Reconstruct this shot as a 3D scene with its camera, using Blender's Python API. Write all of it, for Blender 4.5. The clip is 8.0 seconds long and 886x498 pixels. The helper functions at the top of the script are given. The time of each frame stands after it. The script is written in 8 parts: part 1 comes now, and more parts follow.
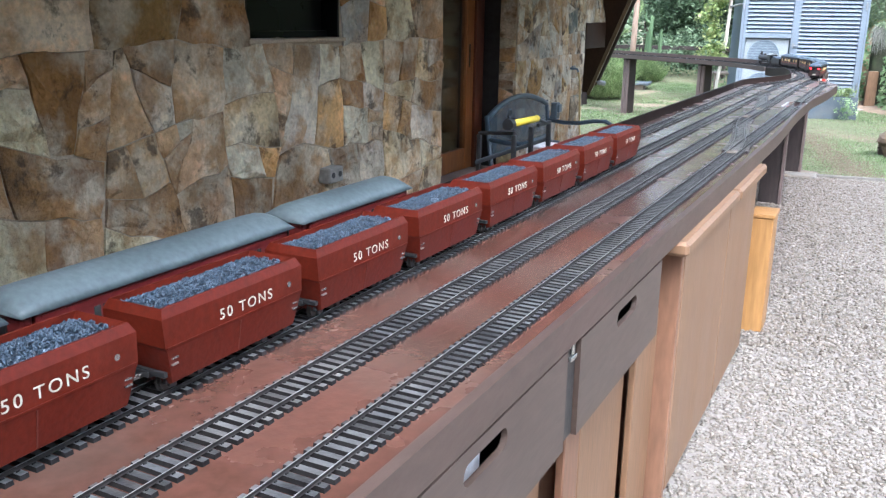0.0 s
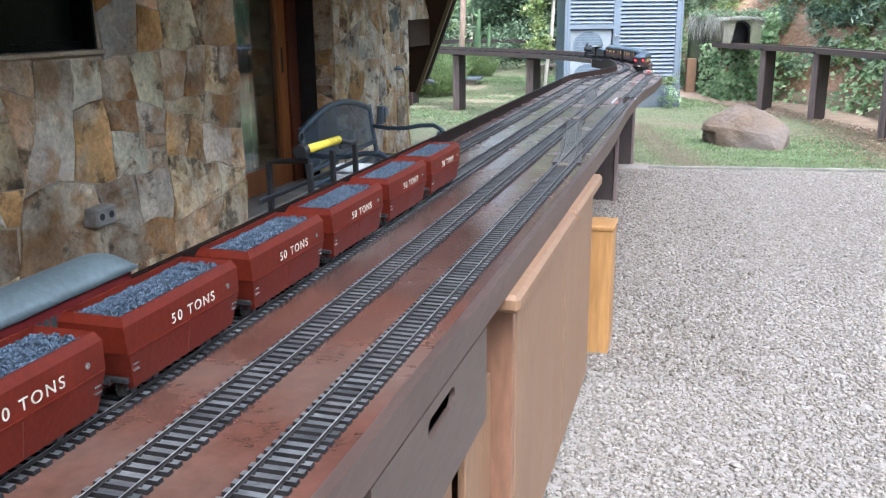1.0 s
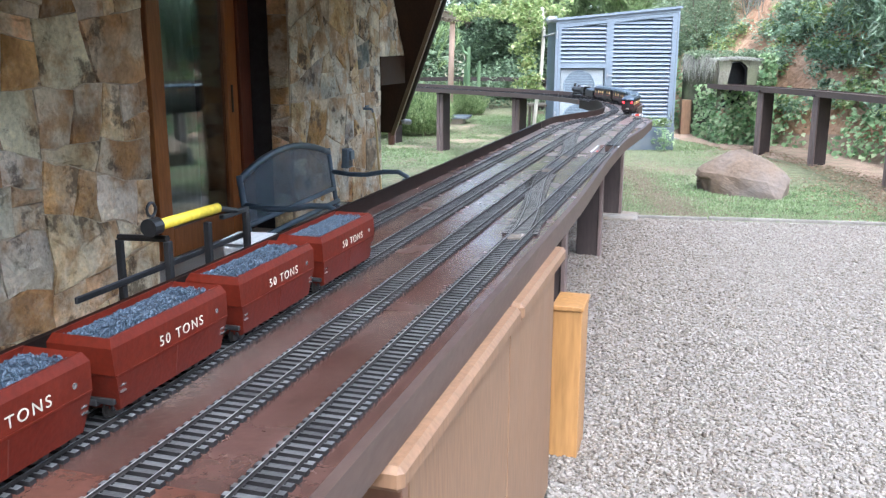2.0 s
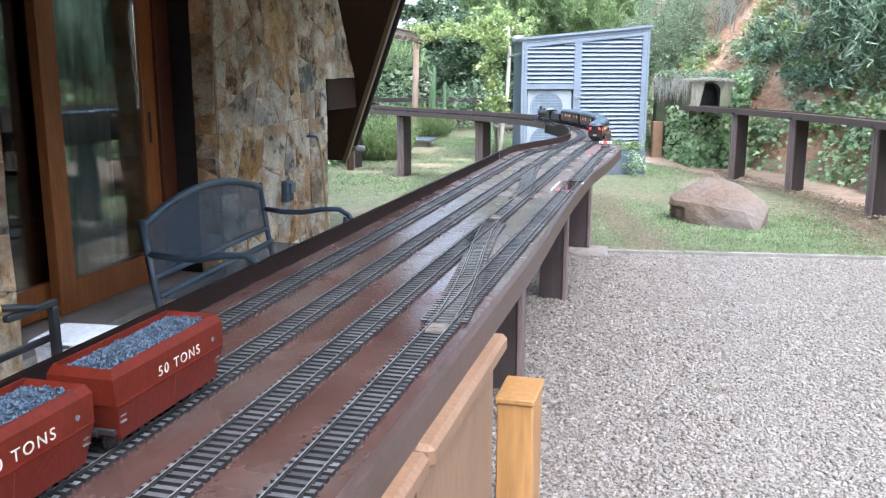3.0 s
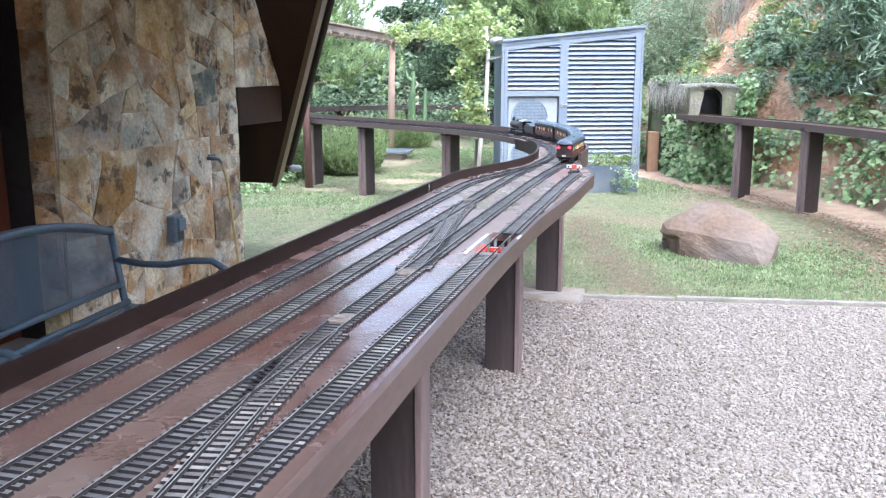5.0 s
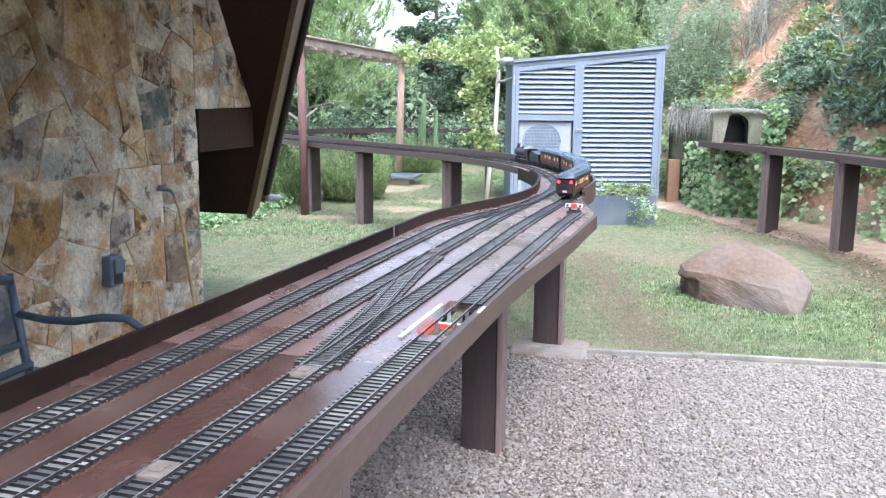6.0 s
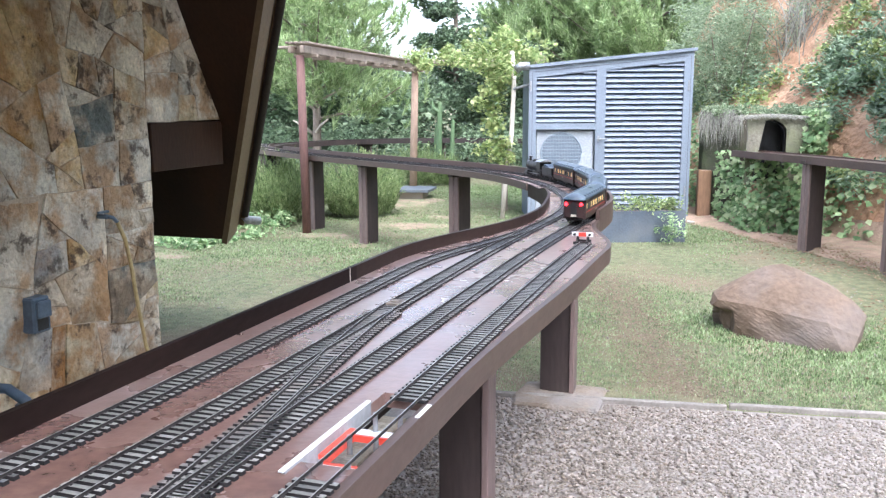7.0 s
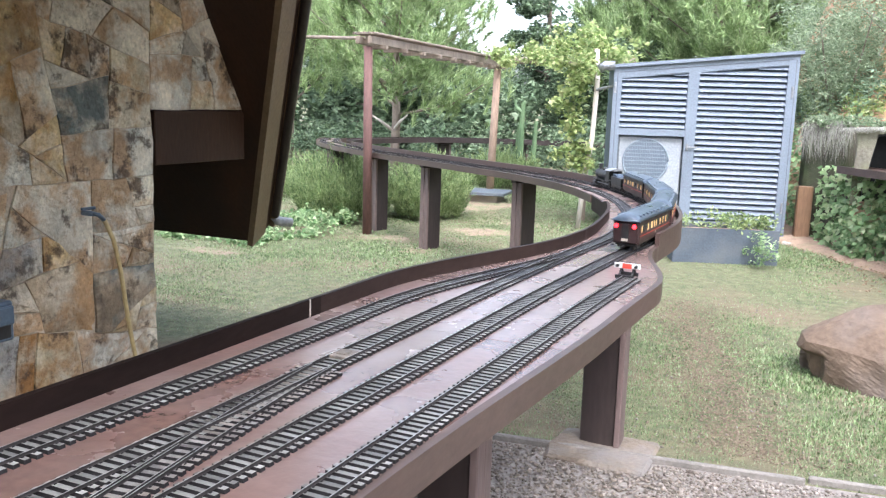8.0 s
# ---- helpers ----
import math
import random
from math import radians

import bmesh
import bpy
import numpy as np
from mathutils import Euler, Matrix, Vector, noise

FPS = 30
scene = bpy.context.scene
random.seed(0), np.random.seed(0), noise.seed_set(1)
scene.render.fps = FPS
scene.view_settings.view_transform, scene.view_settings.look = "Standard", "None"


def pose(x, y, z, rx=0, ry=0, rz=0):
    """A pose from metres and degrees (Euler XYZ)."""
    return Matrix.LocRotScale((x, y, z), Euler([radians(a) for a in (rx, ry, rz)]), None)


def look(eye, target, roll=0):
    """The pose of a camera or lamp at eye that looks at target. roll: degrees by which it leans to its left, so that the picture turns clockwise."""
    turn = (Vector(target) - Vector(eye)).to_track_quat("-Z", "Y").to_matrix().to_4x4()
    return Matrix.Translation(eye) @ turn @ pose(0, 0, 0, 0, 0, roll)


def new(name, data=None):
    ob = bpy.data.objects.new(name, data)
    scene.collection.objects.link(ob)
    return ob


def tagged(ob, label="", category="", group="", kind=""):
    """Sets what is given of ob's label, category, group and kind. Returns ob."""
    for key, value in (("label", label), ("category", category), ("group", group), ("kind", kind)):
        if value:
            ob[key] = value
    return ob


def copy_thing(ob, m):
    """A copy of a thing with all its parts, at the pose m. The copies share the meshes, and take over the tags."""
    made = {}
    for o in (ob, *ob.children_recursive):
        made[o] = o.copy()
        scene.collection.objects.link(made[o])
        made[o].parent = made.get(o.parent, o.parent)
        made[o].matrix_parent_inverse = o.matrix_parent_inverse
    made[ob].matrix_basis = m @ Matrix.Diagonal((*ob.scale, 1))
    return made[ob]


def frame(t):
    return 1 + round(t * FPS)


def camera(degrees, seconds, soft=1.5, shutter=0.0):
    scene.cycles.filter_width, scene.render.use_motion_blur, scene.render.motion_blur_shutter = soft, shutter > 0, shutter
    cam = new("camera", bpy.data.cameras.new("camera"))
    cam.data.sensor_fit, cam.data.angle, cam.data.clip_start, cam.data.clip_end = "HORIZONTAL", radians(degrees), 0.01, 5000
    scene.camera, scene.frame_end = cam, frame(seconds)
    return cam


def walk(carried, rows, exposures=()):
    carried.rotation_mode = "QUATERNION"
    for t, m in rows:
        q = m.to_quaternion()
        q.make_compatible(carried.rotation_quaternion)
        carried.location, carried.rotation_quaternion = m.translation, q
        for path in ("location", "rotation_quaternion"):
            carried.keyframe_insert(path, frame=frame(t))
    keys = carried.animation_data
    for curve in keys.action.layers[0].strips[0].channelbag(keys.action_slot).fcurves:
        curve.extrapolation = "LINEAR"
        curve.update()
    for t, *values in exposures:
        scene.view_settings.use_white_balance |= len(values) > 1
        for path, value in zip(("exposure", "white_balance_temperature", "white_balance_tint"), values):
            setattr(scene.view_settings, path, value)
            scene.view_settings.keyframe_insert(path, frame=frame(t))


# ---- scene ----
cam = camera(54.0, 8.0, soft=1.3)
PATH = [
    (0, (0.129, 0.382, 1.42), (-0.746, 2.104, 0.9), 1.0),
    (0.5, (0.107, 0.649, 1.426), (-0.67, 2.415, 0.902), 0.6),
    (1, (0.052, 0.93, 1.437), (-0.503, 2.778, 0.911), -0.5),
    (1.2, (0.053, 1.049, 1.431), (-0.496, 2.895, 0.892), -1.3),
    (2.3, (0.082, 1.804, 1.432), (-0.471, 3.678, 1.004), 0.6),
    (2.5, (0.054, 1.926, 1.455), (-0.466, 3.808, 1.024), -0.2),
    (3, (0.054, 2.268, 1.453), (-0.447, 4.161, 1.046), 0.1),
    (3.5, (0.102, 2.595, 1.479), (-0.43, 4.481, 1.077), 1.7),
    (4, (0.063, 2.946, 1.477), (-0.443, 4.853, 1.147), 0.6),
    (4.5, (0.083, 3.28, 1.462), (-0.413, 5.188, 1.124), -0.4),
    (5, (0.148, 3.622, 1.456), (-0.365, 5.514, 1.06), -0.1),
    (5.2, (0.152, 3.749, 1.449), (-0.31, 5.654, 1.053), 0.9),
    (6.3, (0.185, 4.585, 1.464), (-0.45, 6.45, 1.123), 0.3),
    (6.5, (0.188, 4.727, 1.461), (-0.479, 6.575, 1.086), 0.1),
    (7, (0.153, 5.096, 1.458), (-0.478, 6.965, 1.128), -0.2),
    (7.5, (0.188, 5.454, 1.458), (-0.587, 7.274, 1.158), 0.4),
    (8, (0.202, 5.766, 1.446), (-0.626, 7.555, 1.112), 1.8),
]
walk(cam, [(t, look(eye, target, roll)) for t, eye, target, roll in PATH], exposures=[(0, 1.92, 5500, 8), (0.5, 1.95, 5500, 8), (1.0, 1.7, 5500, 8), (2.5, 1.87, 5500, 9), (3.0, 1.84, 5500, 10), (4.5, 2.02, 5500, 13), (6, 1.88, 5550, 13), (8, 1.8, 5950, 13)])

# ---- world and sun ----
SUN_EL, SUN_AZ = 56, 150
world = bpy.data.worlds.new("overcast_sky")
scene.world = world
world.use_nodes = True
wn, wl = world.node_tree.nodes, world.node_tree.links
sky = wn.new("ShaderNodeTexSky")
sky.sky_type, sky.sun_disc = "NISHITA", False
sky.sun_elevation, sky.sun_rotation = radians(SUN_EL), radians(SUN_AZ)
sky.air_density, sky.dust_density, sky.ozone_density = 1.0, 4.0, 1.0
pale = wn.new("ShaderNodeHueSaturation")
pale.inputs["Saturation"].default_value = 0.5
wl.new(sky.outputs[0], pale.inputs["Color"])
wl.new(pale.outputs[0], wn["Background"].inputs[0])
wn["Background"].inputs[1].default_value = 0.235
sun_data = bpy.data.lights.new("sun", "SUN")
sun_data.energy, sun_data.angle, sun_data.color = 0.9, radians(50), (1.0, 0.985, 0.96)
sun = new("sun", sun_data)
az = radians(SUN_AZ)
sun.matrix_world = look((0, 0, 30), (-30 * math.sin(az) / math.tan(radians(SUN_EL)), -30 * math.cos(az) / math.tan(radians(SUN_EL)), 0))

# ---- building helpers ----
def rgb(*c):
    return (*c, 1.0)


def surface(name, a, b, scale=8.0, rough=0.6, bump=0.15, metal=0.0, fine=60.0, stretch=(1, 1, 1), dirt=None, dirt_scale=1.5, dirt_amount=0.5, per_object=0.0, per_island=0.0, spec=0.5, coords="Object", rough_var=0.15):
    """A material of two tones mixed by noise, with fine grain, larger stains and relief."""
    m = bpy.data.materials.new(name)
    m.use_nodes = True
    n, l = m.node_tree.nodes, m.node_tree.links
    p = n["Principled BSDF"]
    tc, mp = n.new("ShaderNodeTexCoord"), n.new("ShaderNodeMapping")
    mp.inputs["Scale"].default_value = stretch
    l.new(tc.outputs[coords], mp.inputs[0])
    big, small = n.new("ShaderNodeTexNoise"), n.new("ShaderNodeTexNoise")
    big.inputs["Scale"].default_value, big.inputs["Detail"].default_value = scale, 6
    small.inputs["Scale"].default_value, small.inputs["Detail"].default_value = fine, 3
    l.new(mp.outputs[0], big.inputs["Vector"])
    l.new(mp.outputs[0], small.inputs["Vector"])
    ramp = n.new("ShaderNodeMapRange")
    ramp.inputs[1].default_value, ramp.inputs[2].default_value = 0.32, 0.68
    l.new(big.outputs[0], ramp.inputs[0])
    mix = n.new("ShaderNodeMix")
    mix.data_type = "RGBA"
    mix.inputs[6].default_value, mix.inputs[7].default_value = rgb(*a), rgb(*b)
    l.new(ramp.outputs[0], mix.inputs[0])
    out = mix.outputs[2]
    grain = n.new("ShaderNodeMapRange")
    grain.inputs[1].default_value, grain.inputs[2].default_value, grain.inputs[3].default_value, grain.inputs[4].default_value = 0.25, 0.75, 0.8, 1.2
    l.new(small.outputs[0], grain.inputs[0])
    mul = n.new("ShaderNodeMix")
    mul.data_type, mul.blend_type = "RGBA", "MULTIPLY"
    mul.inputs[0].default_value = 1.0
    l.new(out, mul.inputs[6])
    l.new(grain.outputs[0], mul.inputs[7])
    out = mul.outputs[2]
    if dirt:
        st = n.new("ShaderNodeTexNoise")
        st.inputs["Scale"].default_value, st.inputs["Detail"].default_value = dirt_scale, 8
        l.new(tc.outputs[coords], st.inputs["Vector"])
        sr = n.new("ShaderNodeMapRange")
        sr.inputs[1].default_value, sr.inputs[2].default_value, sr.inputs[4].default_value = 0.45, 0.7, dirt_amount
        l.new(st.outputs[0], sr.inputs[0])
        dm = n.new("ShaderNodeMix")
        dm.data_type = "RGBA"
        dm.inputs[7].default_value = rgb(*dirt)
        l.new(sr.outputs[0], dm.inputs[0])
        l.new(out, dm.inputs[6])
        out = dm.outputs[2]
    for amount, kind in ((per_object, "object"), (per_island, "island")):
        if amount:
            src = n.new("ShaderNodeObjectInfo") if kind == "object" else n.new("ShaderNodeNewGeometry")
            vr = n.new("ShaderNodeMapRange")
            vr.inputs[3].default_value, vr.inputs[4].default_value = 1 - amount, 1 + amount
            l.new(src.outputs["Random"] if kind == "object" else src.outputs["Random Per Island"], vr.inputs[0])
            vm = n.new("ShaderNodeMix")
            vm.data_type, vm.blend_type = "RGBA", "MULTIPLY"
            vm.inputs[0].default_value = 1.0
            l.new(out, vm.inputs[6])
            l.new(vr.outputs[0], vm.inputs[7])
            out = vm.outputs[2]
    l.new(out, p.inputs["Base Color"])
    rr = n.new("ShaderNodeMapRange")
    rr.inputs[3].default_value, rr.inputs[4].default_value = max(0.02, rough - rough_var), min(1, rough + rough_var)
    l.new(big.outputs[0], rr.inputs[0])
    l.new(rr.outputs[0], p.inputs["Roughness"])
    p.inputs["Metallic"].default_value = metal
    p.inputs["Specular IOR Level"].default_value = spec
    if bump:
        bp = n.new("ShaderNodeBump")
        bp.inputs["Strength"].default_value, bp.inputs["Distance"].default_value = bump, 0.01
        add = n.new("ShaderNodeMath")
        l.new(big.outputs[0], add.inputs[0])
        l.new(small.outputs[0], add.inputs[1])
        l.new(add.outputs[0], bp.inputs["Height"])
        l.new(bp.outputs[0], p.inputs["Normal"])
    return m


def palette(name, colours, rough=0.8, scale=14.0, fine=70.0, bump=0.5, source="object", spread=0.55, translucent=0.0, stain=None):
    """A material that takes its tone from a ramp by a random value per object or island, with mottling on top."""
    m = bpy.data.materials.new(name)
    m.use_nodes = True
    n, l = m.node_tree.nodes, m.node_tree.links
    p = n["Principled BSDF"]
    tc = n.new("ShaderNodeTexCoord")
    if source == "object":
        rnd = n.new("ShaderNodeObjectInfo").outputs["Random"]
    else:
        rnd = n.new("ShaderNodeNewGeometry").outputs["Random Per Island"]
    big, small = n.new("ShaderNodeTexNoise"), n.new("ShaderNodeTexNoise")
    big.inputs["Scale"].default_value, big.inputs["Detail"].default_value = scale, 6
    small.inputs["Scale"].default_value, small.inputs["Detail"].default_value = fine, 4
    where = tc.outputs["Object"]
    if stain:
        offset, moved = n.new("ShaderNodeMath"), n.new("ShaderNodeVectorMath")
        offset.operation, offset.inputs[1].default_value = "MULTIPLY", 23.0
        l.new(rnd, offset.inputs[0])
        l.new(n.new("ShaderNodeNewGeometry").outputs["Position"], moved.inputs[0])
        l.new(offset.outputs[0], moved.inputs[1])
        where = moved.outputs[0]
        big.inputs["Roughness"].default_value, big.inputs["Distortion"].default_value = 0.68, 0.8
    l.new(where, big.inputs["Vector"])
    l.new(where, small.inputs["Vector"])
    shift = n.new("ShaderNodeMath")
    shift.operation = "MULTIPLY_ADD"
    shift.inputs[1].default_value, shift.inputs[2].default_value = spread, -spread / 2
    l.new(big.outputs[0], shift.inputs[0])
    add = n.new("ShaderNodeMath")
    add.use_clamp = True
    l.new(rnd, add.inputs[0])
    l.new(shift.outputs[0], add.inputs[1])
    ramp = n.new("ShaderNodeValToRGB")
    e = ramp.color_ramp.elements
    while len(e) < len(colours):
        e.new(0.5)
    for k, c in enumerate(colours):
        e[k].position, e[k].color = k / (len(colours) - 1), rgb(*c)
    l.new(add.outputs[0], ramp.inputs[0])
    grain = n.new("ShaderNodeMapRange")
    grain.inputs[1].default_value, grain.inputs[2].default_value, grain.inputs[3].default_value, grain.inputs[4].default_value = 0.25, 0.75, 0.62, 1.38
    l.new(small.outputs[0], grain.inputs[0])
    mul = n.new("ShaderNodeMix")
    mul.data_type, mul.blend_type = "RGBA", "MULTIPLY"
    mul.inputs[0].default_value = 1.0
    l.new(ramp.outputs[0], mul.inputs[6])
    l.new(grain.outputs[0], mul.inputs[7])
    out = mul.outputs[2]
    if stain:
        geo, sn, sr, sm = n.new("ShaderNodeNewGeometry"), n.new("ShaderNodeTexNoise"), n.new("ShaderNodeMapRange"), n.new("ShaderNodeMix")
        sn.inputs["Scale"].default_value, sn.inputs["Detail"].default_value, sn.inputs["Distortion"].default_value = 4.2, 9, 0.6
        sr.inputs[1].default_value, sr.inputs[2].default_value, sr.inputs[4].default_value = 0.52, 0.62, 0.6
        sm.data_type = "RGBA"
        sm.inputs[7].default_value = rgb(*stain)
        l.new(geo.outputs["Position"], sn.inputs["Vector"])
        l.new(sn.outputs[0], sr.inputs[0])
        l.new(sr.outputs[0], sm.inputs[0])
        l.new(out, sm.inputs[6])
        out = sm.outputs[2]
    l.new(out, p.inputs["Base Color"])
    p.inputs["Roughness"].default_value = rough
    p.inputs["Specular IOR Level"].default_value = 0.3
    if translucent:
        tr, ms = n.new("ShaderNodeBsdfTranslucent"), n.new("ShaderNodeMixShader")
        l.new(mul.outputs[2], tr.inputs[0])
        ms.inputs[0].default_value = translucent
        l.new(p.outputs[0], ms.inputs[1])
        l.new(tr.outputs[0], ms.inputs[2])
        l.new(ms.outputs[0], n["Material Output"].inputs[0])
    if bump:
        bp = n.new("ShaderNodeBump")
        bp.inputs["Strength"].default_value, bp.inputs["Distance"].default_value = bump, 0.012
        ad = n.new("ShaderNodeMath")
        l.new(big.outputs[0], ad.inputs[0])
        l.new(small.outputs[0], ad.inputs[1])
        l.new(ad.outputs[0], bp.inputs["Height"])
        l.new(bp.outputs[0], p.inputs["Normal"])
    return m


def glow(name, colour, strength):
    m = bpy.data.materials.new(name)
    m.use_nodes = True
    p = m.node_tree.nodes["Principled BSDF"]
    p.inputs["Base Color"].default_value = rgb(*colour)
    p.inputs["Emission Color"].default_value, p.inputs["Emission Strength"].default_value = rgb(*colour), strength
    return m


def thing(name, at=(0, 0, 0), turn=0.0, **tags):
    ob = new(name)
    ob.matrix_world = pose(*at, 0, 0, turn)
    return tagged(ob, **tags)


def finish(ob, mat, parent=None, label=""):
    if mat is not None:
        ob.data.materials.append(mat)
    if parent is not None:
        ob.parent = parent
    if label:
        ob["label"] = label
    return ob


def part(name, bm, mat, parent=None, label="", smooth=False):
    """Links a bmesh as one mesh object, under a thing or a part."""
    me = bpy.data.meshes.new(name)
    bmesh.ops.recalc_face_normals(bm, faces=bm.faces)
    bm.to_mesh(me)
    bm.free()
    if smooth:
        for p in me.polygons:
            p.use_smooth = True
    return finish(new(name, me), mat, parent, label)


def sheet(name, verts, faces, mat, parent=None, label="", smooth=False):
    """Links plain arrays of vertices and faces as one mesh object."""
    me = bpy.data.meshes.new(name)
    me.from_pydata([tuple(v) for v in verts], [], [tuple(f) for f in faces])
    me.update()
    if smooth:
        for p in me.polygons:
            p.use_smooth = True
    return finish(new(name, me), mat, parent, label)


def box(bm, x0, x1, y0, y1, z0, z1, bevel=0.0, m=None, seg=1):
    """Adds a box with bevelled edges to bm."""
    vs = [bm.verts.new((x, y, z)) for z in (z0, z1) for x, y in ((x0, y0), (x1, y0), (x1, y1), (x0, y1))]
    fs = [bm.faces.new([vs[i] for i in q]) for q in ((3, 2, 1, 0), (4, 5, 6, 7), (0, 1, 5, 4), (1, 2, 6, 5), (2, 3, 7, 6), (3, 0, 4, 7))]
    made = vs
    if bevel:
        es = {e for f in fs for e in f.edges}
        r = bmesh.ops.bevel(bm, geom=list(es), offset=bevel, segments=seg, affect="EDGES", profile=0.5)
        made = list({v for f in r["faces"] for v in f.verts} | {v for v in vs if v.is_valid})
    if m is not None:
        bmesh.ops.transform(bm, matrix=m, verts=made)
    return bm


def boxes(*specs, bevel=0.0):
    bm = bmesh.new()
    for s in specs:
        box(bm, *s, bevel=bevel)
    return bm


def rod(bm, a, b, r0, r1=None, sides=10):
    """Adds a round bar from a to b."""
    a, b = Vector(a), Vector(b)
    d = b - a
    m = Matrix.Translation((a + b) / 2) @ d.to_track_quat("Z", "Y").to_matrix().to_4x4()
    bmesh.ops.create_cone(bm, cap_ends=True, segments=sides, radius1=r0, radius2=r0 if r1 is None else r1, depth=d.length, matrix=m)
    return bm


def tube(bm, pts, r, sides=8, taper=None):
    """Adds a bent tube along points."""
    pts = [Vector(p) for p in pts]
    rings = []
    side = None
    for i, p in enumerate(pts):
        d = (pts[min(i + 1, len(pts) - 1)] - pts[max(i - 1, 0)]).normalized()
        if side is None:
            side = d.cross(Vector((0, 0, 1)))
            if side.length < 1e-3:
                side = d.cross(Vector((1, 0, 0)))
        side = (side - d * side.dot(d)).normalized()
        up = d.cross(side)
        rr = r if taper is None else r + (taper - r) * i / (len(pts) - 1)
        rings.append([bm.verts.new(p + (side * math.cos(k * math.tau / sides) + up * math.sin(k * math.tau / sides)) * rr) for k in range(sides)])
    for a, b in zip(rings, rings[1:]):
        for k in range(sides):
            bm.faces.new((a[k], a[(k + 1) % sides], b[(k + 1) % sides], b[k]))
    bm.faces.new(rings[0][::-1])
    bm.faces.new(rings[-1])
    return bm


def prism(bm, outline, axis, lo, hi):
    """Extrudes a closed outline of (u, v) along an axis: x gives (y, z), y gives (x, z), z gives (x, y)."""
    put = {"x": lambda u, v, w: (w, u, v), "y": lambda u, v, w: (u, w, v), "z": lambda u, v, w: (u, v, w)}[axis]
    a = [bm.verts.new(put(u, v, lo)) for u, v in outline]
    b = [bm.verts.new(put(u, v, hi)) for u, v in outline]
    n = len(outline)
    bm.faces.new(a[::-1])
    bm.faces.new(b)
    for k in range(n):
        bm.faces.new((a[k], a[(k + 1) % n], b[(k + 1) % n], b[k]))
    return bm


def smoothstep(x):
    x = min(1.0, max(0.0, x))
    return x * x * (3 - 2 * x)


def lawn_z(y):
    return 0.02 * max(0.0, y - 9.4)

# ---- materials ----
# Deck tones include porch shade on near boards, sky sheen and dust on far ones.
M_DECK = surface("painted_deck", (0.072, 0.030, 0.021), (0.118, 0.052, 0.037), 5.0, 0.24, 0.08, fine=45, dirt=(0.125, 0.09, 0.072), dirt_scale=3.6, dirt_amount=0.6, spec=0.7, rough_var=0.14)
M_DECK_SHADED = surface("shaded_painted_deck", (0.050, 0.025, 0.019), (0.084, 0.045, 0.036), 5.0, 0.24, 0.08, fine=45, dirt=(0.112, 0.088, 0.075), dirt_scale=2.6, dirt_amount=0.75, spec=0.75, rough_var=0.14)
M_DECK_BROWN = surface("brown_painted_deck", (0.105, 0.059, 0.047), (0.165, 0.100, 0.083), 4.0, 0.28, 0.08, fine=45, dirt=(0.22, 0.175, 0.158), dirt_scale=2.2, dirt_amount=0.7, spec=0.8, rough_var=0.14)
M_DECK_DUSTY_SHEEN = surface("dusty_sheen_painted_deck", (0.150, 0.096, 0.082), (0.225, 0.152, 0.132), 4.0, 0.28, 0.08, fine=45, dirt=(0.24, 0.195, 0.178), dirt_scale=2.2, dirt_amount=0.7, spec=0.8, rough_var=0.14)
M_FASCIA = surface("brown_painted_timber", (0.055, 0.036, 0.029), (0.078, 0.052, 0.042), 5.0, 0.45, 0.12, stretch=(1, 0.3, 1), dirt=(0.10, 0.06, 0.05), dirt_scale=3.0)
# Lighter brown for the edge boards past y 7.55.
M_KERB_FAR = surface("far_dark_board", (0.020, 0.0125, 0.010), (0.034, 0.021, 0.017), 6.0, 0.55, 0.12, stretch=(1, 0.3, 1), spec=0.15)
M_KERB = surface("dark_painted_board", (0.009, 0.0055, 0.0045), (0.017, 0.0095, 0.0075), 6.0, 0.55, 0.12, stretch=(1, 0.3, 1), spec=0.12)
M_POST = surface("dark_stained_post", (0.022, 0.014, 0.013), (0.042, 0.029, 0.026), 7.0, 0.6, 0.2, stretch=(1, 1, 0.2))
M_POST_EDGE = surface("brown_post_board", (0.13, 0.095, 0.085), (0.17, 0.12, 0.11), 7.0, 0.6, 0.2, stretch=(1, 1, 0.2))
M_RAIL = surface("oxidised_rail_web", (0.018, 0.016, 0.015), (0.035, 0.03, 0.028), 40.0, 0.6, 0.05, spec=0.2)
M_RAIL_HEAD = surface("worn_rail_head", (0.20, 0.20, 0.20), (0.33, 0.328, 0.325), 40.0, 0.33, 0.03, metal=0.35)
# Sleeper tops are toned light for sky sheen as well as dust; sides stay dark.
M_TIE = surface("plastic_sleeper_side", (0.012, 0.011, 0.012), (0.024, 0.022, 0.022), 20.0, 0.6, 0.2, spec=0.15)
M_TIE_PALE = surface("pale_dusty_sheen_sleeper_top", (0.125, 0.124, 0.115), (0.205, 0.20, 0.184), 30.0, 0.5, 0.25, dirt=(0.31, 0.285, 0.235), dirt_scale=5.0, dirt_amount=0.55, per_object=0.4)
M_TIE_TOP = surface("dusty_sheen_sleeper_top", (0.058, 0.058, 0.06), (0.105, 0.104, 0.105), 30.0, 0.52, 0.25, dirt=(0.20, 0.18, 0.15), dirt_scale=5.0, dirt_amount=0.5, per_object=0.45)
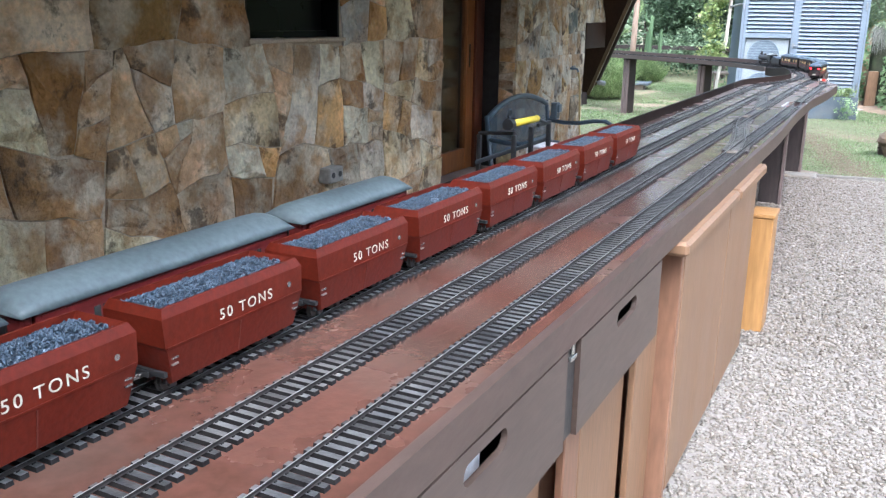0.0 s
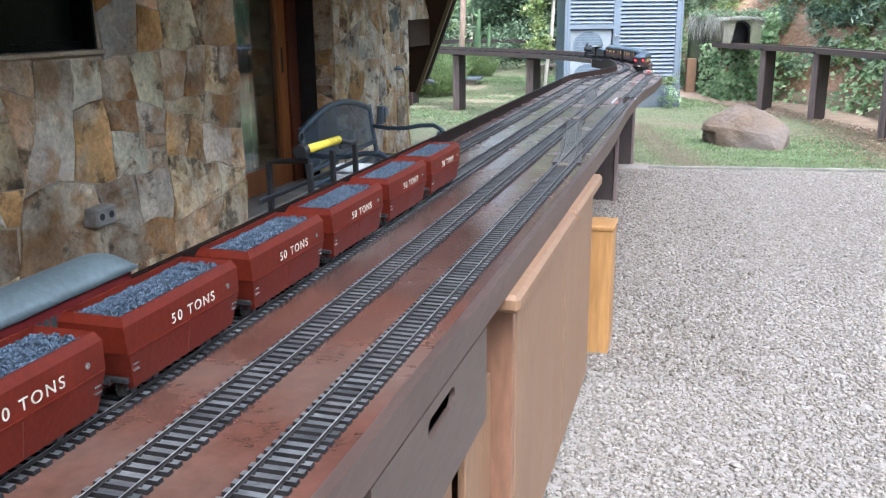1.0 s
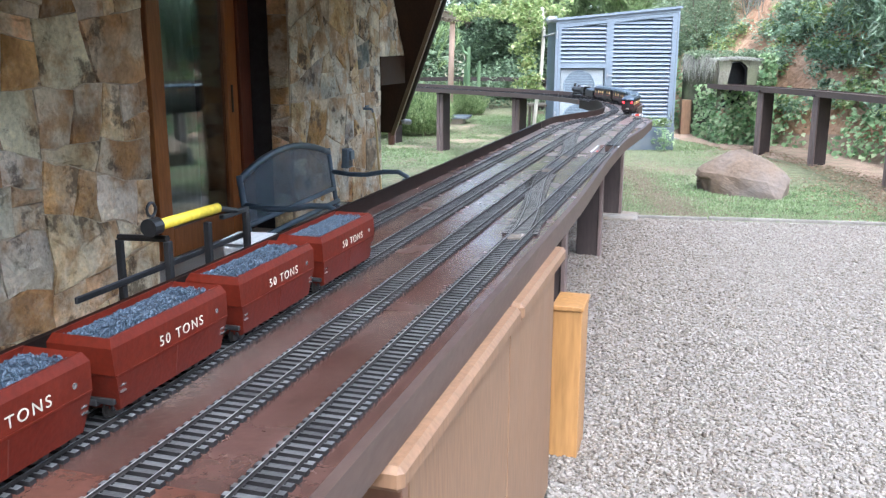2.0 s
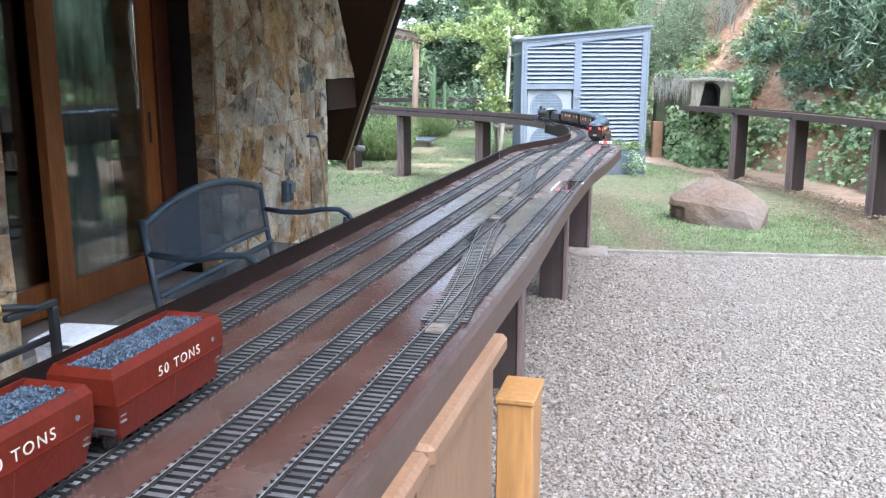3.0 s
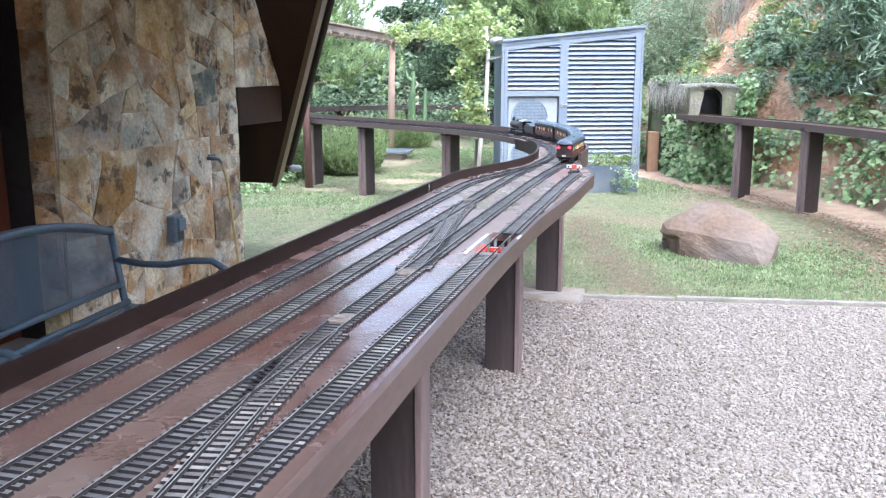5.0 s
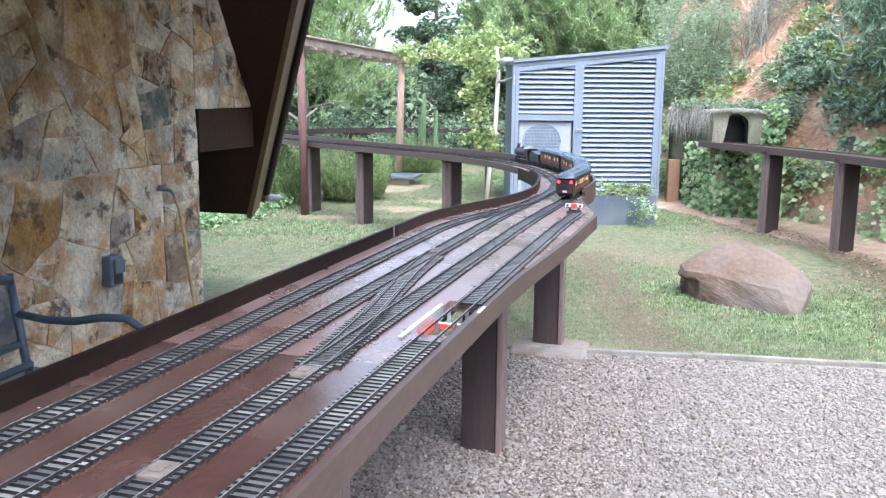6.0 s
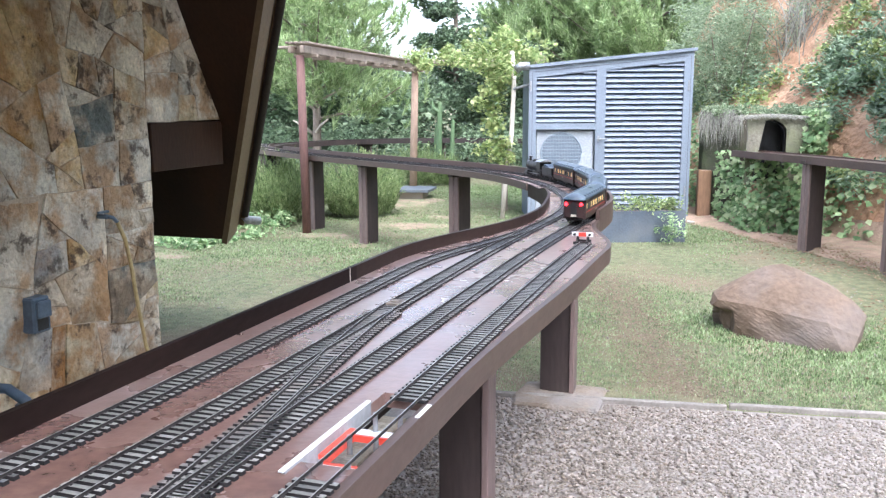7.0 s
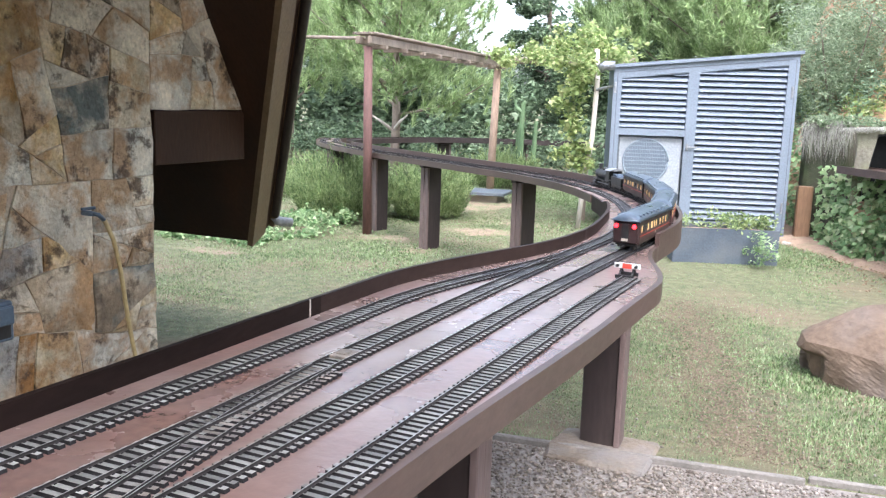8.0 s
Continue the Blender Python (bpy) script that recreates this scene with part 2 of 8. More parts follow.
M_TIE_JOINED = surface("dusty_sheen_sleeper_top_rest", (0.042, 0.043, 0.046), (0.080, 0.081, 0.084), 30.0, 0.55, 0.25, dirt=(0.14, 0.128, 0.112), dirt_scale=5.0, dirt_amount=0.4, per_island=0.45)
M_TIE_LOOSE = surface("weathered_sheen_sleeper_top", (0.12, 0.116, 0.11), (0.19, 0.18, 0.168), 30.0, 0.38, 0.25, dirt=(0.24, 0.16, 0.10), dirt_scale=6.0, dirt_amount=0.5, per_island=0.45)
M_MORTAR = surface("wall_mortar", (0.36, 0.285, 0.195), (0.48, 0.39, 0.28), 9.0, 0.9, 0.5, fine=120)
STONE = [(0.7, 0.618, 0.392), (0.282, 0.167, 0.089), (0.7, 0.454, 0.243), (0.7, 0.637, 0.476), (0.37, 0.231, 0.122), (0.7, 0.42, 0.176), (0.7, 0.548, 0.322), (0.594, 0.507, 0.404), (0.7, 0.447, 0.255), (0.308, 0.188, 0.102), (0.7, 0.631, 0.43), (0.654, 0.42, 0.222)]
STONE_PIER = [(0.62, 0.56, 0.42), (0.5, 0.42, 0.27), (0.6, 0.54, 0.4), (0.64, 0.6, 0.49), (0.46, 0.44, 0.36), (0.58, 0.43, 0.22), (0.62, 0.56, 0.43), (0.44, 0.34, 0.22), (0.58, 0.53, 0.42), (0.6, 0.56, 0.45)]


def stone_paint(name, source="object", tone=None, blotch=0.7, tones=STONE, sooty=0.75):
    """Field stone: one body tone for each stone, rusty and dark blotches, grain and a chiselled relief."""
    m = bpy.data.materials.new(name)
    m.use_nodes = True
    n, l = m.node_tree.nodes, m.node_tree.links
    p = n["Principled BSDF"]
    geo = n.new("ShaderNodeNewGeometry")
    rnd = n.new("ShaderNodeObjectInfo").outputs["Random"] if source == "object" else geo.outputs["Random Per Island"]
    jump, moved = n.new("ShaderNodeMath"), n.new("ShaderNodeVectorMath")
    jump.operation, jump.inputs[1].default_value = "MULTIPLY", 37.0
    l.new(rnd, jump.inputs[0])
    l.new(geo.outputs["Position"], moved.inputs[0])
    l.new(jump.outputs[0], moved.inputs[1])

    def cloud(scale, detail, rough, lo, hi, to_lo, to_hi):
        t, r = n.new("ShaderNodeTexNoise"), n.new("ShaderNodeMapRange")
        t.inputs["Scale"].default_value, t.inputs["Detail"].default_value, t.inputs["Roughness"].default_value = scale, detail, rough
        r.inputs[1].default_value, r.inputs[2].default_value, r.inputs[3].default_value, r.inputs[4].default_value = lo, hi, to_lo, to_hi
        l.new(moved.outputs[0], t.inputs["Vector"])
        l.new(t.outputs[0], r.inputs[0])
        return t.outputs[0], r.outputs[0]

    def blend(kind, factor, a, b):
        x = n.new("ShaderNodeMix")
        x.data_type, x.blend_type = "RGBA", kind
        for slot, value in ((0, factor), (6, a), (7, b)):
            if hasattr(value, "is_linked"):
                l.new(value, x.inputs[slot])
            else:
                x.inputs[slot].default_value = value
        return x.outputs[2]

    if tone is None:
        ramp = n.new("ShaderNodeValToRGB")
        ramp.color_ramp.interpolation = "CONSTANT"
        e = ramp.color_ramp.elements
        while len(e) < len(tones):
            e.new(0.5)
        for k, c in enumerate(tones):
            e[k].position, e[k].color = k / len(tones), rgb(*c)
        l.new(rnd, ramp.inputs[0])
        body = ramp.outputs[0]
    else:
        body = rgb(*tone)
    broad, shade = cloud(3.4, 4, 0.55, 0.33, 0.67, 0.62, 1.28)
    patchy, rust = cloud(5.0, 6, 0.64, 0.465, 0.59, 0.0, blotch)
    _, soot = cloud(5.6, 7, 0.72, 0.55, 0.62, 0.0, sooty)
    _, pale = cloud(4.2, 5, 0.6, 0.45, 0.57, 0.0, 0.72)
    grit, grain = cloud(48.0, 5, 0.6, 0.25, 0.75, 0.74, 1.26)
    out = blend("MIX", pale, body, rgb(0.62, 0.54, 0.40))
    out = blend("MIX", rust, out, rgb(0.36, 0.185, 0.058))
    out = blend("MIX", soot, out, rgb(0.07, 0.047, 0.03))
    out = blend("MULTIPLY", 1.0, out, shade)
    out = blend("MULTIPLY", 1.0, out, grain)
    l.new(out, p.inputs["Base Color"])
    p.inputs["Roughness"].default_value, p.inputs["Specular IOR Level"].default_value = 0.82, 0.3
    chips, _ = cloud(13.0, 6, 0.68, 0.0, 1.0, 0.0, 1.0)
    add, bp = n.new("ShaderNodeMath"), n.new("ShaderNodeBump")
    more = n.new("ShaderNodeMath")
    more.operation, more.inputs[1].default_value = "MULTIPLY_ADD", 0.55
    l.new(chips, more.inputs[0])
    l.new(patchy, more.inputs[2])
    add.operation, add.inputs[1].default_value = "MULTIPLY_ADD", 0.22
    l.new(grit, add.inputs[0])
    l.new(more.outputs[0], add.inputs[2])
    l.new(add.outputs[0], bp.inputs["Height"])
    bp.inputs["Strength"].default_value, bp.inputs["Distance"].default_value = 1.0, 0.045
    l.new(bp.outputs[0], p.inputs["Normal"])
    return m


M_STONE = stone_paint("rubble_stone"), stone_paint("rubble_stone_rest", "island")
M_STONE_PIER = stone_paint("cream_field_stone", blotch=0.7, tones=STONE_PIER, sooty=0.85), stone_paint("cream_field_stone_rest", "island", blotch=0.7, tones=STONE_PIER, sooty=0.85)
M_STONE_KIND = {"slate": stone_paint("slate_stone", tone=(0.14, 0.155, 0.135), blotch=0.35), "ochre": stone_paint("ochre_stone", tone=(0.33, 0.20, 0.07), blotch=0.55), "pale": stone_paint("pale_grey_stone", tone=(0.38, 0.365, 0.325), blotch=0.4), "rust": stone_paint("rusty_stone", tone=(0.30, 0.15, 0.05), blotch=0.8)}
M_TIMBER = surface("dark_stained_timber", (0.021, 0.0105, 0.0055), (0.040, 0.0185, 0.009), 5.0, 0.6, 0.2, stretch=(1, 1, 0.3), spec=0.25)
M_BARGE = surface("brown_barge_board", (0.12, 0.080, 0.041), (0.165, 0.113, 0.062), 6.0, 0.5, 0.2)
M_DOOR = surface("orange_varnished_wood", (0.24, 0.08, 0.022), (0.36, 0.13, 0.038), 6.0, 0.35, 0.12, stretch=(1, 1, 0.15))
M_CAB = surface("beech_laminate", (0.178, 0.098, 0.053), (0.218, 0.126, 0.071), 5.0, 0.45, 0.05, fine=90, stretch=(1, 1, 0.15))
M_CAB_SIDE = surface("brown_cabinet_side", (0.17, 0.085, 0.05), (0.22, 0.115, 0.07), 5.0, 0.45, 0.08, stretch=(1, 1, 0.2))
M_PINE = surface("varnished_pine", (0.30, 0.148, 0.048), (0.37, 0.195, 0.07), 5.0, 0.4, 0.12, stretch=(1, 1, 0.12))
M_DRAWER = surface("brown_drawer_front", (0.060, 0.041, 0.033), (0.076, 0.053, 0.043), 5.0, 0.4, 0.05, stretch=(1, 0.25, 1))
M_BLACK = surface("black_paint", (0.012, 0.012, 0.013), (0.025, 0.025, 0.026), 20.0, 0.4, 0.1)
M_SHED = surface("blue_grey_steel", (0.105, 0.136, 0.18), (0.128, 0.163, 0.212), 2.0, 0.5, 0.03, dirt=(0.15, 0.175, 0.205), dirt_scale=1.3, dirt_amount=0.4)
M_SHED_FRAME = surface("pale_blue_steel_frame", (0.15, 0.18, 0.22), (0.18, 0.215, 0.26), 2.0, 0.5, 0.03)
M_BENCH = surface("blue_grey_coated_steel", (0.045, 0.065, 0.085), (0.065, 0.09, 0.115), 12.0, 0.4, 0.08)
M_CONCRETE = surface("rough_concrete", (0.33, 0.30, 0.26), (0.46, 0.42, 0.37), 6.0, 0.9, 0.5, fine=120, dirt=(0.25, 0.17, 0.10), dirt_scale=3.0)
M_PAVING = palette("stone_paving", [(0.46, 0.37, 0.26), (0.56, 0.47, 0.35), (0.38, 0.27, 0.175), (0.60, 0.53, 0.42)], 0.85, 5.0, 50.0, 0.4, "object", 0.6)
M_GRAVEL = surface("gravel_bed", (0.20, 0.175, 0.152), (0.28, 0.25, 0.222), 18.0, 0.95, 0.8, fine=70)
M_PEBBLE = palette("gravel_stones", [(0.165, 0.138, 0.115), (0.222, 0.195, 0.168), (0.268, 0.236, 0.205), (0.33, 0.296, 0.262), (0.245, 0.208, 0.17), (0.205, 0.183, 0.162)], 0.9, 30.0, 150.0, 0.3, "island", 0.3)
M_LAWN = surface("lawn_soil", (0.11, 0.122, 0.058), (0.215, 0.215, 0.115), 14.0, 0.95, 1.0, fine=90, dirt=(0.235, 0.168, 0.115), dirt_scale=1.3, dirt_amount=0.75)
M_GRASS = palette("grass_blades", [(0.07, 0.105, 0.035), (0.165, 0.235, 0.098), (0.24, 0.325, 0.155), (0.35, 0.395, 0.245)], 0.6, 2.6, 20.0, 0.0, "island", 0.9, 0.25)
M_EARTH = surface("red_earth", (0.37, 0.195, 0.11), (0.52, 0.335, 0.22), 1.6, 0.95, 1.0, fine=14, dirt=(0.22, 0.16, 0.10), dirt_scale=0.9, dirt_amount=0.8)
M_ROCK = surface("sandstone_rock", (0.115, 0.079, 0.053), (0.172, 0.122, 0.086), 3.0, 0.9, 0.7, fine=30, dirt=(0.14, 0.125, 0.12), dirt_scale=2.2, dirt_amount=0.7)
M_BARK = surface("tree_bark", (0.15, 0.12, 0.095), (0.28, 0.23, 0.19), 9.0, 0.95, 0.9, stretch=(1, 1, 0.25))
LEAF = {
    "pine": [(0.175, 0.255, 0.105), (0.27, 0.37, 0.16), (0.36, 0.46, 0.22), (0.46, 0.54, 0.31)],
    "dark": [(0.07, 0.10, 0.065), (0.13, 0.19, 0.11), (0.20, 0.28, 0.165), (0.29, 0.37, 0.235)],
    "ivy": [(0.12, 0.21, 0.09), (0.23, 0.35, 0.16), (0.34, 0.47, 0.24), (0.50, 0.57, 0.34)],
    "vine": [(0.18, 0.26, 0.09), (0.29, 0.37, 0.14), (0.39, 0.46, 0.19), (0.48, 0.49, 0.25)],
    "sage": [(0.15, 0.21, 0.12), (0.23, 0.30, 0.18), (0.32, 0.39, 0.25), (0.41, 0.47, 0.33)],
    "rosemary": [(0.10, 0.15, 0.065), (0.19, 0.27, 0.11), (0.29, 0.37, 0.16), (0.41, 0.47, 0.24)],
    "willow": [(0.125, 0.19, 0.11), (0.22, 0.31, 0.195), (0.31, 0.41, 0.28), (0.42, 0.50, 0.38)],
}
M_LEAF = {k: palette(k + "_leaves", v, 0.55, 0.8, 8.0, 0.0, "island", 0.5, 0.42) for k, v in LEAF.items()}
for node in M_EARTH.node_tree.nodes:
    if node.type == "BUMP":
        node.inputs["Distance"].default_value = 0.06
M_EDGING = surface("grey_edging", (0.15, 0.135, 0.12), (0.24, 0.22, 0.195), 6.0, 0.9, 0.4, fine=80)
M_PALEWOOD = surface("pale_bare_stem", (0.42, 0.38, 0.32), (0.55, 0.51, 0.45), 8.0, 0.9, 0.4, stretch=(1, 1, 0.2))
# Brown dirt on the stones, with the deck's shade mixed into the tones.
M_PEBBLE_SHADED_DIRTY = palette("shaded_soiled_stones", [(0.10, 0.080, 0.064), (0.17, 0.14, 0.115), (0.23, 0.195, 0.165), (0.30, 0.262, 0.228), (0.195, 0.155, 0.12)], 0.9, 30.0, 150.0, 0.3, "island", 0.4)
M_FOOTING = surface("sandy_rough_footing", (0.14, 0.108, 0.078), (0.225, 0.18, 0.135), 7.0, 0.95, 0.9, fine=60, dirt=(0.20, 0.19, 0.185), dirt_scale=5.0, dirt_amount=0.8)
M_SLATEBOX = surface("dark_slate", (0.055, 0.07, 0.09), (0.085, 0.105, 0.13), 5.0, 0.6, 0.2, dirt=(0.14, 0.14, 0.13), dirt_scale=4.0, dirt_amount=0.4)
# Near-black tone for the unlit window and the shade in the door gap.
M_VOID = surface("unlit_black", (0.003, 0.003, 0.003), (0.006, 0.006, 0.006), 3.0, 0.3, 0.0, spec=0.12)
for node in M_LAWN.node_tree.nodes:
    if node.type == "BUMP":
        node.inputs["Distance"].default_value = 0.03
M_SOIL = surface("bare_red_soil", (0.25, 0.165, 0.115), (0.36, 0.255, 0.185), 7.0, 0.95, 1.0, fine=60, dirt=(0.20, 0.18, 0.10), dirt_scale=6.0, dirt_amount=0.7)

# ---- ground: one sheet, gravel yard, lawn and distance ----
KERB_Y0, KERB_SLOPE = 9.25, 0.13
def kerb_line(x):
    return KERB_Y0 + KERB_SLOPE * (x + 0.3)


xs = sorted({*np.linspace(-14, 14, 57).round(3), -60, -40, -25, 25, 40, 60, 300, -300})
ys = sorted(({*np.linspace(-8, 24, 65).round(3), KERB_Y0, -300, -60, -25, 40, 60, 120, 500}) - {9.0, 9.5, 10.0})
gv, gf, gm = [], [], []
for y in ys:
    for x in xs:
        gv.append((x, kerb_line(max(-4.0, min(6.0, x))) if y == KERB_Y0 else y, lawn_z(min(y, 22)) + (0.02 * noise.noise((x * 0.6, y * 0.6, 0)) if y > 10.2 else 0.0)))
for j in range(len(ys) - 1):
    for i in range(len(xs) - 1):
        a = j * len(xs) + i
        gf.append((a, a + 1, a + 1 + len(xs), a + len(xs)))
        gm.append(0 if (ys[j] + ys[j + 1]) / 2 < 9.3 and xs[i] > -40 and xs[i] < 40 and ys[j] > -30 else 1)
ground = sheet("ground", gv, gf, M_GRAVEL, smooth=True)
ground.data.materials.append(M_LAWN)
for p, k in zip(ground.data.polygons, gm):
    p.material_index = k
tagged(ground, "gravel yard that turns into a patchy lawn", "ground", kind="structure")

# ---- deck of the railway: straight run, bend and back run ----
DECK_Z, RAIL_Z = 0.903, 0.9158
CENTRE = [(-0.655, -0.9), (-0.655, 2.0), (-0.655, 5.0), (-0.655, 7.6), (-0.65, 8.2), (-0.63, 8.8), (-0.61, 9.4), (-0.68, 10.0), (-0.86, 10.6), (-1.12, 11.15), (-1.5, 11.7), (-2.05, 12.2), (-2.7, 12.65), (-3.4, 13.12), (-4.2, 13.68), (-5.0, 14.32), (-5.7, 15.05), (-6.1, 15.7), (-6.25, 16.1)]


def spline(points, step=0.05):
    """Even points along a smooth curve through the given ones."""
    pts = [Vector((*p, 0)) if len(p) == 2 else Vector(p) for p in points]
    pts = [pts[0] * 2 - pts[1]] + pts + [pts[-1] * 2 - pts[-2]]
    fine = []
    for a, b, c, d in zip(pts, pts[1:], pts[2:], pts[3:]):
        for k in range(20):
            t = k / 20
            fine.append(0.5 * ((2 * b) + (c - a) * t + (2 * a - 5 * b + 4 * c - d) * t * t + (3 * b - a - 3 * c + d) * t ** 3))
    fine.append(pts[-2])
    out, left = [fine[0]], step
    for a, b in zip(fine, fine[1:]):
        d = (b - a).length
        while d >= left and d > 0:
            a = a + (b - a) * (left / d)
            out.append(a)
            d -= left
            left = step
        left -= d
    return out


def side_of(pts, i):
    d = (pts[min(i + 1, len(pts) - 1)] - pts[max(i - 1, 0)]).normalized()
    return Vector((d.y, -d.x, 0))


MID = spline(CENTRE, 0.05)


def widths(p):
    """Distance from the middle to the deck's left and right edges."""
    y = p.y
    if y < 9.9 and p.x > -1:
        l = 0.33 + (0.14 - 0.33) * smoothstep((y - 7.9) / 1.1)
        r = 0.318 - 0.03 * smoothstep((y - 4.6) / 1.6) + 0.05 * smoothstep((y - 6.7) / 1.3)
        r += (0.15 - r) * smoothstep((y - 8.45) / 0.75)
        if y > 9.2:
            l = r = 0.145 + 0.025 * smoothstep((y - 9.2) / 0.6)
        return l, r
    return 0.17 - 0.03 * smoothstep((p.y - 11.5) / 1.0), 0.17 - 0.03 * smoothstep((p.y - 11.5) / 1.0)


def ribbon(bm, lo_hi, z0, z1, start=0, end=None):
    """Adds a strip along the middle line between two offsets (functions of the point), from z0 up to z1."""
    rings = []
    for i in range(start, end or len(MID)):
        p, s = MID[i], side_of(MID, i)
        lo, hi = lo_hi(p)
        top = z1(p) if callable(z1) else z1
        rings.append([bm.verts.new((*(p + s * o).xy, z)) for o, z in ((lo, z0), (hi, z0), (hi, top), (lo, top))])
    for a, b in zip(rings, rings[1:]):
        for k in range(4):
            bm.faces.new((a[k], a[(k + 1) % 4], b[(k + 1) % 4], b[k]))
    bm.faces.new(rings[0][::-1])
    bm.faces.new(rings[-1])
    return bm


def index_at(y):
    return next(i for i, p in enumerate(MID) if p.y >= y)


BR0, BR1 = 6.2, 6.56
deck = tagged(new("railway_deck"), "long red-brown painted timber deck carrying model railway tracks on posts", "railway deck")
OPEN = (-0.475 + 0.655, -0.372 + 0.655)
i0, i1, iend = index_at(BR0), index_at(BR1), len(MID)
cuts = [index_at(y) for y in (0.6, 2.4, 4.2, 5.97)] + [i0, i1] + [index_at(7.59), index_at(9.3), index_at(11.6), iend - 42]
prev = 0
for c in cuts + [iend - 1]:
    if c == i1:
        part("deck_board", ribbon(bmesh.new(), lambda p: (-widths(p)[0], OPEN[0]), DECK_Z - 0.03, DECK_Z, prev, c + 1), M_DECK_BROWN, deck)
    else:
        # Board colour changes with distance to carry porch shade, then sheen and dust.
        part("deck_board", ribbon(bmesh.new(), lambda p: (-widths(p)[0], widths(p)[1] - 0.012), DECK_Z - 0.03, DECK_Z + (0.0006 if cuts.index(c) % 2 else 0.0) if c in cuts else DECK_Z, prev, c + 1), M_DECK if c <= cuts[1] else M_DECK_SHADED if c <= cuts[3] else M_DECK_BROWN if c <= cuts[6] else M_DECK_DUSTY_SHEEN, deck)
    prev = c
j = index_at(9.2)
for a, b in ((0, index_at(4.9)), (index_at(4.9), index_at(7.9)), (index_at(7.9), j)):
    part("fascia", ribbon(bmesh.new(), lambda p: (widths(p)[1] - 0.0118, widths(p)[1] + 0.006), DECK_Z - 0.062, DECK_Z + 0.001, a, b + 1), M_FASCIA, deck)
part("fascia", ribbon(bmesh.new(), lambda p: (widths(p)[1] - 0.0118, widths(p)[1] + 0.006), DECK_Z - 0.062, DECK_Z + 0.05, j, iend - 37), M_FASCIA, deck)
for a, b in ((0, index_at(1.9)), (index_at(1.9), index_at(4.3)), (index_at(4.3), index_at(7.55)), (index_at(7.55), index_at(9.6)), (index_at(9.6), index_at(11.0))):
    part("edge_board", ribbon(bmesh.new(), lambda p: (-widths(p)[0] - 0.014, -widths(p)[0]), DECK_Z - 0.075, lambda p: DECK_Z + 0.045 - 0.033 * smoothstep((p.y - 10.35) / 0.35), a, b + (1 if b < index_at(11.0) else 0)), M_KERB if b < index_at(9.0) else M_KERB_FAR, deck)
part("edge_board", ribbon(bmesh.new(), lambda p: (-widths(p)[0] - 0.014, -widths(p)[0]), DECK_Z - 0.038, DECK_Z + 0.012, index_at(11.0), iend), M_FASCIA, deck)
part("edge_board", ribbon(bmesh.new(), lambda p: (widths(p)[1], widths(p)[1] + 0.014), DECK_Z - 0.062, DECK_Z + 0.012, iend - 37, iend), M_FASCIA, deck)
part("joint_strip", boxes((-0.9865, -0.984, 7.548, 7.553, DECK_Z + 0.001, DECK_Z + 0.046)), M_CONCRETE, deck, "pale gap between two edge boards")
part("bearer", ribbon(bmesh.new(), lambda p: (-0.12, -0.07), DECK_Z - 0.13, DECK_Z - 0.031, 0, index_at(10.4)), M_KERB, deck)
part("bearer", ribbon(bmesh.new(), lambda p: (0.05, 0.09), DECK_Z - 0.13, DECK_Z - 0.031, 0, index_at(10.4)), M_KERB, deck)


def trestle_post(x, y, turn=0.0, top=DECK_Z - 0.132, footing=True, w=0.16, pad=1.0):
    """A dark post with a paler edge board, a cap and a concrete footing."""
    z0 = lawn_z(y) - 0.02
    ob = thing("trestle_post", (x, y, z0), turn, label="dark brown timber post under the railway deck, standing on the ground", category="post", group="railway posts")
    part("post_board", boxes((-w / 2, w / 2 - 0.012, -0.045, 0.045, 0, top - z0), bevel=0.004), M_POST, ob)
    part("edge_strip", boxes((w / 2 - 0.0118, w / 2 + 0.012, -0.055, -0.004, 0, top - z0), bevel=0.003), M_POST_EDGE, ob)
    part("edge_strip", boxes((w / 2 - 0.0118, w / 2 + 0.009, -0.001, 0.05, 0, top - z0), bevel=0.003), M_POST_EDGE, ob)
    part("cap", boxes((-w / 2 - 0.05, w / 2 + 0.05, -0.03, 0.03, top - z0 + 0.001, top - z0 + 0.035), bevel=0.003), M_POST, ob)
    if footing:
        bm = boxes((-w / 2 - 0.11 * pad, w / 2 + 0.16 * pad, -0.06 - 0.18 * pad, 0.05 + 0.06 * pad, -0.05, 0.045 * pad), bevel=0.015 * pad)
        bmesh.ops.subdivide_edges(bm, edges=bm.edges[:], cuts=2, use_grid_fill=True)
        for v in bm.verts:
            v.co.x += 0.03 * noise.noise((v.co.x * 9, v.co.y * 9, y))
            v.co.y += 0.03 * noise.noise((v.co.y * 9, v.co.x * 9, x + 5))
            v.co.z += 0.02 * noise.noise((v.co.y * 12, v.co.x * 12, x + 9))
        part("footing", bm, M_FOOTING, ob, "rough sandy concrete footing")
    return ob


for y, foot in ((4.45, False), (6.05, False), (7.72, False), (9.29, True)):
    trestle_post(-0.655, y, footing=foot)
for x, y, t in ((-2.1, 12.25, 244), (-3.33, 13.1, 246), (-4.25, 13.75, 248), (-5.35, 14.65, 250)):
    trestle_post(x, y, t, top=DECK_Z - 0.066, pad=0.3)


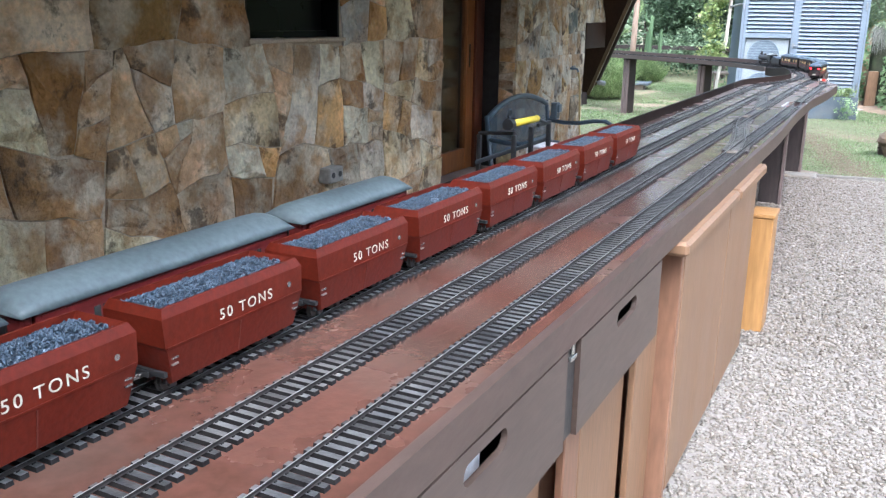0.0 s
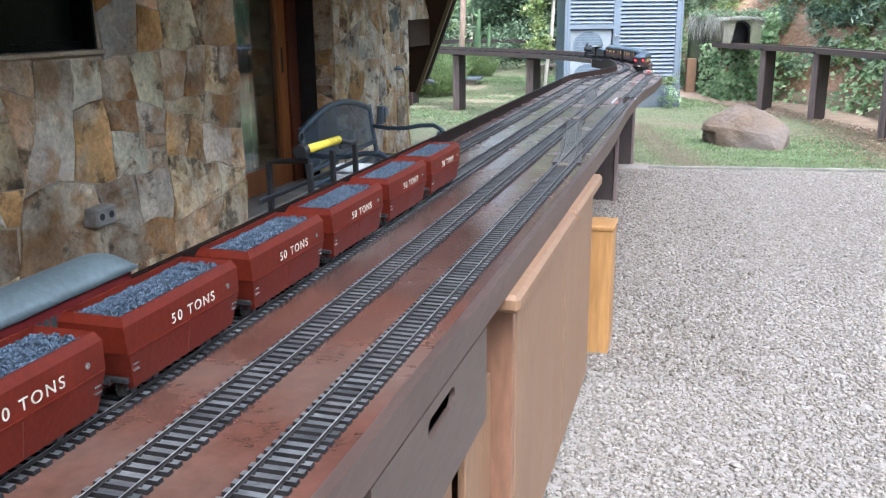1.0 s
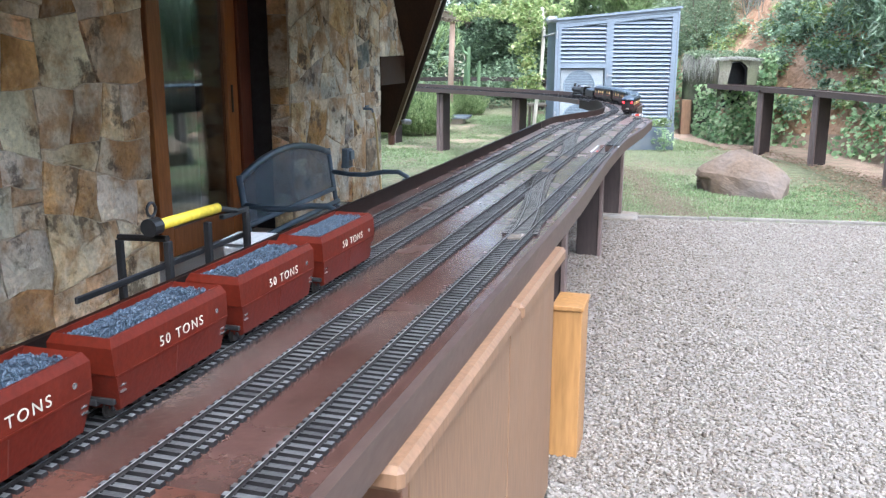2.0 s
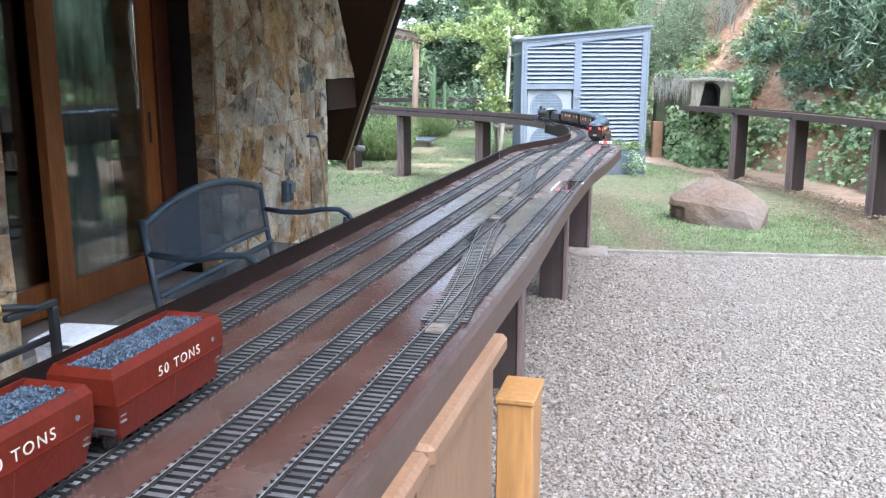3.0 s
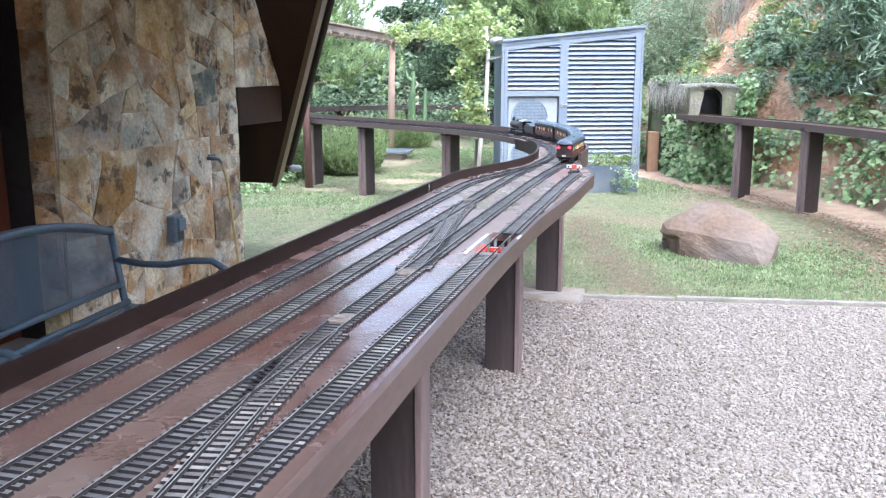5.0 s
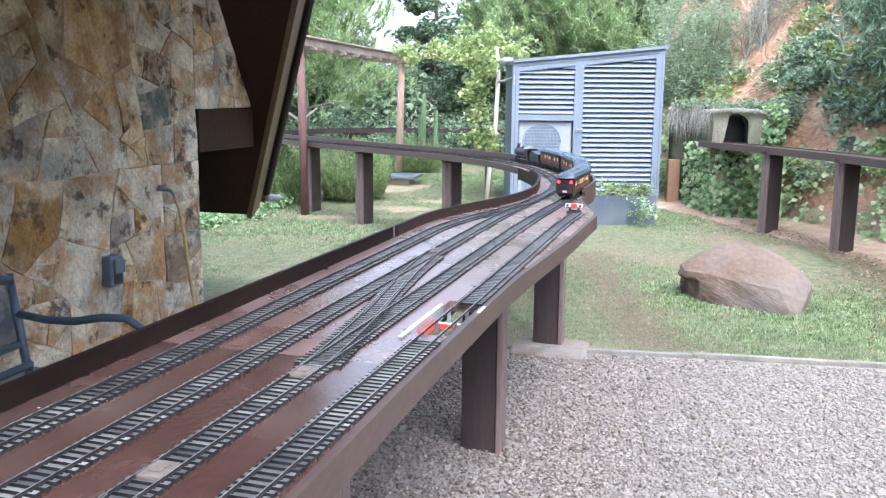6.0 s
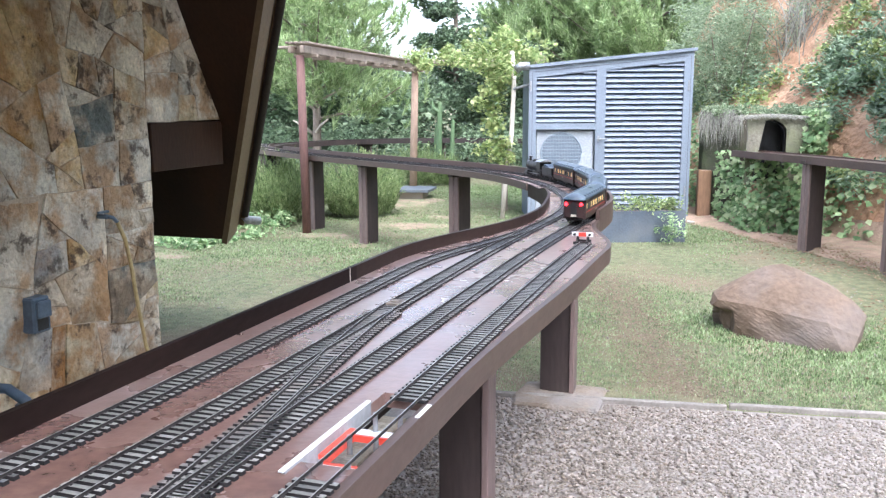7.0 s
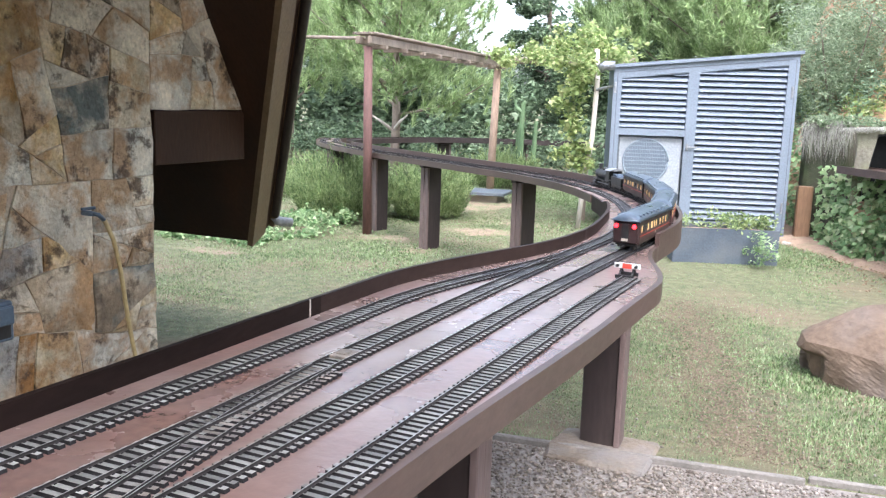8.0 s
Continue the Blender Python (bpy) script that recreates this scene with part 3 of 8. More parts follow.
# ---- tracks: rails and sleepers ----
def along(offset, y0=-1.2, y1=None, step=0.05, end=None):
    """Points of a line that keeps an offset (a function of the middle point) from the deck's middle."""
    out = []
    for i, p in enumerate(MID[: end or len(MID)]):
        if p.y < y0 or (y1 is not None and p.y > y1):
            continue
        out.append(p + side_of(MID, i) * offset(p))
    return out


def resample(pts, step):
    out, left = [], 0.0
    for a, b in zip(pts, pts[1:]):
        d = (b - a).length
        pos = left
        while pos < d:
            out.append((a + (b - a) * (pos / d), (b - a).normalized()))
            pos += step
        left = pos - d
    return out


def rail_mesh(pts, off):
    bm = bmesh.new()
    rings = []
    shape = ((-0.0017, 0.0), (0.0017, 0.0), (0.0017, 0.0008), (0.0006, 0.0012), (0.0006, 0.0038), (0.0010, 0.0043), (0.0010, 0.0055), (-0.0010, 0.0055), (-0.0010, 0.0043), (-0.0006, 0.0038), (-0.0006, 0.0012), (-0.0017, 0.0008))
    for i, p in enumerate(pts):
        s = side_of(pts, i)
        rings.append([bm.verts.new((*(p + s * (off + u)).xy, RAIL_Z - 0.0055 + w)) for u, w in shape])
    n = len(shape)
    for a, b in zip(rings, rings[1:]):
        for k in range(n):
            bm.faces.new((a[k], a[(k + 1) % n], b[(k + 1) % n], b[k])).material_index = 1 if k == 6 else 0
    return bm


def rail(pts, off, parent, name="rail"):
    ob = part(name, rail_mesh(pts, off), M_RAIL, parent)
    ob.data.materials.append(M_RAIL_HEAD)
    return ob


def tie_mesh(top, length=0.074):
    h = RAIL_Z - 0.0055 - DECK_Z
    bm = boxes((-length / 2, length / 2, -0.0060, 0.0060, 0.0003, h - 0.0005))
    for v in bm.verts:
        if v.co.z > h / 2:
            v.co.y *= 0.88
            v.co.x *= 0.985
    for s in (-0.0225, 0.0225):
        for o in (-0.004, 0.004):
            box(bm, s + o * 0.8 - 0.0008, s + o * 0.8 + 0.0008, -0.0022, 0.0022, h - 0.0006, h + 0.0012)
    me = bpy.data.meshes.new("sleeper")
    bmesh.ops.recalc_face_normals(bm, faces=bm.faces)
    bm.to_mesh(me)
    bm.free()
    me.materials.append(M_TIE)
    me.materials.append(top)
    # Upward faces get the lighter colour that holds sheen and dust.
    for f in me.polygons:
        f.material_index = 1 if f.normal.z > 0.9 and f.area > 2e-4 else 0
    return me


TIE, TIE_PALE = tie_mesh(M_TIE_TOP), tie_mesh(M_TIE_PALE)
GAUGE = 0.0225


def lay_track(pts, label, singles, skip=None, tie_len=None, mat_joined=M_TIE_JOINED):
    """A track: two rails, single sleepers between the two y values of singles, the rest joined."""
    ob = tagged(new("railway_track"), label, "track", "tracks on the deck")
    for s in (-GAUGE, GAUGE):
        rail(pts, s, ob)
    jv, jf, count = [], [], 0
    base = [tuple(v.co) for v in TIE.vertices]
    faces = [tuple(p.vertices) for p in TIE.polygons]
    for p, d in resample(pts, 0.0204):
        if skip and skip(p):
            continue
        turn = math.atan2(-d.x, d.y) + random.uniform(-0.02, 0.02)
        if singles[0] <= p.y <= singles[1] and count < 300:
            # Sleepers past about y 5.4 take the paler top.
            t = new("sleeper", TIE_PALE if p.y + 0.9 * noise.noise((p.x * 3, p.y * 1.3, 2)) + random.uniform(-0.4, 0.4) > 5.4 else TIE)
            t.matrix_world = pose(p.x, p.y, DECK_Z, 0, 0, math.degrees(turn))
            t.parent = ob
            count += 1
        else:
            c, s, k = math.cos(turn), math.sin(turn), len(jv)
            for x, y, z in base:
                x *= tie_len(p) if tie_len else 1.0
                jv.append((p.x + c * x - s * y, p.y + s * x + c * y, DECK_Z + z))
            jf += [tuple(k + i for i in f) for f in faces]
    if jv:
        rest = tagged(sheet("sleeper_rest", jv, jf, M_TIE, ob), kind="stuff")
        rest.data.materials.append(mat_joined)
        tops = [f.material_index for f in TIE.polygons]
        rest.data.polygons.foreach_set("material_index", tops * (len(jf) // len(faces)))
    return ob


OFF_A, OFF_B, OFF_C, OFF_D = -0.229, -0.071, 0.086, 0.2435
END_I = len(MID) - 2
lay_track(along(lambda p: OFF_A + (OFF_B - OFF_A) * smoothstep((p.y - 7.75) / 1.15), y1=8.88), "steel model rails on dark sleepers, on the house side", (2.15, 8.6))
lay_track(along(lambda p: OFF_B, end=END_I), "steel model rails on dark sleepers, carrying the coal wagons", (2.15, 8.6))
lay_track(along(lambda p: OFF_C, end=END_I), "steel model rails on dark sleepers, carrying the passenger train", (2.15, 8.6))
lay_track(along(lambda p: OFF_D, y1=8.52), "steel model rails on dark sleepers, running to a buffer stop", (2.15, 8.6), skip=lambda p: BR0 - 0.005 < p.y < BR1 + 0.005)


def crossover(o0, o1, y0, y1):
    def off(p):
        t = (p.y - y0) / (y1 - y0)
        return o0 + (o1 - o0) * (t * t * (3 - 2 * t) * 0.6 + t * 0.4)
    pts = along(off, y0 + 0.04, y1 - 0.04)
    ob = lay_track(pts, "pair of turnouts with crossing rails joining two tracks", (99, 99), skip=lambda p: False, tie_len=lambda p: 1.0 + 0.45 * abs(2 * (p.y - y0) / (y1 - y0) - 1), mat_joined=M_TIE_LOOSE)
    for yy, oo in ((y0 - 0.02, o0), (y1 + 0.02, o1)):
        p = Vector((-0.655 + oo, yy, 0))
        bm = bmesh.new()
        box(bm, p.x - 0.02, p.x + 0.02, p.y - 0.028, p.y + 0.028, DECK_Z + 0.007, DECK_Z + 0.0135, bevel=0.001)
        box(bm, p.x - 0.012, p.x + 0.012, p.y - 0.014, p.y + 0.014, DECK_Z + 0.0136, DECK_Z + 0.0165, bevel=0.001)
        part("point_motor_cover", bm, M_WEATHERED, ob, "weathered brown point motor cover")
    for frac in (0.42, 0.58):
        i = int(frac * (len(pts) - 1))
        for s in (-GAUGE + 0.006, GAUGE - 0.006):
            rail(pts[i - 2: i + 3], s, ob, "check_rail")
    return ob


M_WEATHERED = surface("weathered_brown_plastic", (0.12, 0.10, 0.085), (0.20, 0.165, 0.135), 30.0, 0.7, 0.3, fine=150)
crossover(OFF_D, OFF_C, 4.0, 5.37)
crossover(OFF_C, OFF_B, 5.9, 7.27)

# flakes of pale paint and crumbs along the edge board
rk = np.random.default_rng(4)
fy, fx = rk.uniform(2.6, 8.4, 26), -0.983 + np.abs(rk.normal(0, 0.05, 26))
fv = np.stack([np.stack([fx + dx * rk.uniform(0.5, 1.5, 26), fy + dy * rk.uniform(0.5, 1.5, 26), np.full(26, DECK_Z + 0.0022)], 1) for dx, dy in ((-0.002, -0.003), (0.003, -0.002), (0.002, 0.004), (-0.003, 0.002))], 1)
tagged(sheet("paint_flakes", fv.reshape(-1, 3), np.arange(104).reshape(-1, 4), M_CONCRETE), "flakes of pale paint and crumbs lying on the deck", "flakes", kind="stuff")

# ---- small girder bridge over the opening in the deck ----
M_WHITE = surface("white_plastic", (0.62, 0.63, 0.64), (0.74, 0.75, 0.76), 12.0, 0.35, 0.05, fine=80, dirt=(0.45, 0.43, 0.40), dirt_scale=8.0, dirt_amount=0.4)
M_RED = surface("red_plastic", (0.55, 0.05, 0.03), (0.65, 0.08, 0.05), 20.0, 0.4, 0.05)
M_STEEL = surface("dull_steel", (0.22, 0.23, 0.24), (0.34, 0.35, 0.36), 30.0, 0.4, 0.08, metal=0.6)
M_STEEL_PALE = surface("pale_grey_plastic", (0.20, 0.21, 0.22), (0.28, 0.29, 0.30), 12.0, 0.4, 0.05)
bridge = tagged(new("model_bridge"), "small open model bridge with white tray set in the deck", "bridge")
TZ = DECK_Z - 0.034
part("tray", boxes((-0.474, -0.362, BR0 + 0.002, BR0 + 0.11, TZ, TZ + 0.006)), M_WHITE, bridge, "pale white plastic tray")
part("tray", boxes((-0.474, -0.362, BR0 + 0.235, BR1 - 0.085, TZ, TZ + 0.006)), M_WHITE, bridge, "pale white plastic tray")
part("red_tub", boxes((-0.474, -0.464, BR0 + 0.1102, BR0 + 0.2348, TZ, TZ + 0.022), (-0.4639, -0.379, BR0 + 0.1102, BR0 + 0.1162, TZ, TZ + 0.008), (-0.4639, -0.379, BR0 + 0.2288, BR0 + 0.2348, TZ, TZ + 0.012), (-0.3789, -0.373, BR0 + 0.1102, BR0 + 0.2348, TZ, TZ + 0.007)), M_RED, bridge, "red plastic rim of an open tub")
part("side_wall", boxes((-0.4800, -0.4745, BR0, BR1 - 0.03, TZ, DECK_Z + 0.004)), M_STEEL_PALE, bridge, "pale grey side wall")
part("flange", boxes((-0.4835, -0.4745, BR0 - 0.005, BR1 - 0.03, DECK_Z + 0.0042, DECK_Z + 0.0066)), M_WHITE, bridge, "white top flange")
for y in (BR0 + 0.05, BR0 + 0.16, BR0 + 0.27):
    for x in (-0.4405, -0.3925):
        bm = rod(bmesh.new(), (x, y, TZ + 0.007), (x, y, RAIL_Z - 0.0057), 0.005, sides=8)
        part("stanchion", bm, M_STEEL, bridge)
part("white_patch", boxes((-0.3705, -0.3625, BR1 - 0.075, BR1 - 0.005, DECK_Z - 0.012, DECK_Z + 0.0026)), M_WHITE, bridge, "patch of chipped white paint")

# ---- buffer stop at the end of the siding ----
buf = thing("buffer_stop", (-0.4165, 8.53, DECK_Z), 0, label="model buffer stop with red and white beam on the siding", category="buffer stop")
for x in (-0.024, 0.024):
    part("stay", tube(bmesh.new(), [(x, -0.05, 0.012), (x, -0.02, 0.018), (x, 0.0, 0.045)], 0.004, 6), M_BLACK, buf)
    part("stay", tube(bmesh.new(), [(x, 0.03, 0.012), (x, 0.0, 0.045)], 0.004, 6), M_BLACK, buf)
for y in (-0.05, 0.026):
    part("foot", boxes((-0.036, 0.036, y, y + 0.008, 0.002, 0.016)), M_BLACK, buf)
part("beam", boxes((-0.05, 0.05, -0.012, -0.002, 0.036, 0.056), bevel=0.001), M_WHITE, buf, "white beam")
part("red_panel", boxes((-0.018, 0.018, -0.0135, -0.0118, 0.036, 0.056)), M_RED, buf, "red middle of the beam")
for x in (-0.036, 0.036):
    part("buffer_head", rod(bmesh.new(), (x, -0.024, 0.046), (x, -0.012, 0.046), 0.0065, sides=10), M_BLACK, buf)

buf.scale = (0.84, 0.84, 0.84)

# ---- rolling stock ----
M_OXIDE = surface("red_oxide_paint", (0.078, 0.009, 0.004), (0.107, 0.013, 0.006), 14.0, 0.42, 0.06, fine=120, dirt=(0.06, 0.013, 0.008), dirt_scale=6.0, dirt_amount=0.4, spec=0.22)
M_OXIDE_DARK = surface("red_oxide_ends", (0.085, 0.0155, 0.009), (0.12, 0.022, 0.013), 14.0, 0.5, 0.06)
M_COAL = palette("coal_load", [(0.018, 0.026, 0.038), (0.045, 0.064, 0.09), (0.085, 0.115, 0.155), (0.032, 0.046, 0.066)], 0.45, 60.0, 200.0, 0.3, "island", 0.4)
M_LETTER = surface("white_lettering", (0.38, 0.35, 0.28), (0.58, 0.54, 0.45), 60.0, 0.6, 0.0)
M_WHEEL = surface("dark_wheel_steel", (0.03, 0.03, 0.03), (0.06, 0.055, 0.05), 30.0, 0.4, 0.05, metal=0.6)
M_CHROME = surface("bright_coupler", (0.45, 0.43, 0.40), (0.6, 0.58, 0.55), 30.0, 0.25, 0.0, metal=0.9)


def wheelset(parent, y, r=0.013, z=RAIL_Z - DECK_Z):
    bm = bmesh.new()
    rod(bm, (-0.03, y, z + r), (0.03, y, z + r), 0.0025, sides=8)
    for s in (-1, 1):
        rod(bm, (s * 0.0215, y, z + r), (s * 0.027, y, z + r), r, sides=16)
        rod(bm, (s * 0.0195, y, z + r), (s * 0.0215, y, z + r), r + 0.0025, sides=16)
    return part("wheelset", bm, M_WHEEL, parent, smooth=False)


def bogie(parent, y, span=0.052):
    bm = bmesh.new()
    for s in (-1, 1):
        box(bm, s * 0.034 - 0.003, s * 0.034 + 0.003, y - span / 2 - 0.012, y + span / 2 + 0.012, 0.026, 0.034, bevel=0.001)
        for k in (-1, 1):
            box(bm, s * 0.036 - 0.004, s * 0.036 + 0.004, y + k * span / 2 - 0.006, y + k * span / 2 + 0.006, 0.020, 0.036, bevel=0.0012)
    box(bm, -0.034, 0.034, y - 0.008, y + 0.008, 0.028, 0.036)
    part("bogie_frame", bm, M_BLACK, parent)
    wheelset(parent, y - span / 2)
    wheelset(parent, y + span / 2)


def lettering(text, size):
    cu = bpy.data.curves.new("lettering", "FONT")
    cu.body, cu.size, cu.align_x, cu.extrude, cu.space_character = text, size, "CENTER", 0.0003, 1.28
    tmp = bpy.data.objects.new("lettering", cu)
    scene.collection.objects.link(tmp)
    bpy.context.view_layer.update()
    me = bpy.data.meshes.new_from_object(tmp)
    bpy.data.objects.remove(tmp)
    return me


LETTERS = lettering("50 TONS", 0.0245)


def hopper_wagon():
    """A bogie coal hopper, 0.30 long, with its origin on the deck between the rails."""
    ob = thing("hopper_wagon", (0, 0, 0), 0, label="red model hopper wagon loaded with blue-black coal, lettered 50 TONS", category="wagon", group="coal wagons on the track")
    L = 0.152
    half = [(0.041, 0.027), (0.0475, 0.031), (0.0552, 0.082), (0.0548, 0.0865), (0.0535, 0.126), (0.0475, 0.139), (0.0435, 0.139), (0.0435, 0.128)]
    ring = [(-x, z) for x, z in half] + [(x, z) for x, z in half[::-1]]
    bm = bmesh.new()
    lengths = {0.027: 0.132, 0.031: 0.134, 0.082: 0.1475, 0.0865: 0.150, 0.126: L, 0.139: L - 0.007, 0.128: L - 0.014}
    # sides and floor as a shell of stations along the wagon
    a = [bm.verts.new((x, -lengths[z], z)) for x, z in ring]
    b = [bm.verts.new((x, lengths[z], z)) for x, z in ring]
    n = len(ring)
    for k in range(n - 1):
        bm.faces.new((a[k], a[k + 1], b[k + 1], b[k]))
    bm.faces.new((a[n - 1], a[0], b[0], b[n - 1]))
    for row in (a, b):
        # end sheets between matching levels, up to the coping
        for k in range(5):
            bm.faces.new((row[k], row[k + 1], row[n - 2 - k], row[n - 1 - k]))
        bm.faces.new((row[5], row[6], row[n - 7], row[n - 6]))
        bm.faces.new((row[6], row[7], row[n - 8], row[n - 7]))
    part("body", bm, M_OXIDE, ob)
    for s in (-1, 1):
        part("rib", boxes((s * 0.0552 - 0.0012, s * 0.0552 + 0.0012, -L + 0.004, L - 0.004, 0.0845, 0.0868)), M_OXIDE, ob)
        part("divider", prism(bmesh.new(), [(s * 0.0465, 0.033), (s * 0.0487, 0.033), (s * 0.0562, 0.081), (s * 0.054, 0.081)], "y", -0.0009, 0.0009), M_OXIDE_DARK, ob)
        t = new("lettering", LETTERS)
        t.parent = ob
        t.matrix_local = Matrix(((0, 0, s, s * 0.0546), (s * 1.02, 0, 0, s * 0.016), (0, 0.92, 0, 0.0935), (0, 0, 0, 1)))
        part("badge", rod(bmesh.new(), (s * 0.0533, s * 0.118, 0.103), (s * 0.0549, s * 0.118, 0.103), 0.0045, sides=12), M_CHROME, ob, "small round silver badge")
        for k in (-1, 1):
            part("ladder_step", boxes((s * 0.0528 - 0.0015, s * 0.0528 + 0.0015, k * 0.133 - 0.006, k * 0.133 + 0.006, 0.058, 0.0605), (s * 0.0528 - 0.0015, s * 0.0528 + 0.0015, k * 0.133 - 0.006, k * 0.133 + 0.006, 0.067, 0.0695)), M_CHROME, ob)
    # coal: many lumps heaped in the hopper
    vs, fs = [], []
    rng = random.Random(5)
    for k in range(1100):
        x, y = rng.uniform(-0.0395, 0.0395), rng.uniform(-L + 0.017, L - 0.017)
        z = 0.130 + 0.007 * (1 - (x / 0.045) ** 2) * (0.7 + 0.5 * noise.noise((y * 30, x * 20, 1)))
        r = rng.uniform(0.0016, 0.0036)
        m = Euler((rng.random() * 6, rng.random() * 6, rng.random() * 6)).to_matrix()
        k0 = len(vs)
        for d in ((1, 0, 0), (-0.8, 0.1, 0), (0, 1, 0), (0.1, -0.9, 0), (0, 0, 0.8), (0, 0.1, -0.9)):
            v = m @ Vector(d) * r * rng.uniform(0.75, 1.2)
            vs.append((x + v.x, y + v.y, z + v.z))
        fs += [(k0 + p, k0 + q, k0 + s) for p, q, s in ((0, 2, 4), (2, 1, 4), (1, 3, 4), (3, 0, 4), (2, 0, 5), (1, 2, 5), (3, 1, 5), (0, 3, 5))]
    part("coal_bed", boxes((-0.0405, 0.0405, -L + 0.015, L - 0.015, 0.122, 0.1305)), M_COAL, ob)
    tagged(sheet("coal", vs, fs, M_COAL, ob, "heap of blue-black coal lumps"), kind="stuff")
    part("underframe", boxes((-0.018, 0.018, -0.148, 0.148, 0.036, 0.046), (-0.045, 0.045, -0.146, -0.139, 0.040, 0.048), (-0.045, 0.045, 0.139, 0.146, 0.040, 0.048), bevel=0.001), M_BLACK, ob)
    bogie(ob, -0.098)
    bogie(ob, 0.098)
    for s in (-1, 1):
        bm = boxes((-0.004, 0.004, s * 0.158 - 0.012, s * 0.158 + 0.012, 0.034, 0.040), (-0.009, 0.009, s * 0.170 - 0.004, s * 0.170 + 0.004, 0.031, 0.043), bevel=0.001)
        part("coupler", bm, M_CHROME if s < 0 else M_BLACK, ob)
    return ob


LETTERS.materials.append(M_LETTER)
hopper = hopper_wagon()
hopper.matrix_world = pose(-0.733, 3.405, DECK_Z)
for k in range(1, 8):
    copy_thing(hopper, pose(-0.733, 3.405 - 0.3475 * k, DECK_Z))

M_ROOF_BLUE = surface("blue_grey_coach_roof", (0.05, 0.07, 0.095), (0.075, 0.10, 0.13), 10.0, 0.32, 0.04, fine=90, metal=0.1)
M_ROOF_GREEN = surface("grey_green_coach_roof", (0.075, 0.095, 0.10), (0.105, 0.13, 0.135), 10.0, 0.42, 0.04, fine=90)
M_COACH = surface("dark_brown_coach_paint", (0.022, 0.012, 0.012), (0.035, 0.019, 0.018), 14.0, 0.35, 0.04)
M_MAROON = surface("maroon_coach_paint", (0.10, 0.014, 0.014), (0.13, 0.02, 0.018), 14.0, 0.35, 0.04)
M_LINE = surface("red_lining", (0.42, 0.04, 0.03), (0.5, 0.06, 0.04), 30.0, 0.4, 0.0)
M_LIT = glow("warm_lit_window", (0.8, 0.5, 0.2), 0.05)
M_UNLIT = surface("dark_window_glass", (0.03, 0.035, 0.035), (0.06, 0.06, 0.055), 30.0, 0.08, 0.0)
M_TAIL = glow("red_tail_lamp", (1.0, 0.015, 0.02), 3.0)


def arch(w, z0, rise, steps=10):
    return [(-w + 2 * w * k / steps, z0 + rise * math.sin(math.pi * k / steps) ** 0.75) for k in range(steps + 1)]


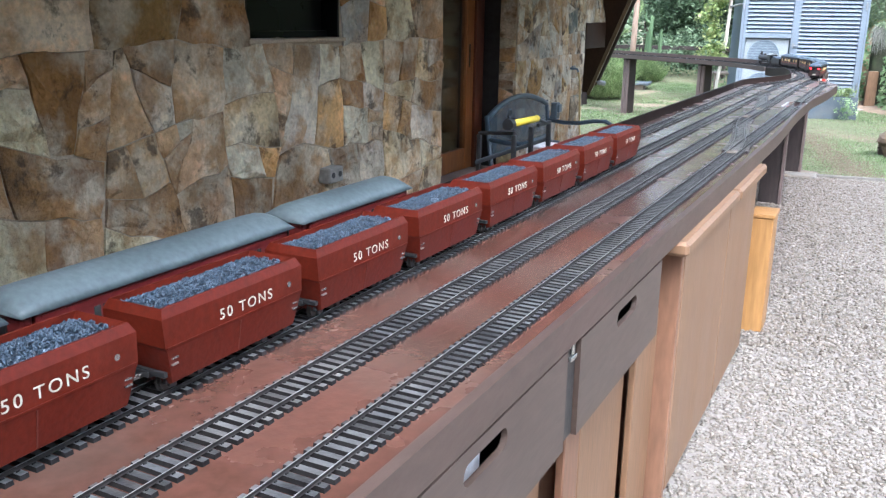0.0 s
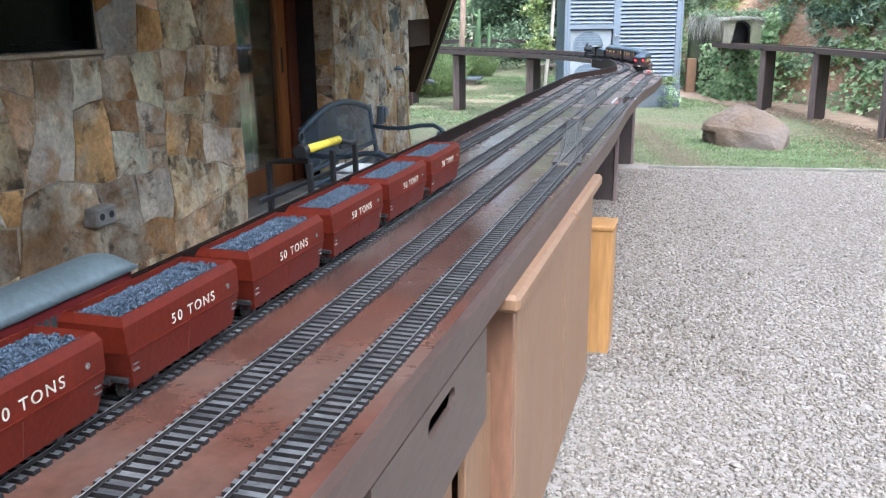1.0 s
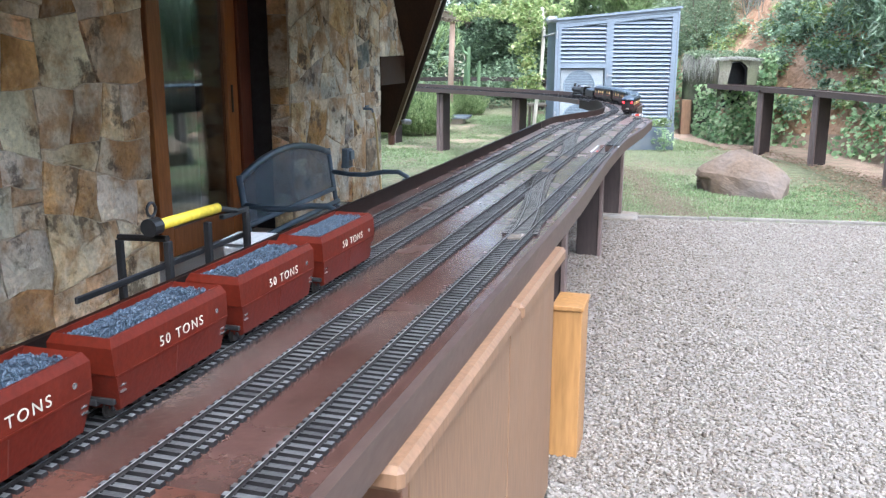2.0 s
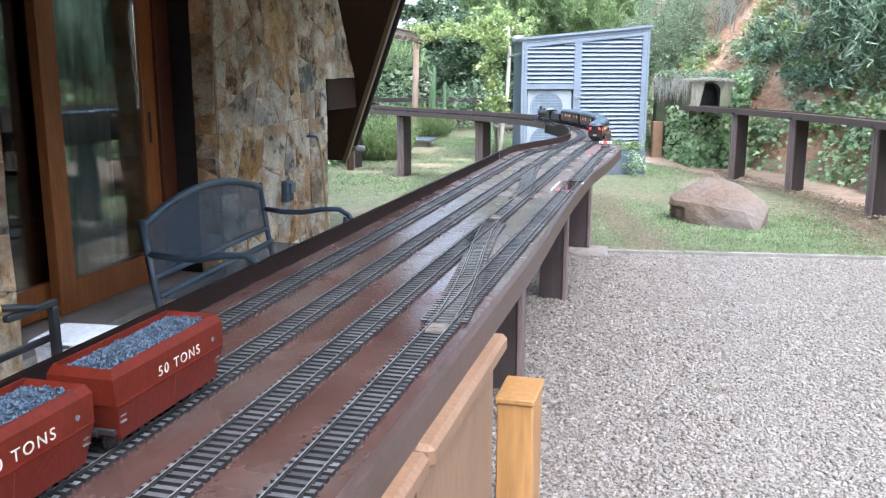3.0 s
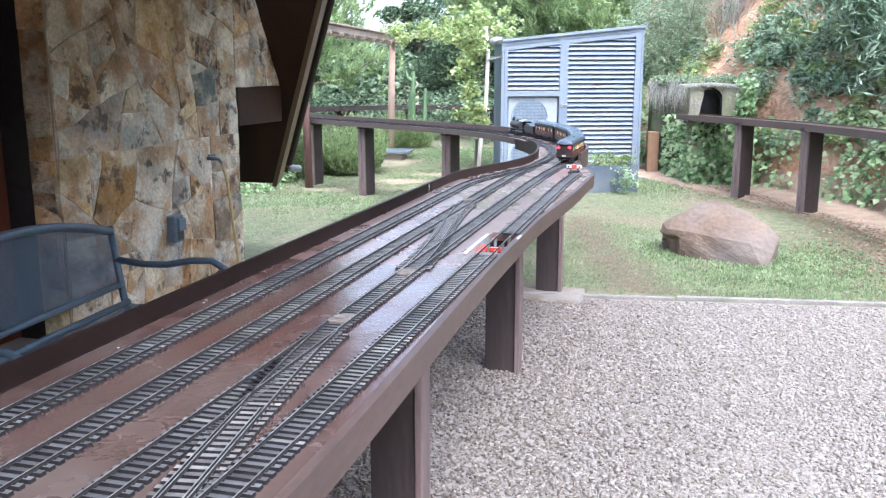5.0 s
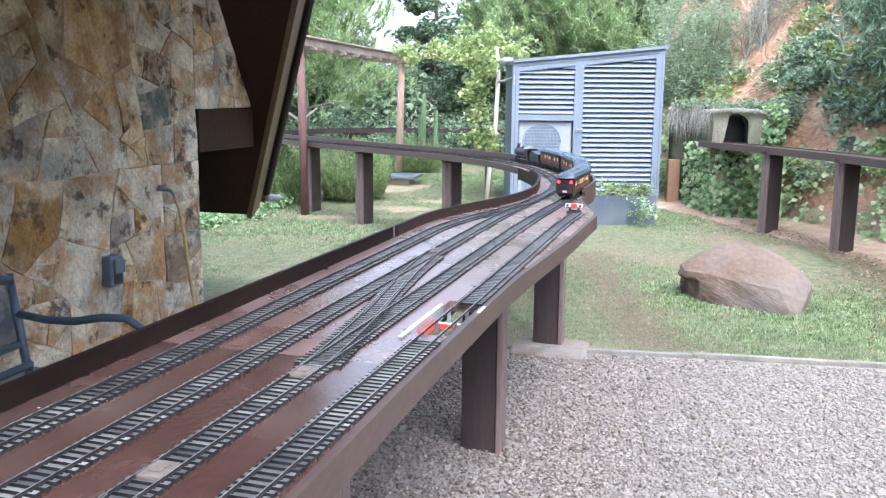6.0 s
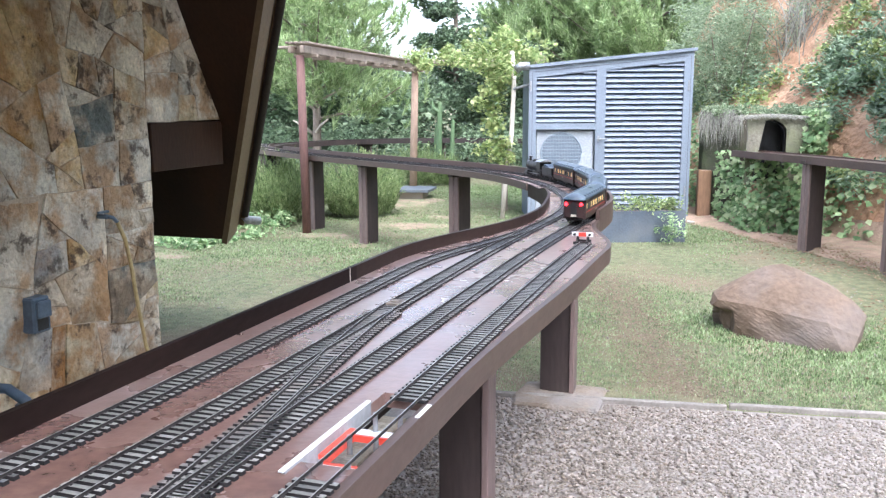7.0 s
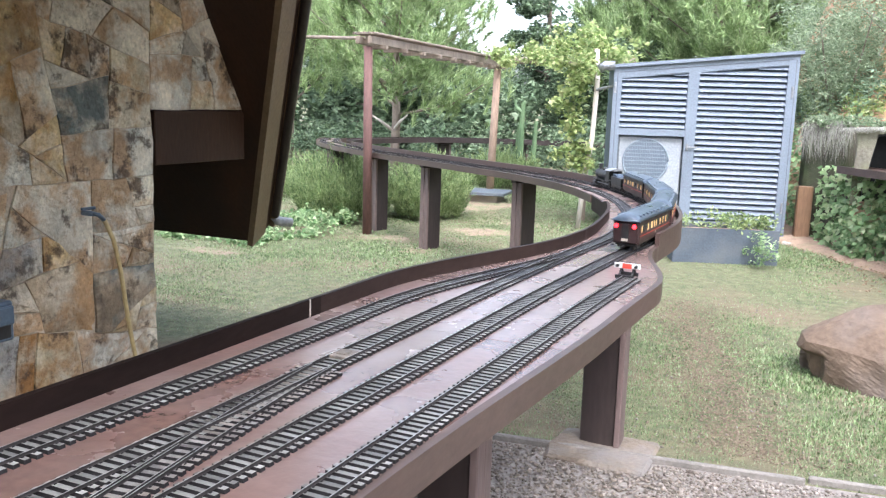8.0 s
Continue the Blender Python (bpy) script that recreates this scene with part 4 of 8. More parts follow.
def coach(name, length, roof_mat, body_mat, label, group, lit, vents):
    ob = thing(name, (0, 0, 0), 0, label=label, category="coach", group=group)
    L = length / 2
    bm = boxes((-0.05, 0.05, -L + 0.022, L - 0.022, 0.040, 0.126), bevel=0.002)
    box(bm, -0.045, 0.045, -L + 0.004, -L + 0.0215, 0.044, 0.124, bevel=0.004)
    box(bm, -0.045, 0.045, L - 0.0215, L - 0.004, 0.044, 0.124, bevel=0.004)
    part("body", bm, body_mat, ob)
    # roof, turned down at both ends
    bm = bmesh.new()
    rings = []
    stations = [(-L - 0.004, 0.35), (-L + 0.008, 0.75), (-L + 0.03, 0.97), (-L + 0.06, 1.0), (L - 0.06, 1.0), (L - 0.03, 0.97), (L - 0.008, 0.75), (L + 0.004, 0.35)]
    for y, h in stations:
        rings.append([bm.verts.new((x, y, z)) for x, z in arch(0.056, 0.1265, 0.030 * h)])
    for a, b in zip(rings, rings[1:]):
        for k in range(len(a) - 1):
            bm.faces.new((a[k], a[k + 1], b[k + 1], b[k]))
    for r in (rings[0], rings[-1]):
        bm.faces.new(r)
    bm.faces.new([r[0] for r in rings] + [r[-1] for r in rings[::-1]])
    roof_part = part("roof", bm, roof_mat, ob, smooth=True)
    if vents:
        for k in range(9):
            y = -L + 0.06 + k * (length - 0.12) / 8
            for s in (-1, 1):
                part("roof_vent", boxes((s * 0.040 - 0.006, s * 0.040 + 0.006, y - 0.010, y + 0.010, 0.138, 0.1475), bevel=0.002), roof_mat, roof_part)
    rng = random.Random(int(length * 1000))
    for s in (-1, 1):
        y = -L + 0.05
        k = 0
        while y < L - 0.05:
            w = 0.011
            for q in range(3):
                bm = boxes((s * 0.0503 - 0.0006, s * 0.0503 + 0.0006, y + q * 0.0155, y + q * 0.0155 + w, 0.083, 0.108))
                part("window", bm, M_LIT if lit and rng.random() < 0.35 else M_UNLIT, ob)
            y += 0.066
        part("lining", boxes((s * 0.0503 - 0.0005, s * 0.0503 + 0.0005, -L + 0.03, L - 0.03, 0.068, 0.071)), M_LINE, ob)
        part("letter_board", boxes((s * 0.0505 - 0.0006, s * 0.0505 + 0.0006, -L + 0.03, L - 0.03, 0.113, 0.121)), body_mat, ob)
        for y0 in (-L + 0.008, L - 0.03):
            part("step_board", boxes((s * 0.05 - 0.004, s * 0.05 + 0.004, y0, y0 + 0.022, 0.030, 0.034)), M_BLACK, ob)
        part("white_mark", boxes((s * 0.0507 - 0.0005, s * 0.0507 + 0.0005, -0.008, 0.008, 0.058, 0.064)), M_LETTER, ob)
    for e in (-1, 1):
        part("end_door", boxes((-0.014, 0.014, e * (L - 0.003) - 0.002, e * (L - 0.003) + 0.002, 0.048, 0.118), bevel=0.001), M_BLACK, ob)
        part("coupler", boxes((-0.004, 0.004, e * (L + 0.012) - 0.014, e * (L + 0.012) + 0.014, 0.030, 0.036), bevel=0.001), M_BLACK, ob)
    part("underframe", boxes((-0.040, 0.040, -L + 0.02, L - 0.02, 0.033, 0.0405), (-0.03, 0.03, -0.07, 0.07, 0.020, 0.033), bevel=0.002), M_BLACK, ob)
    bogie(ob, -L + 0.09, 0.06)
    bogie(ob, L - 0.09, 0.06)
    return ob


def on_track(off, y_along):
    """The pose of a vehicle that stands so far along the track of that offset, measured from the middle's start."""
    pts = along(lambda p: off, y0=-1.2, end=END_I)
    d = 0.0
    for a, b in zip(pts, pts[1:]):
        step = (b - a).length
        if d + step >= y_along:
            p = a + (b - a) * ((y_along - d) / step)
            t = (b - a).normalized()
            return pose(p.x, p.y, DECK_Z, 0, 0, math.degrees(math.atan2(-t.x, t.y)))
        d += step


PITCH = 0.59
REAR = 8.65 + 1.2
first = coach("passenger_coach", 0.555, M_ROOF_BLUE, M_COACH, "dark brown model passenger coach with blue-grey roof and lit windows", "passenger train", True, True)
first.matrix_world = on_track(OFF_C, REAR + 0.28)
for s in (-0.034, 0.034):
    lamp = part("tail_lamp", rod(bmesh.new(), (s, -0.2795, 0.108), (s, -0.272, 0.108), 0.0075, sides=12), M_TAIL, None, "glowing red tail lamp")
    lamp.parent = first
part("pale_bar", boxes((-0.012, 0.012, -0.2785, -0.2765, 0.052, 0.062)), M_LETTER, first)
second = coach("passenger_coach", 0.555, M_ROOF_BLUE, M_COACH, "dark brown model passenger coach with blue-grey roof and lit windows", "passenger train", True, True)
second.matrix_world = on_track(OFF_C, REAR + 0.28 + PITCH)
for k in (2, 3):
    copy_thing(second, on_track(OFF_C, REAR + 0.28 + PITCH * k))

# ---- steam engine and tender ----
tender = thing("tender", (0, 0, 0), 0, label="black model tender behind the steam engine", category="tender", group="passenger train")
part("tank", boxes((-0.043, 0.043, -0.105, 0.105, 0.046, 0.100), bevel=0.003), M_BLACK, tender)
part("coal_heap", prism(bmesh.new(), [(-0.02, 0.100), (0.09, 0.100), (0.085, 0.116), (0.03, 0.112)], "x", -0.035, 0.035), M_COAL, tender)
part("frame", boxes((-0.038, 0.038, -0.108, 0.108, 0.034, 0.0455)), M_BLACK, tender)
bogie(tender, -0.06, 0.05)
bogie(tender, 0.06, 0.05)
tender.matrix_world = on_track(OFF_C, REAR + PITCH * 4 + 0.10)
engine = thing("steam_engine", (0, 0, 0), 0, label="black model steam locomotive at the head of the passenger train", category="locomotive", group="passenger train")
part("boiler", rod(bmesh.new(), (0, -0.03, 0.092), (0, 0.165, 0.092), 0.031, sides=20), M_BLACK, engine)
part("smokebox", rod(bmesh.new(), (0, 0.165, 0.092), (0, 0.205, 0.092), 0.033, sides=20), M_BLACK, engine)
part("smokebox_door", rod(bmesh.new(), (0, 0.205, 0.092), (0, 0.212, 0.092), 0.026, 0.016, sides=20), M_WHEEL, engine)
bm = rod(bmesh.new(), (0, 0.185, 0.12), (0, 0.185, 0.150), 0.011, sides=12)
rod(bm, (0, 0.185, 0.150), (0, 0.185, 0.158), 0.015, sides=12)
part("chimney", bm, M_BLACK, engine)
bm = bmesh.new()
bmesh.ops.create_uvsphere(bm, u_segments=12, v_segments=8, radius=0.016, matrix=Matrix.Translation((0, 0.10, 0.126)))
part("steam_dome", bm, M_BLACK, engine, smooth=True)
bm = bmesh.new()
bmesh.ops.create_uvsphere(bm, u_segments=12, v_segments=8, radius=0.014, matrix=Matrix.Translation((0, 0.045, 0.125)))
part("sand_dome", bm, M_BLACK, engine, smooth=True)
part("cab", boxes((-0.046, 0.046, -0.10, -0.035, 0.055, 0.066), (-0.046, -0.043, -0.10, -0.035, 0.066, 0.128), (0.043, 0.046, -0.10, -0.035, 0.066, 0.128), (-0.043, 0.043, -0.04, -0.035, 0.066, 0.128), bevel=0.001), M_BLACK, engine)
part("cab_roof", prism(bmesh.new(), arch(0.052, 0.1285, 0.016), "y", -0.125, -0.025), M_STEEL, engine, "grey cab roof")
part("running_board", boxes((-0.044, 0.044, -0.03, 0.215, 0.053, 0.058)), M_BLACK, engine)
for s in (-1, 1):
    part("cylinder", rod(bmesh.new(), (s * 0.04, 0.145, 0.034), (s * 0.04, 0.19, 0.034), 0.013, sides=14), M_BLACK, engine)
    part("side_rod", boxes((s * 0.035 - 0.002, s * 0.035 + 0.002, -0.06, 0.15, 0.034, 0.040)), M_STEEL, engine)
    for y in (-0.06, 0.0, 0.06):
        part("driving_wheel", rod(bmesh.new(), (s * 0.022, y, 0.039), (s * 0.029, y, 0.039), 0.0235, sides=20), M_WHEEL, engine)
wheelset(engine, 0.155, 0.012)
part("headlamp", boxes((-0.008, 0.008, 0.198, 0.215, 0.126, 0.142), bevel=0.002), M_BLACK, engine)
part("pilot", prism(bmesh.new(), [(0.215, 0.046), (0.245, 0.020), (0.215, 0.020)], "x", -0.035, 0.035), M_BLACK, engine)
engine.matrix_world = on_track(OFF_C, REAR + PITCH * 4 + 0.10 + 0.245)

# ---- coaches standing on the track by the house ----
for y0, y1 in ((1.70, 2.12), (1.085, 1.665), (0.475, 1.06)):
    c = coach("maroon_coach", y1 - y0, M_ROOF_GREEN, M_MAROON, "maroon model coach with plain grey-green roof, parked", "parked coaches", False, False)
    c.matrix_world = pose(-0.892, (y0 + y1) / 2, DECK_Z)
# ---- house: stone gable end, glazed door, steep roof ----
def roof_y(z):
    return 9.37 - 0.55 * (z - 1.37)


RIDGE_Y = 4.0
RIDGE_Z = 1.37 + (9.37 - RIDGE_Y) / 0.55
wall_1 = tagged(new("wall_1"), "rubble stone wall of mottled ochre and brown field stones", "wall", kind="structure")
part("wall_core", boxes((-2.5, -2.06, -0.9, 4.637, -0.1, 1.30), (-2.5, -2.06, -0.9, 3.03, 1.3, 2.9), (-2.5, -2.06, 3.66, 4.637, 1.3, 2.9)), M_MORTAR, wall_1)
wall_2 = tagged(new("wall_2"), "rubble stone pier of pale and ochre field stones", "wall", kind="structure")
part("wall_core", prism(bmesh.new(), [(7.02, -0.1), (8.73, -0.1), (8.73, 1.372), (roof_y(1.372) - 0.02, 1.372), (roof_y(2.9) - 0.02, 2.9), (7.02, 2.9)], "x", -2.76, -2.612), M_MORTAR, wall_2)
wall_3 = tagged(new("wall_3"), "dark timber gable wall above the stonework", "wall", kind="structure")
part("gable", prism(bmesh.new(), [(-1.0, 2.905), (roof_y(2.905) - 0.03, 2.905), (RIDGE_Y, RIDGE_Z - 0.1)], "x", -2.76, -2.64), M_TIMBER, wall_3)
part("wing", boxes((-2.9, -2.7, -0.9, 4.6, -0.1, 2.9)), M_TIMBER, wall_3)


def half_plane(poly, n, c):
    """Keeps the part of a convex outline where n . p <= c."""
    out = []
    for p, q in zip(poly, poly[1:] + poly[:1]):
        a, b = n[0] * p[0] + n[1] * p[1] - c, n[0] * q[0] + n[1] * q[1] - c
        if a <= 0:
            out.append(p)
        if (a < 0 < b) or (b < 0 < a):
            t = a / (a - b)
            out.append((p[0] + (q[0] - p[0]) * t, p[1] + (q[1] - p[1]) * t))
    return out


def cells(region, size, rng, flat=1.0):
    """Splits a convex outline into irregular stones of about that size, as outlines with a narrow joint between."""
    us, vs = [p[0] for p in region], [p[1] for p in region]
    pts = []
    u = min(us) - size
    row = 0
    nu, nv = int((max(us) - min(us)) / size) + 3, int((max(vs) - min(vs)) / (size * flat)) + 3
    for i in range(nu):
        for j in range(nv):
            pts.append((min(us) + (i - 1 + 0.5 * (j % 2) + rng.uniform(-0.42, 0.42)) * size, min(vs) + (j - 1 + rng.uniform(-0.42, 0.42)) * size * flat, rng.uniform(0, 0.55) ** 1.5 * size * size))
    arr = np.array(pts)
    out = []
    for k, (a, b, w) in enumerate(pts):
        d = np.hypot(arr[:, 0] - a, arr[:, 1] - b)
        poly = list(region)
        for m in np.argsort(d)[1:26]:
            x, y, w2 = pts[m]
            n = (x - a, y - b)
            L = math.hypot(*n)
            c = (x * x + y * y - a * a - b * b + w - w2) / 2
            poly = half_plane(poly, (n[0] / L, n[1] / L), c / L - 0.0022)
            if len(poly) < 3:
                break
        if len(poly) >= 3:
            area = 0.5 * abs(sum(p[0] * q[1] - q[0] * p[1] for p, q in zip(poly, poly[1:] + poly[:1])))
            if area > 0.0012:
                out.append(poly)
    return out


def quarried(region, size, rng, flat=0.8, skew=0.2):
    """Splits a convex outline by skew cuts into close-fitting, roughly squared stones of mixed size."""
    done, todo = [], [list(region)]
    while todo:
        poly = todo.pop()
        us, vs = [p[0] for p in poly], [p[1] for p in poly]
        area = 0.5 * abs(sum(p[0] * q[1] - q[0] * p[1] for p, q in zip(poly, poly[1:] + poly[:1])))
        du, dv = max(us) - min(us), max(vs) - min(vs)
        if area < size * size * flat * rng.choice((0.25, 0.6, 1.0, 1.6, 2.4)) and max(du, dv) < 2.4 * size:
            if area > 0.0008:
                done.append(poly)
            continue
        across = du > dv * rng.uniform(0.95, 1.35)
        a = (0.0 if across else math.pi / 2) + rng.gauss(0, skew)
        cu, cv = (min(us) + max(us)) / 2 + rng.uniform(-0.2, 0.2) * du, (min(vs) + max(vs)) / 2 + rng.uniform(-0.2, 0.2) * dv
        n = (math.cos(a), math.sin(a))
        c = n[0] * cu + n[1] * cv
        for s in (1, -1):
            piece = half_plane(poly, (n[0] * s, n[1] * s), c * s - 0.0008)
            if len(piece) >= 3:
                todo.append(piece)
    return done


def stone_mesh(poly, rng, proud, wander=0.0):
    """Vertices and faces of one rough stone: outline in (u, v), front towards +w. Joints wander alike on both sides."""
    ring = []
    for p, q in zip(poly, poly[1:] + poly[:1]):
        L = math.hypot(q[0] - p[0], q[1] - p[1])
        if L < 0.012:
            continue
        cuts_n = max(1, min(4, round(L / 0.07)))
        ring += [(p[0] + (q[0] - p[0]) * k / cuts_n, p[1] + (q[1] - p[1]) * k / cuts_n) for k in range(cuts_n)]
    if len(ring) < 3:
        ring = list(poly)
    ring = [(u if abs(u - 4.637) < 0.002 else u + wander * (noise.noise((u * 5, v * 5, 1.7)) + 0.45 * noise.noise((u * 17, v * 17, 4.1))), v + wander * (noise.noise((u * 5, v * 5, 9.3)) + 0.45 * noise.noise((u * 17, v * 17, 6.6)))) for u, v in ring]
    cu, cv = sum(p[0] for p in ring) / len(ring), sum(p[1] for p in ring) / len(ring)
    n = len(ring)
    tilt_u, tilt_v = rng.uniform(-0.04, 0.04), rng.uniform(-0.04, 0.04)
    verts = [(u, v, -0.02) for u, v in ring]
    for u, v in ring:
        s = max(0.3, 1 - 0.0016 * rng.uniform(0.6, 1.8) / max(1e-4, math.hypot(u - cu, v - cv)))
        uu, vv = cu + (u - cu) * s, cv + (v - cv) * s
        verts.append((uu, vv, proud * rng.uniform(0.7, 1.0) + (uu - cu) * tilt_u + (vv - cv) * tilt_v))
    for u, v in ring:
        s = rng.uniform(0.45, 0.75)
        verts.append((cu + (u - cu) * s, cv + (v - cv) * s, proud + rng.uniform(-0.5, 1.0) * min(0.016, 1.6 * proud)))
    verts.append((cu + rng.uniform(-0.02, 0.02), cv + rng.uniform(-0.02, 0.02), proud + rng.uniform(-0.4, 1.0) * min(0.016, 1.6 * proud)))
    faces = []
    for r in range(2):
        for k in range(n):
            faces.append((r * n + k, r * n + (k + 1) % n, (r + 1) * n + (k + 1) % n, (r + 1) * n + k))
    for k in range(n):
        faces.append((2 * n + k, 2 * n + (k + 1) % n, 3 * n))
    return verts, faces


def inside(poly, u, v):
    signs = [(q[0] - p[0]) * (v - p[1]) - (q[1] - p[1]) * (u - p[0]) > 0 for p, q in zip(poly, poly[1:] + poly[:1])]
    return all(signs) or not any(signs)


def stone_face(parent, regions, put, size, rng, near, flat=0.8, flip=False, skew=0.2, rough=0.009, kinds=(), wander=0.0, mats=M_STONE):
    """Clads regions of a wall with stones; those for which near() holds are single pieces, the rest one mesh."""
    jv, jf, singles = [], [], 0
    for region in regions:
        for poly in quarried(region, size, rng, flat, skew):
            cu, cv = sum(p[0] for p in poly) / len(poly), sum(p[1] for p in poly) / len(poly)
            v, f = stone_mesh(poly, rng, rng.uniform(0.5 * rough, rough), wander)
            if flip:
                f = [q[::-1] for q in f]
            if near(cu, cv) and singles < 300:
                o = put(cu, cv, 0)
                ob = sheet("stone", [Vector(put(*p)) - Vector(o) for p in v], f, next((M_STONE_KIND[k] for a, b, k in kinds if inside(poly, a, b)), mats[0]), parent)
                ob.location = o
                singles += 1
            else:
                k = len(jv)
                jv += [put(*p) for p in v]
                jf += [tuple(k + i for i in q) for q in f]
    if jv:
        tagged(sheet("stones", jv, jf, mats[1], parent), kind="stuff")


rs = random.Random(11)
stone_face(wall_1, [[(-0.9, 0.0), (4.637, 0.0), (4.637, 1.30), (-0.9, 1.30)], [(-0.9, 1.30), (3.03, 1.30), (3.03, 2.9), (-0.9, 2.9)], [(3.66, 1.30), (4.637, 1.30), (4.637, 2.9), (3.66, 2.9)]],
           lambda u, v, w: (-2.06 + w, u, v), 0.27, rs, lambda u, v: u > 1.2 and 0.5 < v < 1.85, 0.75, skew=0.2, rough=0.011, wander=0.036, kinds=((2.12, 1.06, "rust"), (2.31, 1.38, "ochre"), (3.9, 1.5, "pale"), (3.75, 1.28, "rust")))
stone_face(wall_2, [[(7.02, 0.0), (8.735, 0.0), (8.735, 2.52), (roof_y(2.9), 2.9), (7.02, 2.9)], [(8.735, 1.372), (roof_y(1.372), 1.372), (8.735, 2.52)]],
           lambda u, v, w: (-2.61 + w, u, v), 0.25, rs, lambda u, v: v < 2.4, 0.85, skew=0.33, rough=0.008, wander=0.018, mats=M_STONE_PIER, kinds=((8.42, 1.47, "slate"), (8.18, 1.12, "ochre"), (8.44, 0.6, "slate"), (8.02, 0.5, "rust"), (8.09, 0.84, "pale"), (8.0, 1.32, "ochre"), (7.6, 0.95, "ochre"), (7.25, 1.1, "pale"), (7.9, 0.35, "pale")))
stone_face(wall_2, [[(-2.76, 0.0), (-2.62, 0.0), (-2.62, 2.9), (-2.76, 2.9)]], lambda u, v, w: (u, 7.02 - w * 0.6, v), 0.2, rs, lambda u, v: v < 2.2, 1.0)
stone_face(wall_2, [[(-2.76, 0.0), (-2.62, 0.0), (-2.62, 1.37), (-2.76, 1.37)]], lambda u, v, w: (u, 8.73 + w * 0.6, v), 0.2, rs, lambda u, v: v < 0.0, 1.0, flip=True)

# ---- roof: slabs, barge boards, gutter and downpipe ----
roof = tagged(new("roof"), "steep dark timber roof slope with brown barge board and gutter", "roof", kind="structure")
NORMAL = Vector((0, 1, 0.55)).normalized()
EAVE = Vector((-2.89, 9.77, 0.622))
RAKE = Vector((0.555, -0.55, 1.0))


def slab(bm, pts, thick, up):
    lo = [bm.verts.new(p) for p in pts]
    hi = [bm.verts.new(Vector(p) + up * thick) for p in pts]
    n = len(pts)
    bm.faces.new(lo)
    bm.faces.new(hi[::-1])
    for k in range(n):
        bm.faces.new((lo[k], hi[k], hi[(k + 1) % n], lo[(k + 1) % n]))
    return bm


TOP = EAVE + RAKE * ((EAVE.y - RIDGE_Y) / 0.55)
for s in (1, -1):
    flip_y = lambda v: Vector((v[0], RIDGE_Y + s * (v[1] - RIDGE_Y), v[2]))
    pts = [flip_y(p) for p in (EAVE, TOP, (TOP.x, RIDGE_Y, RIDGE_Z), (-7.0, RIDGE_Y, RIDGE_Z), (-7.0, EAVE.y, EAVE.z))]
    part("roof_slope", slab(bmesh.new(), pts, 0.26, Vector((0, s * NORMAL.y, NORMAL.z))), M_TIMBER, roof)
out = RAKE.cross(NORMAL).normalized()
out = out if out.x > 0 else -out
for o0, o1, t0, mat, name in ((-0.004, 0.135, 0.035, M_BARGE, "barge_board"), (0.136, 0.20, 0.02, M_TIMBER, "fascia_trim"), (0.201, 0.265, 0.05, M_BARGE, "edge_flashing")):
    bm = bmesh.new()
    a, b = EAVE - RAKE * 0.02, TOP
    quad = [a + NORMAL * o0, b + NORMAL * o0, b + NORMAL * o1, a + NORMAL * o1]
    slab(bm, [q + out * 0.001 for q in quad], t0, out)
    part(name, bm, mat, roof)
part("beam", boxes((-2.78, -2.60, 8.745, 9.375, 1.125, 1.368), bevel=0.004), M_TIMBER, roof, "dark brown beam that carries the upper stones")
part("gutter", tube(bmesh.new(), [EAVE + NORMAL * 0.215 + out * 0.045 + RAKE * 3.5, EAVE + NORMAL * 0.215 + out * 0.045 + RAKE * 0.05], 0.024, 10), M_POST, roof, "dark round gutter along the roof edge", smooth=True)
gutter = tagged(new("downpipe"), "grey metal downpipe outlet at the foot of the roof", "downpipe")
bm = tube(bmesh.new(), [EAVE + NORMAL * 0.215 + out * 0.045 + RAKE * 0.04, EAVE + NORMAL * 0.23 + out * 0.06 + RAKE * 0.01, EAVE + NORMAL * 0.29 + out * 0.12 - RAKE * 0.01], 0.028, 10)
part("pipe", bm, M_STEEL, gutter, smooth=True)

# ---- unseen ceiling, added to shade the porch wall and deck ----
ceiling = part("ceiling", boxes((-2.605, -0.45, 6.8, 8.5, 2.26, 2.55), (-2.605, -0.55, 2.8, 6.799, 2.08, 2.55), (-2.055, -0.5, -0.9, 2.799, 2.08, 2.55)), M_TIMBER)
tagged(ceiling, "unseen dark ceiling added over the porch to shade wall and deck", "ceiling", kind="structure")

# house front that closes the porch behind the start of the railway
wall_4 = part("wall_4", boxes((-2.5, 1.6, -1.15, -0.91, -0.1, 2.9)), M_TIMBER)
tagged(wall_4, "plain dark timber wall that closes the porch", "wall", kind="structure")

# ---- floor of the porch ----
paving = tagged(new("paving"), "crazy paving of pale brown stone slabs by the house", "paving", kind="structure")
part("paving_bed", boxes((-2.66, -1.25, -0.8, 8.7, -0.05, 0.012), (-3.6, -2.661, 4.6375, 7.4, -0.05, 0.17)), M_MORTAR, paving)
for poly in cells([(-2.62, 3.2), (-1.28, 3.2), (-1.28, 8.6), (-2.62, 8.6)], 0.34, rs, 1.0):
    v, f = stone_mesh(poly, rs, 0.006)
    c = (sum(p[0] for p in poly) / len(poly), sum(p[1] for p in poly) / len(poly), 0.014)
    ob = sheet("slab", [(a - c[0], b - c[1], h) for a, b, h in v], f, M_PAVING, paving)
    ob.location = c
part("door_step", boxes((-2.68, -2.655, 4.61, 7.01, 0.0, 0.175), (-2.95, -2.64, 4.61, 7.01, 0.1755, 0.2), bevel=0.004), M_CONCRETE, paving)

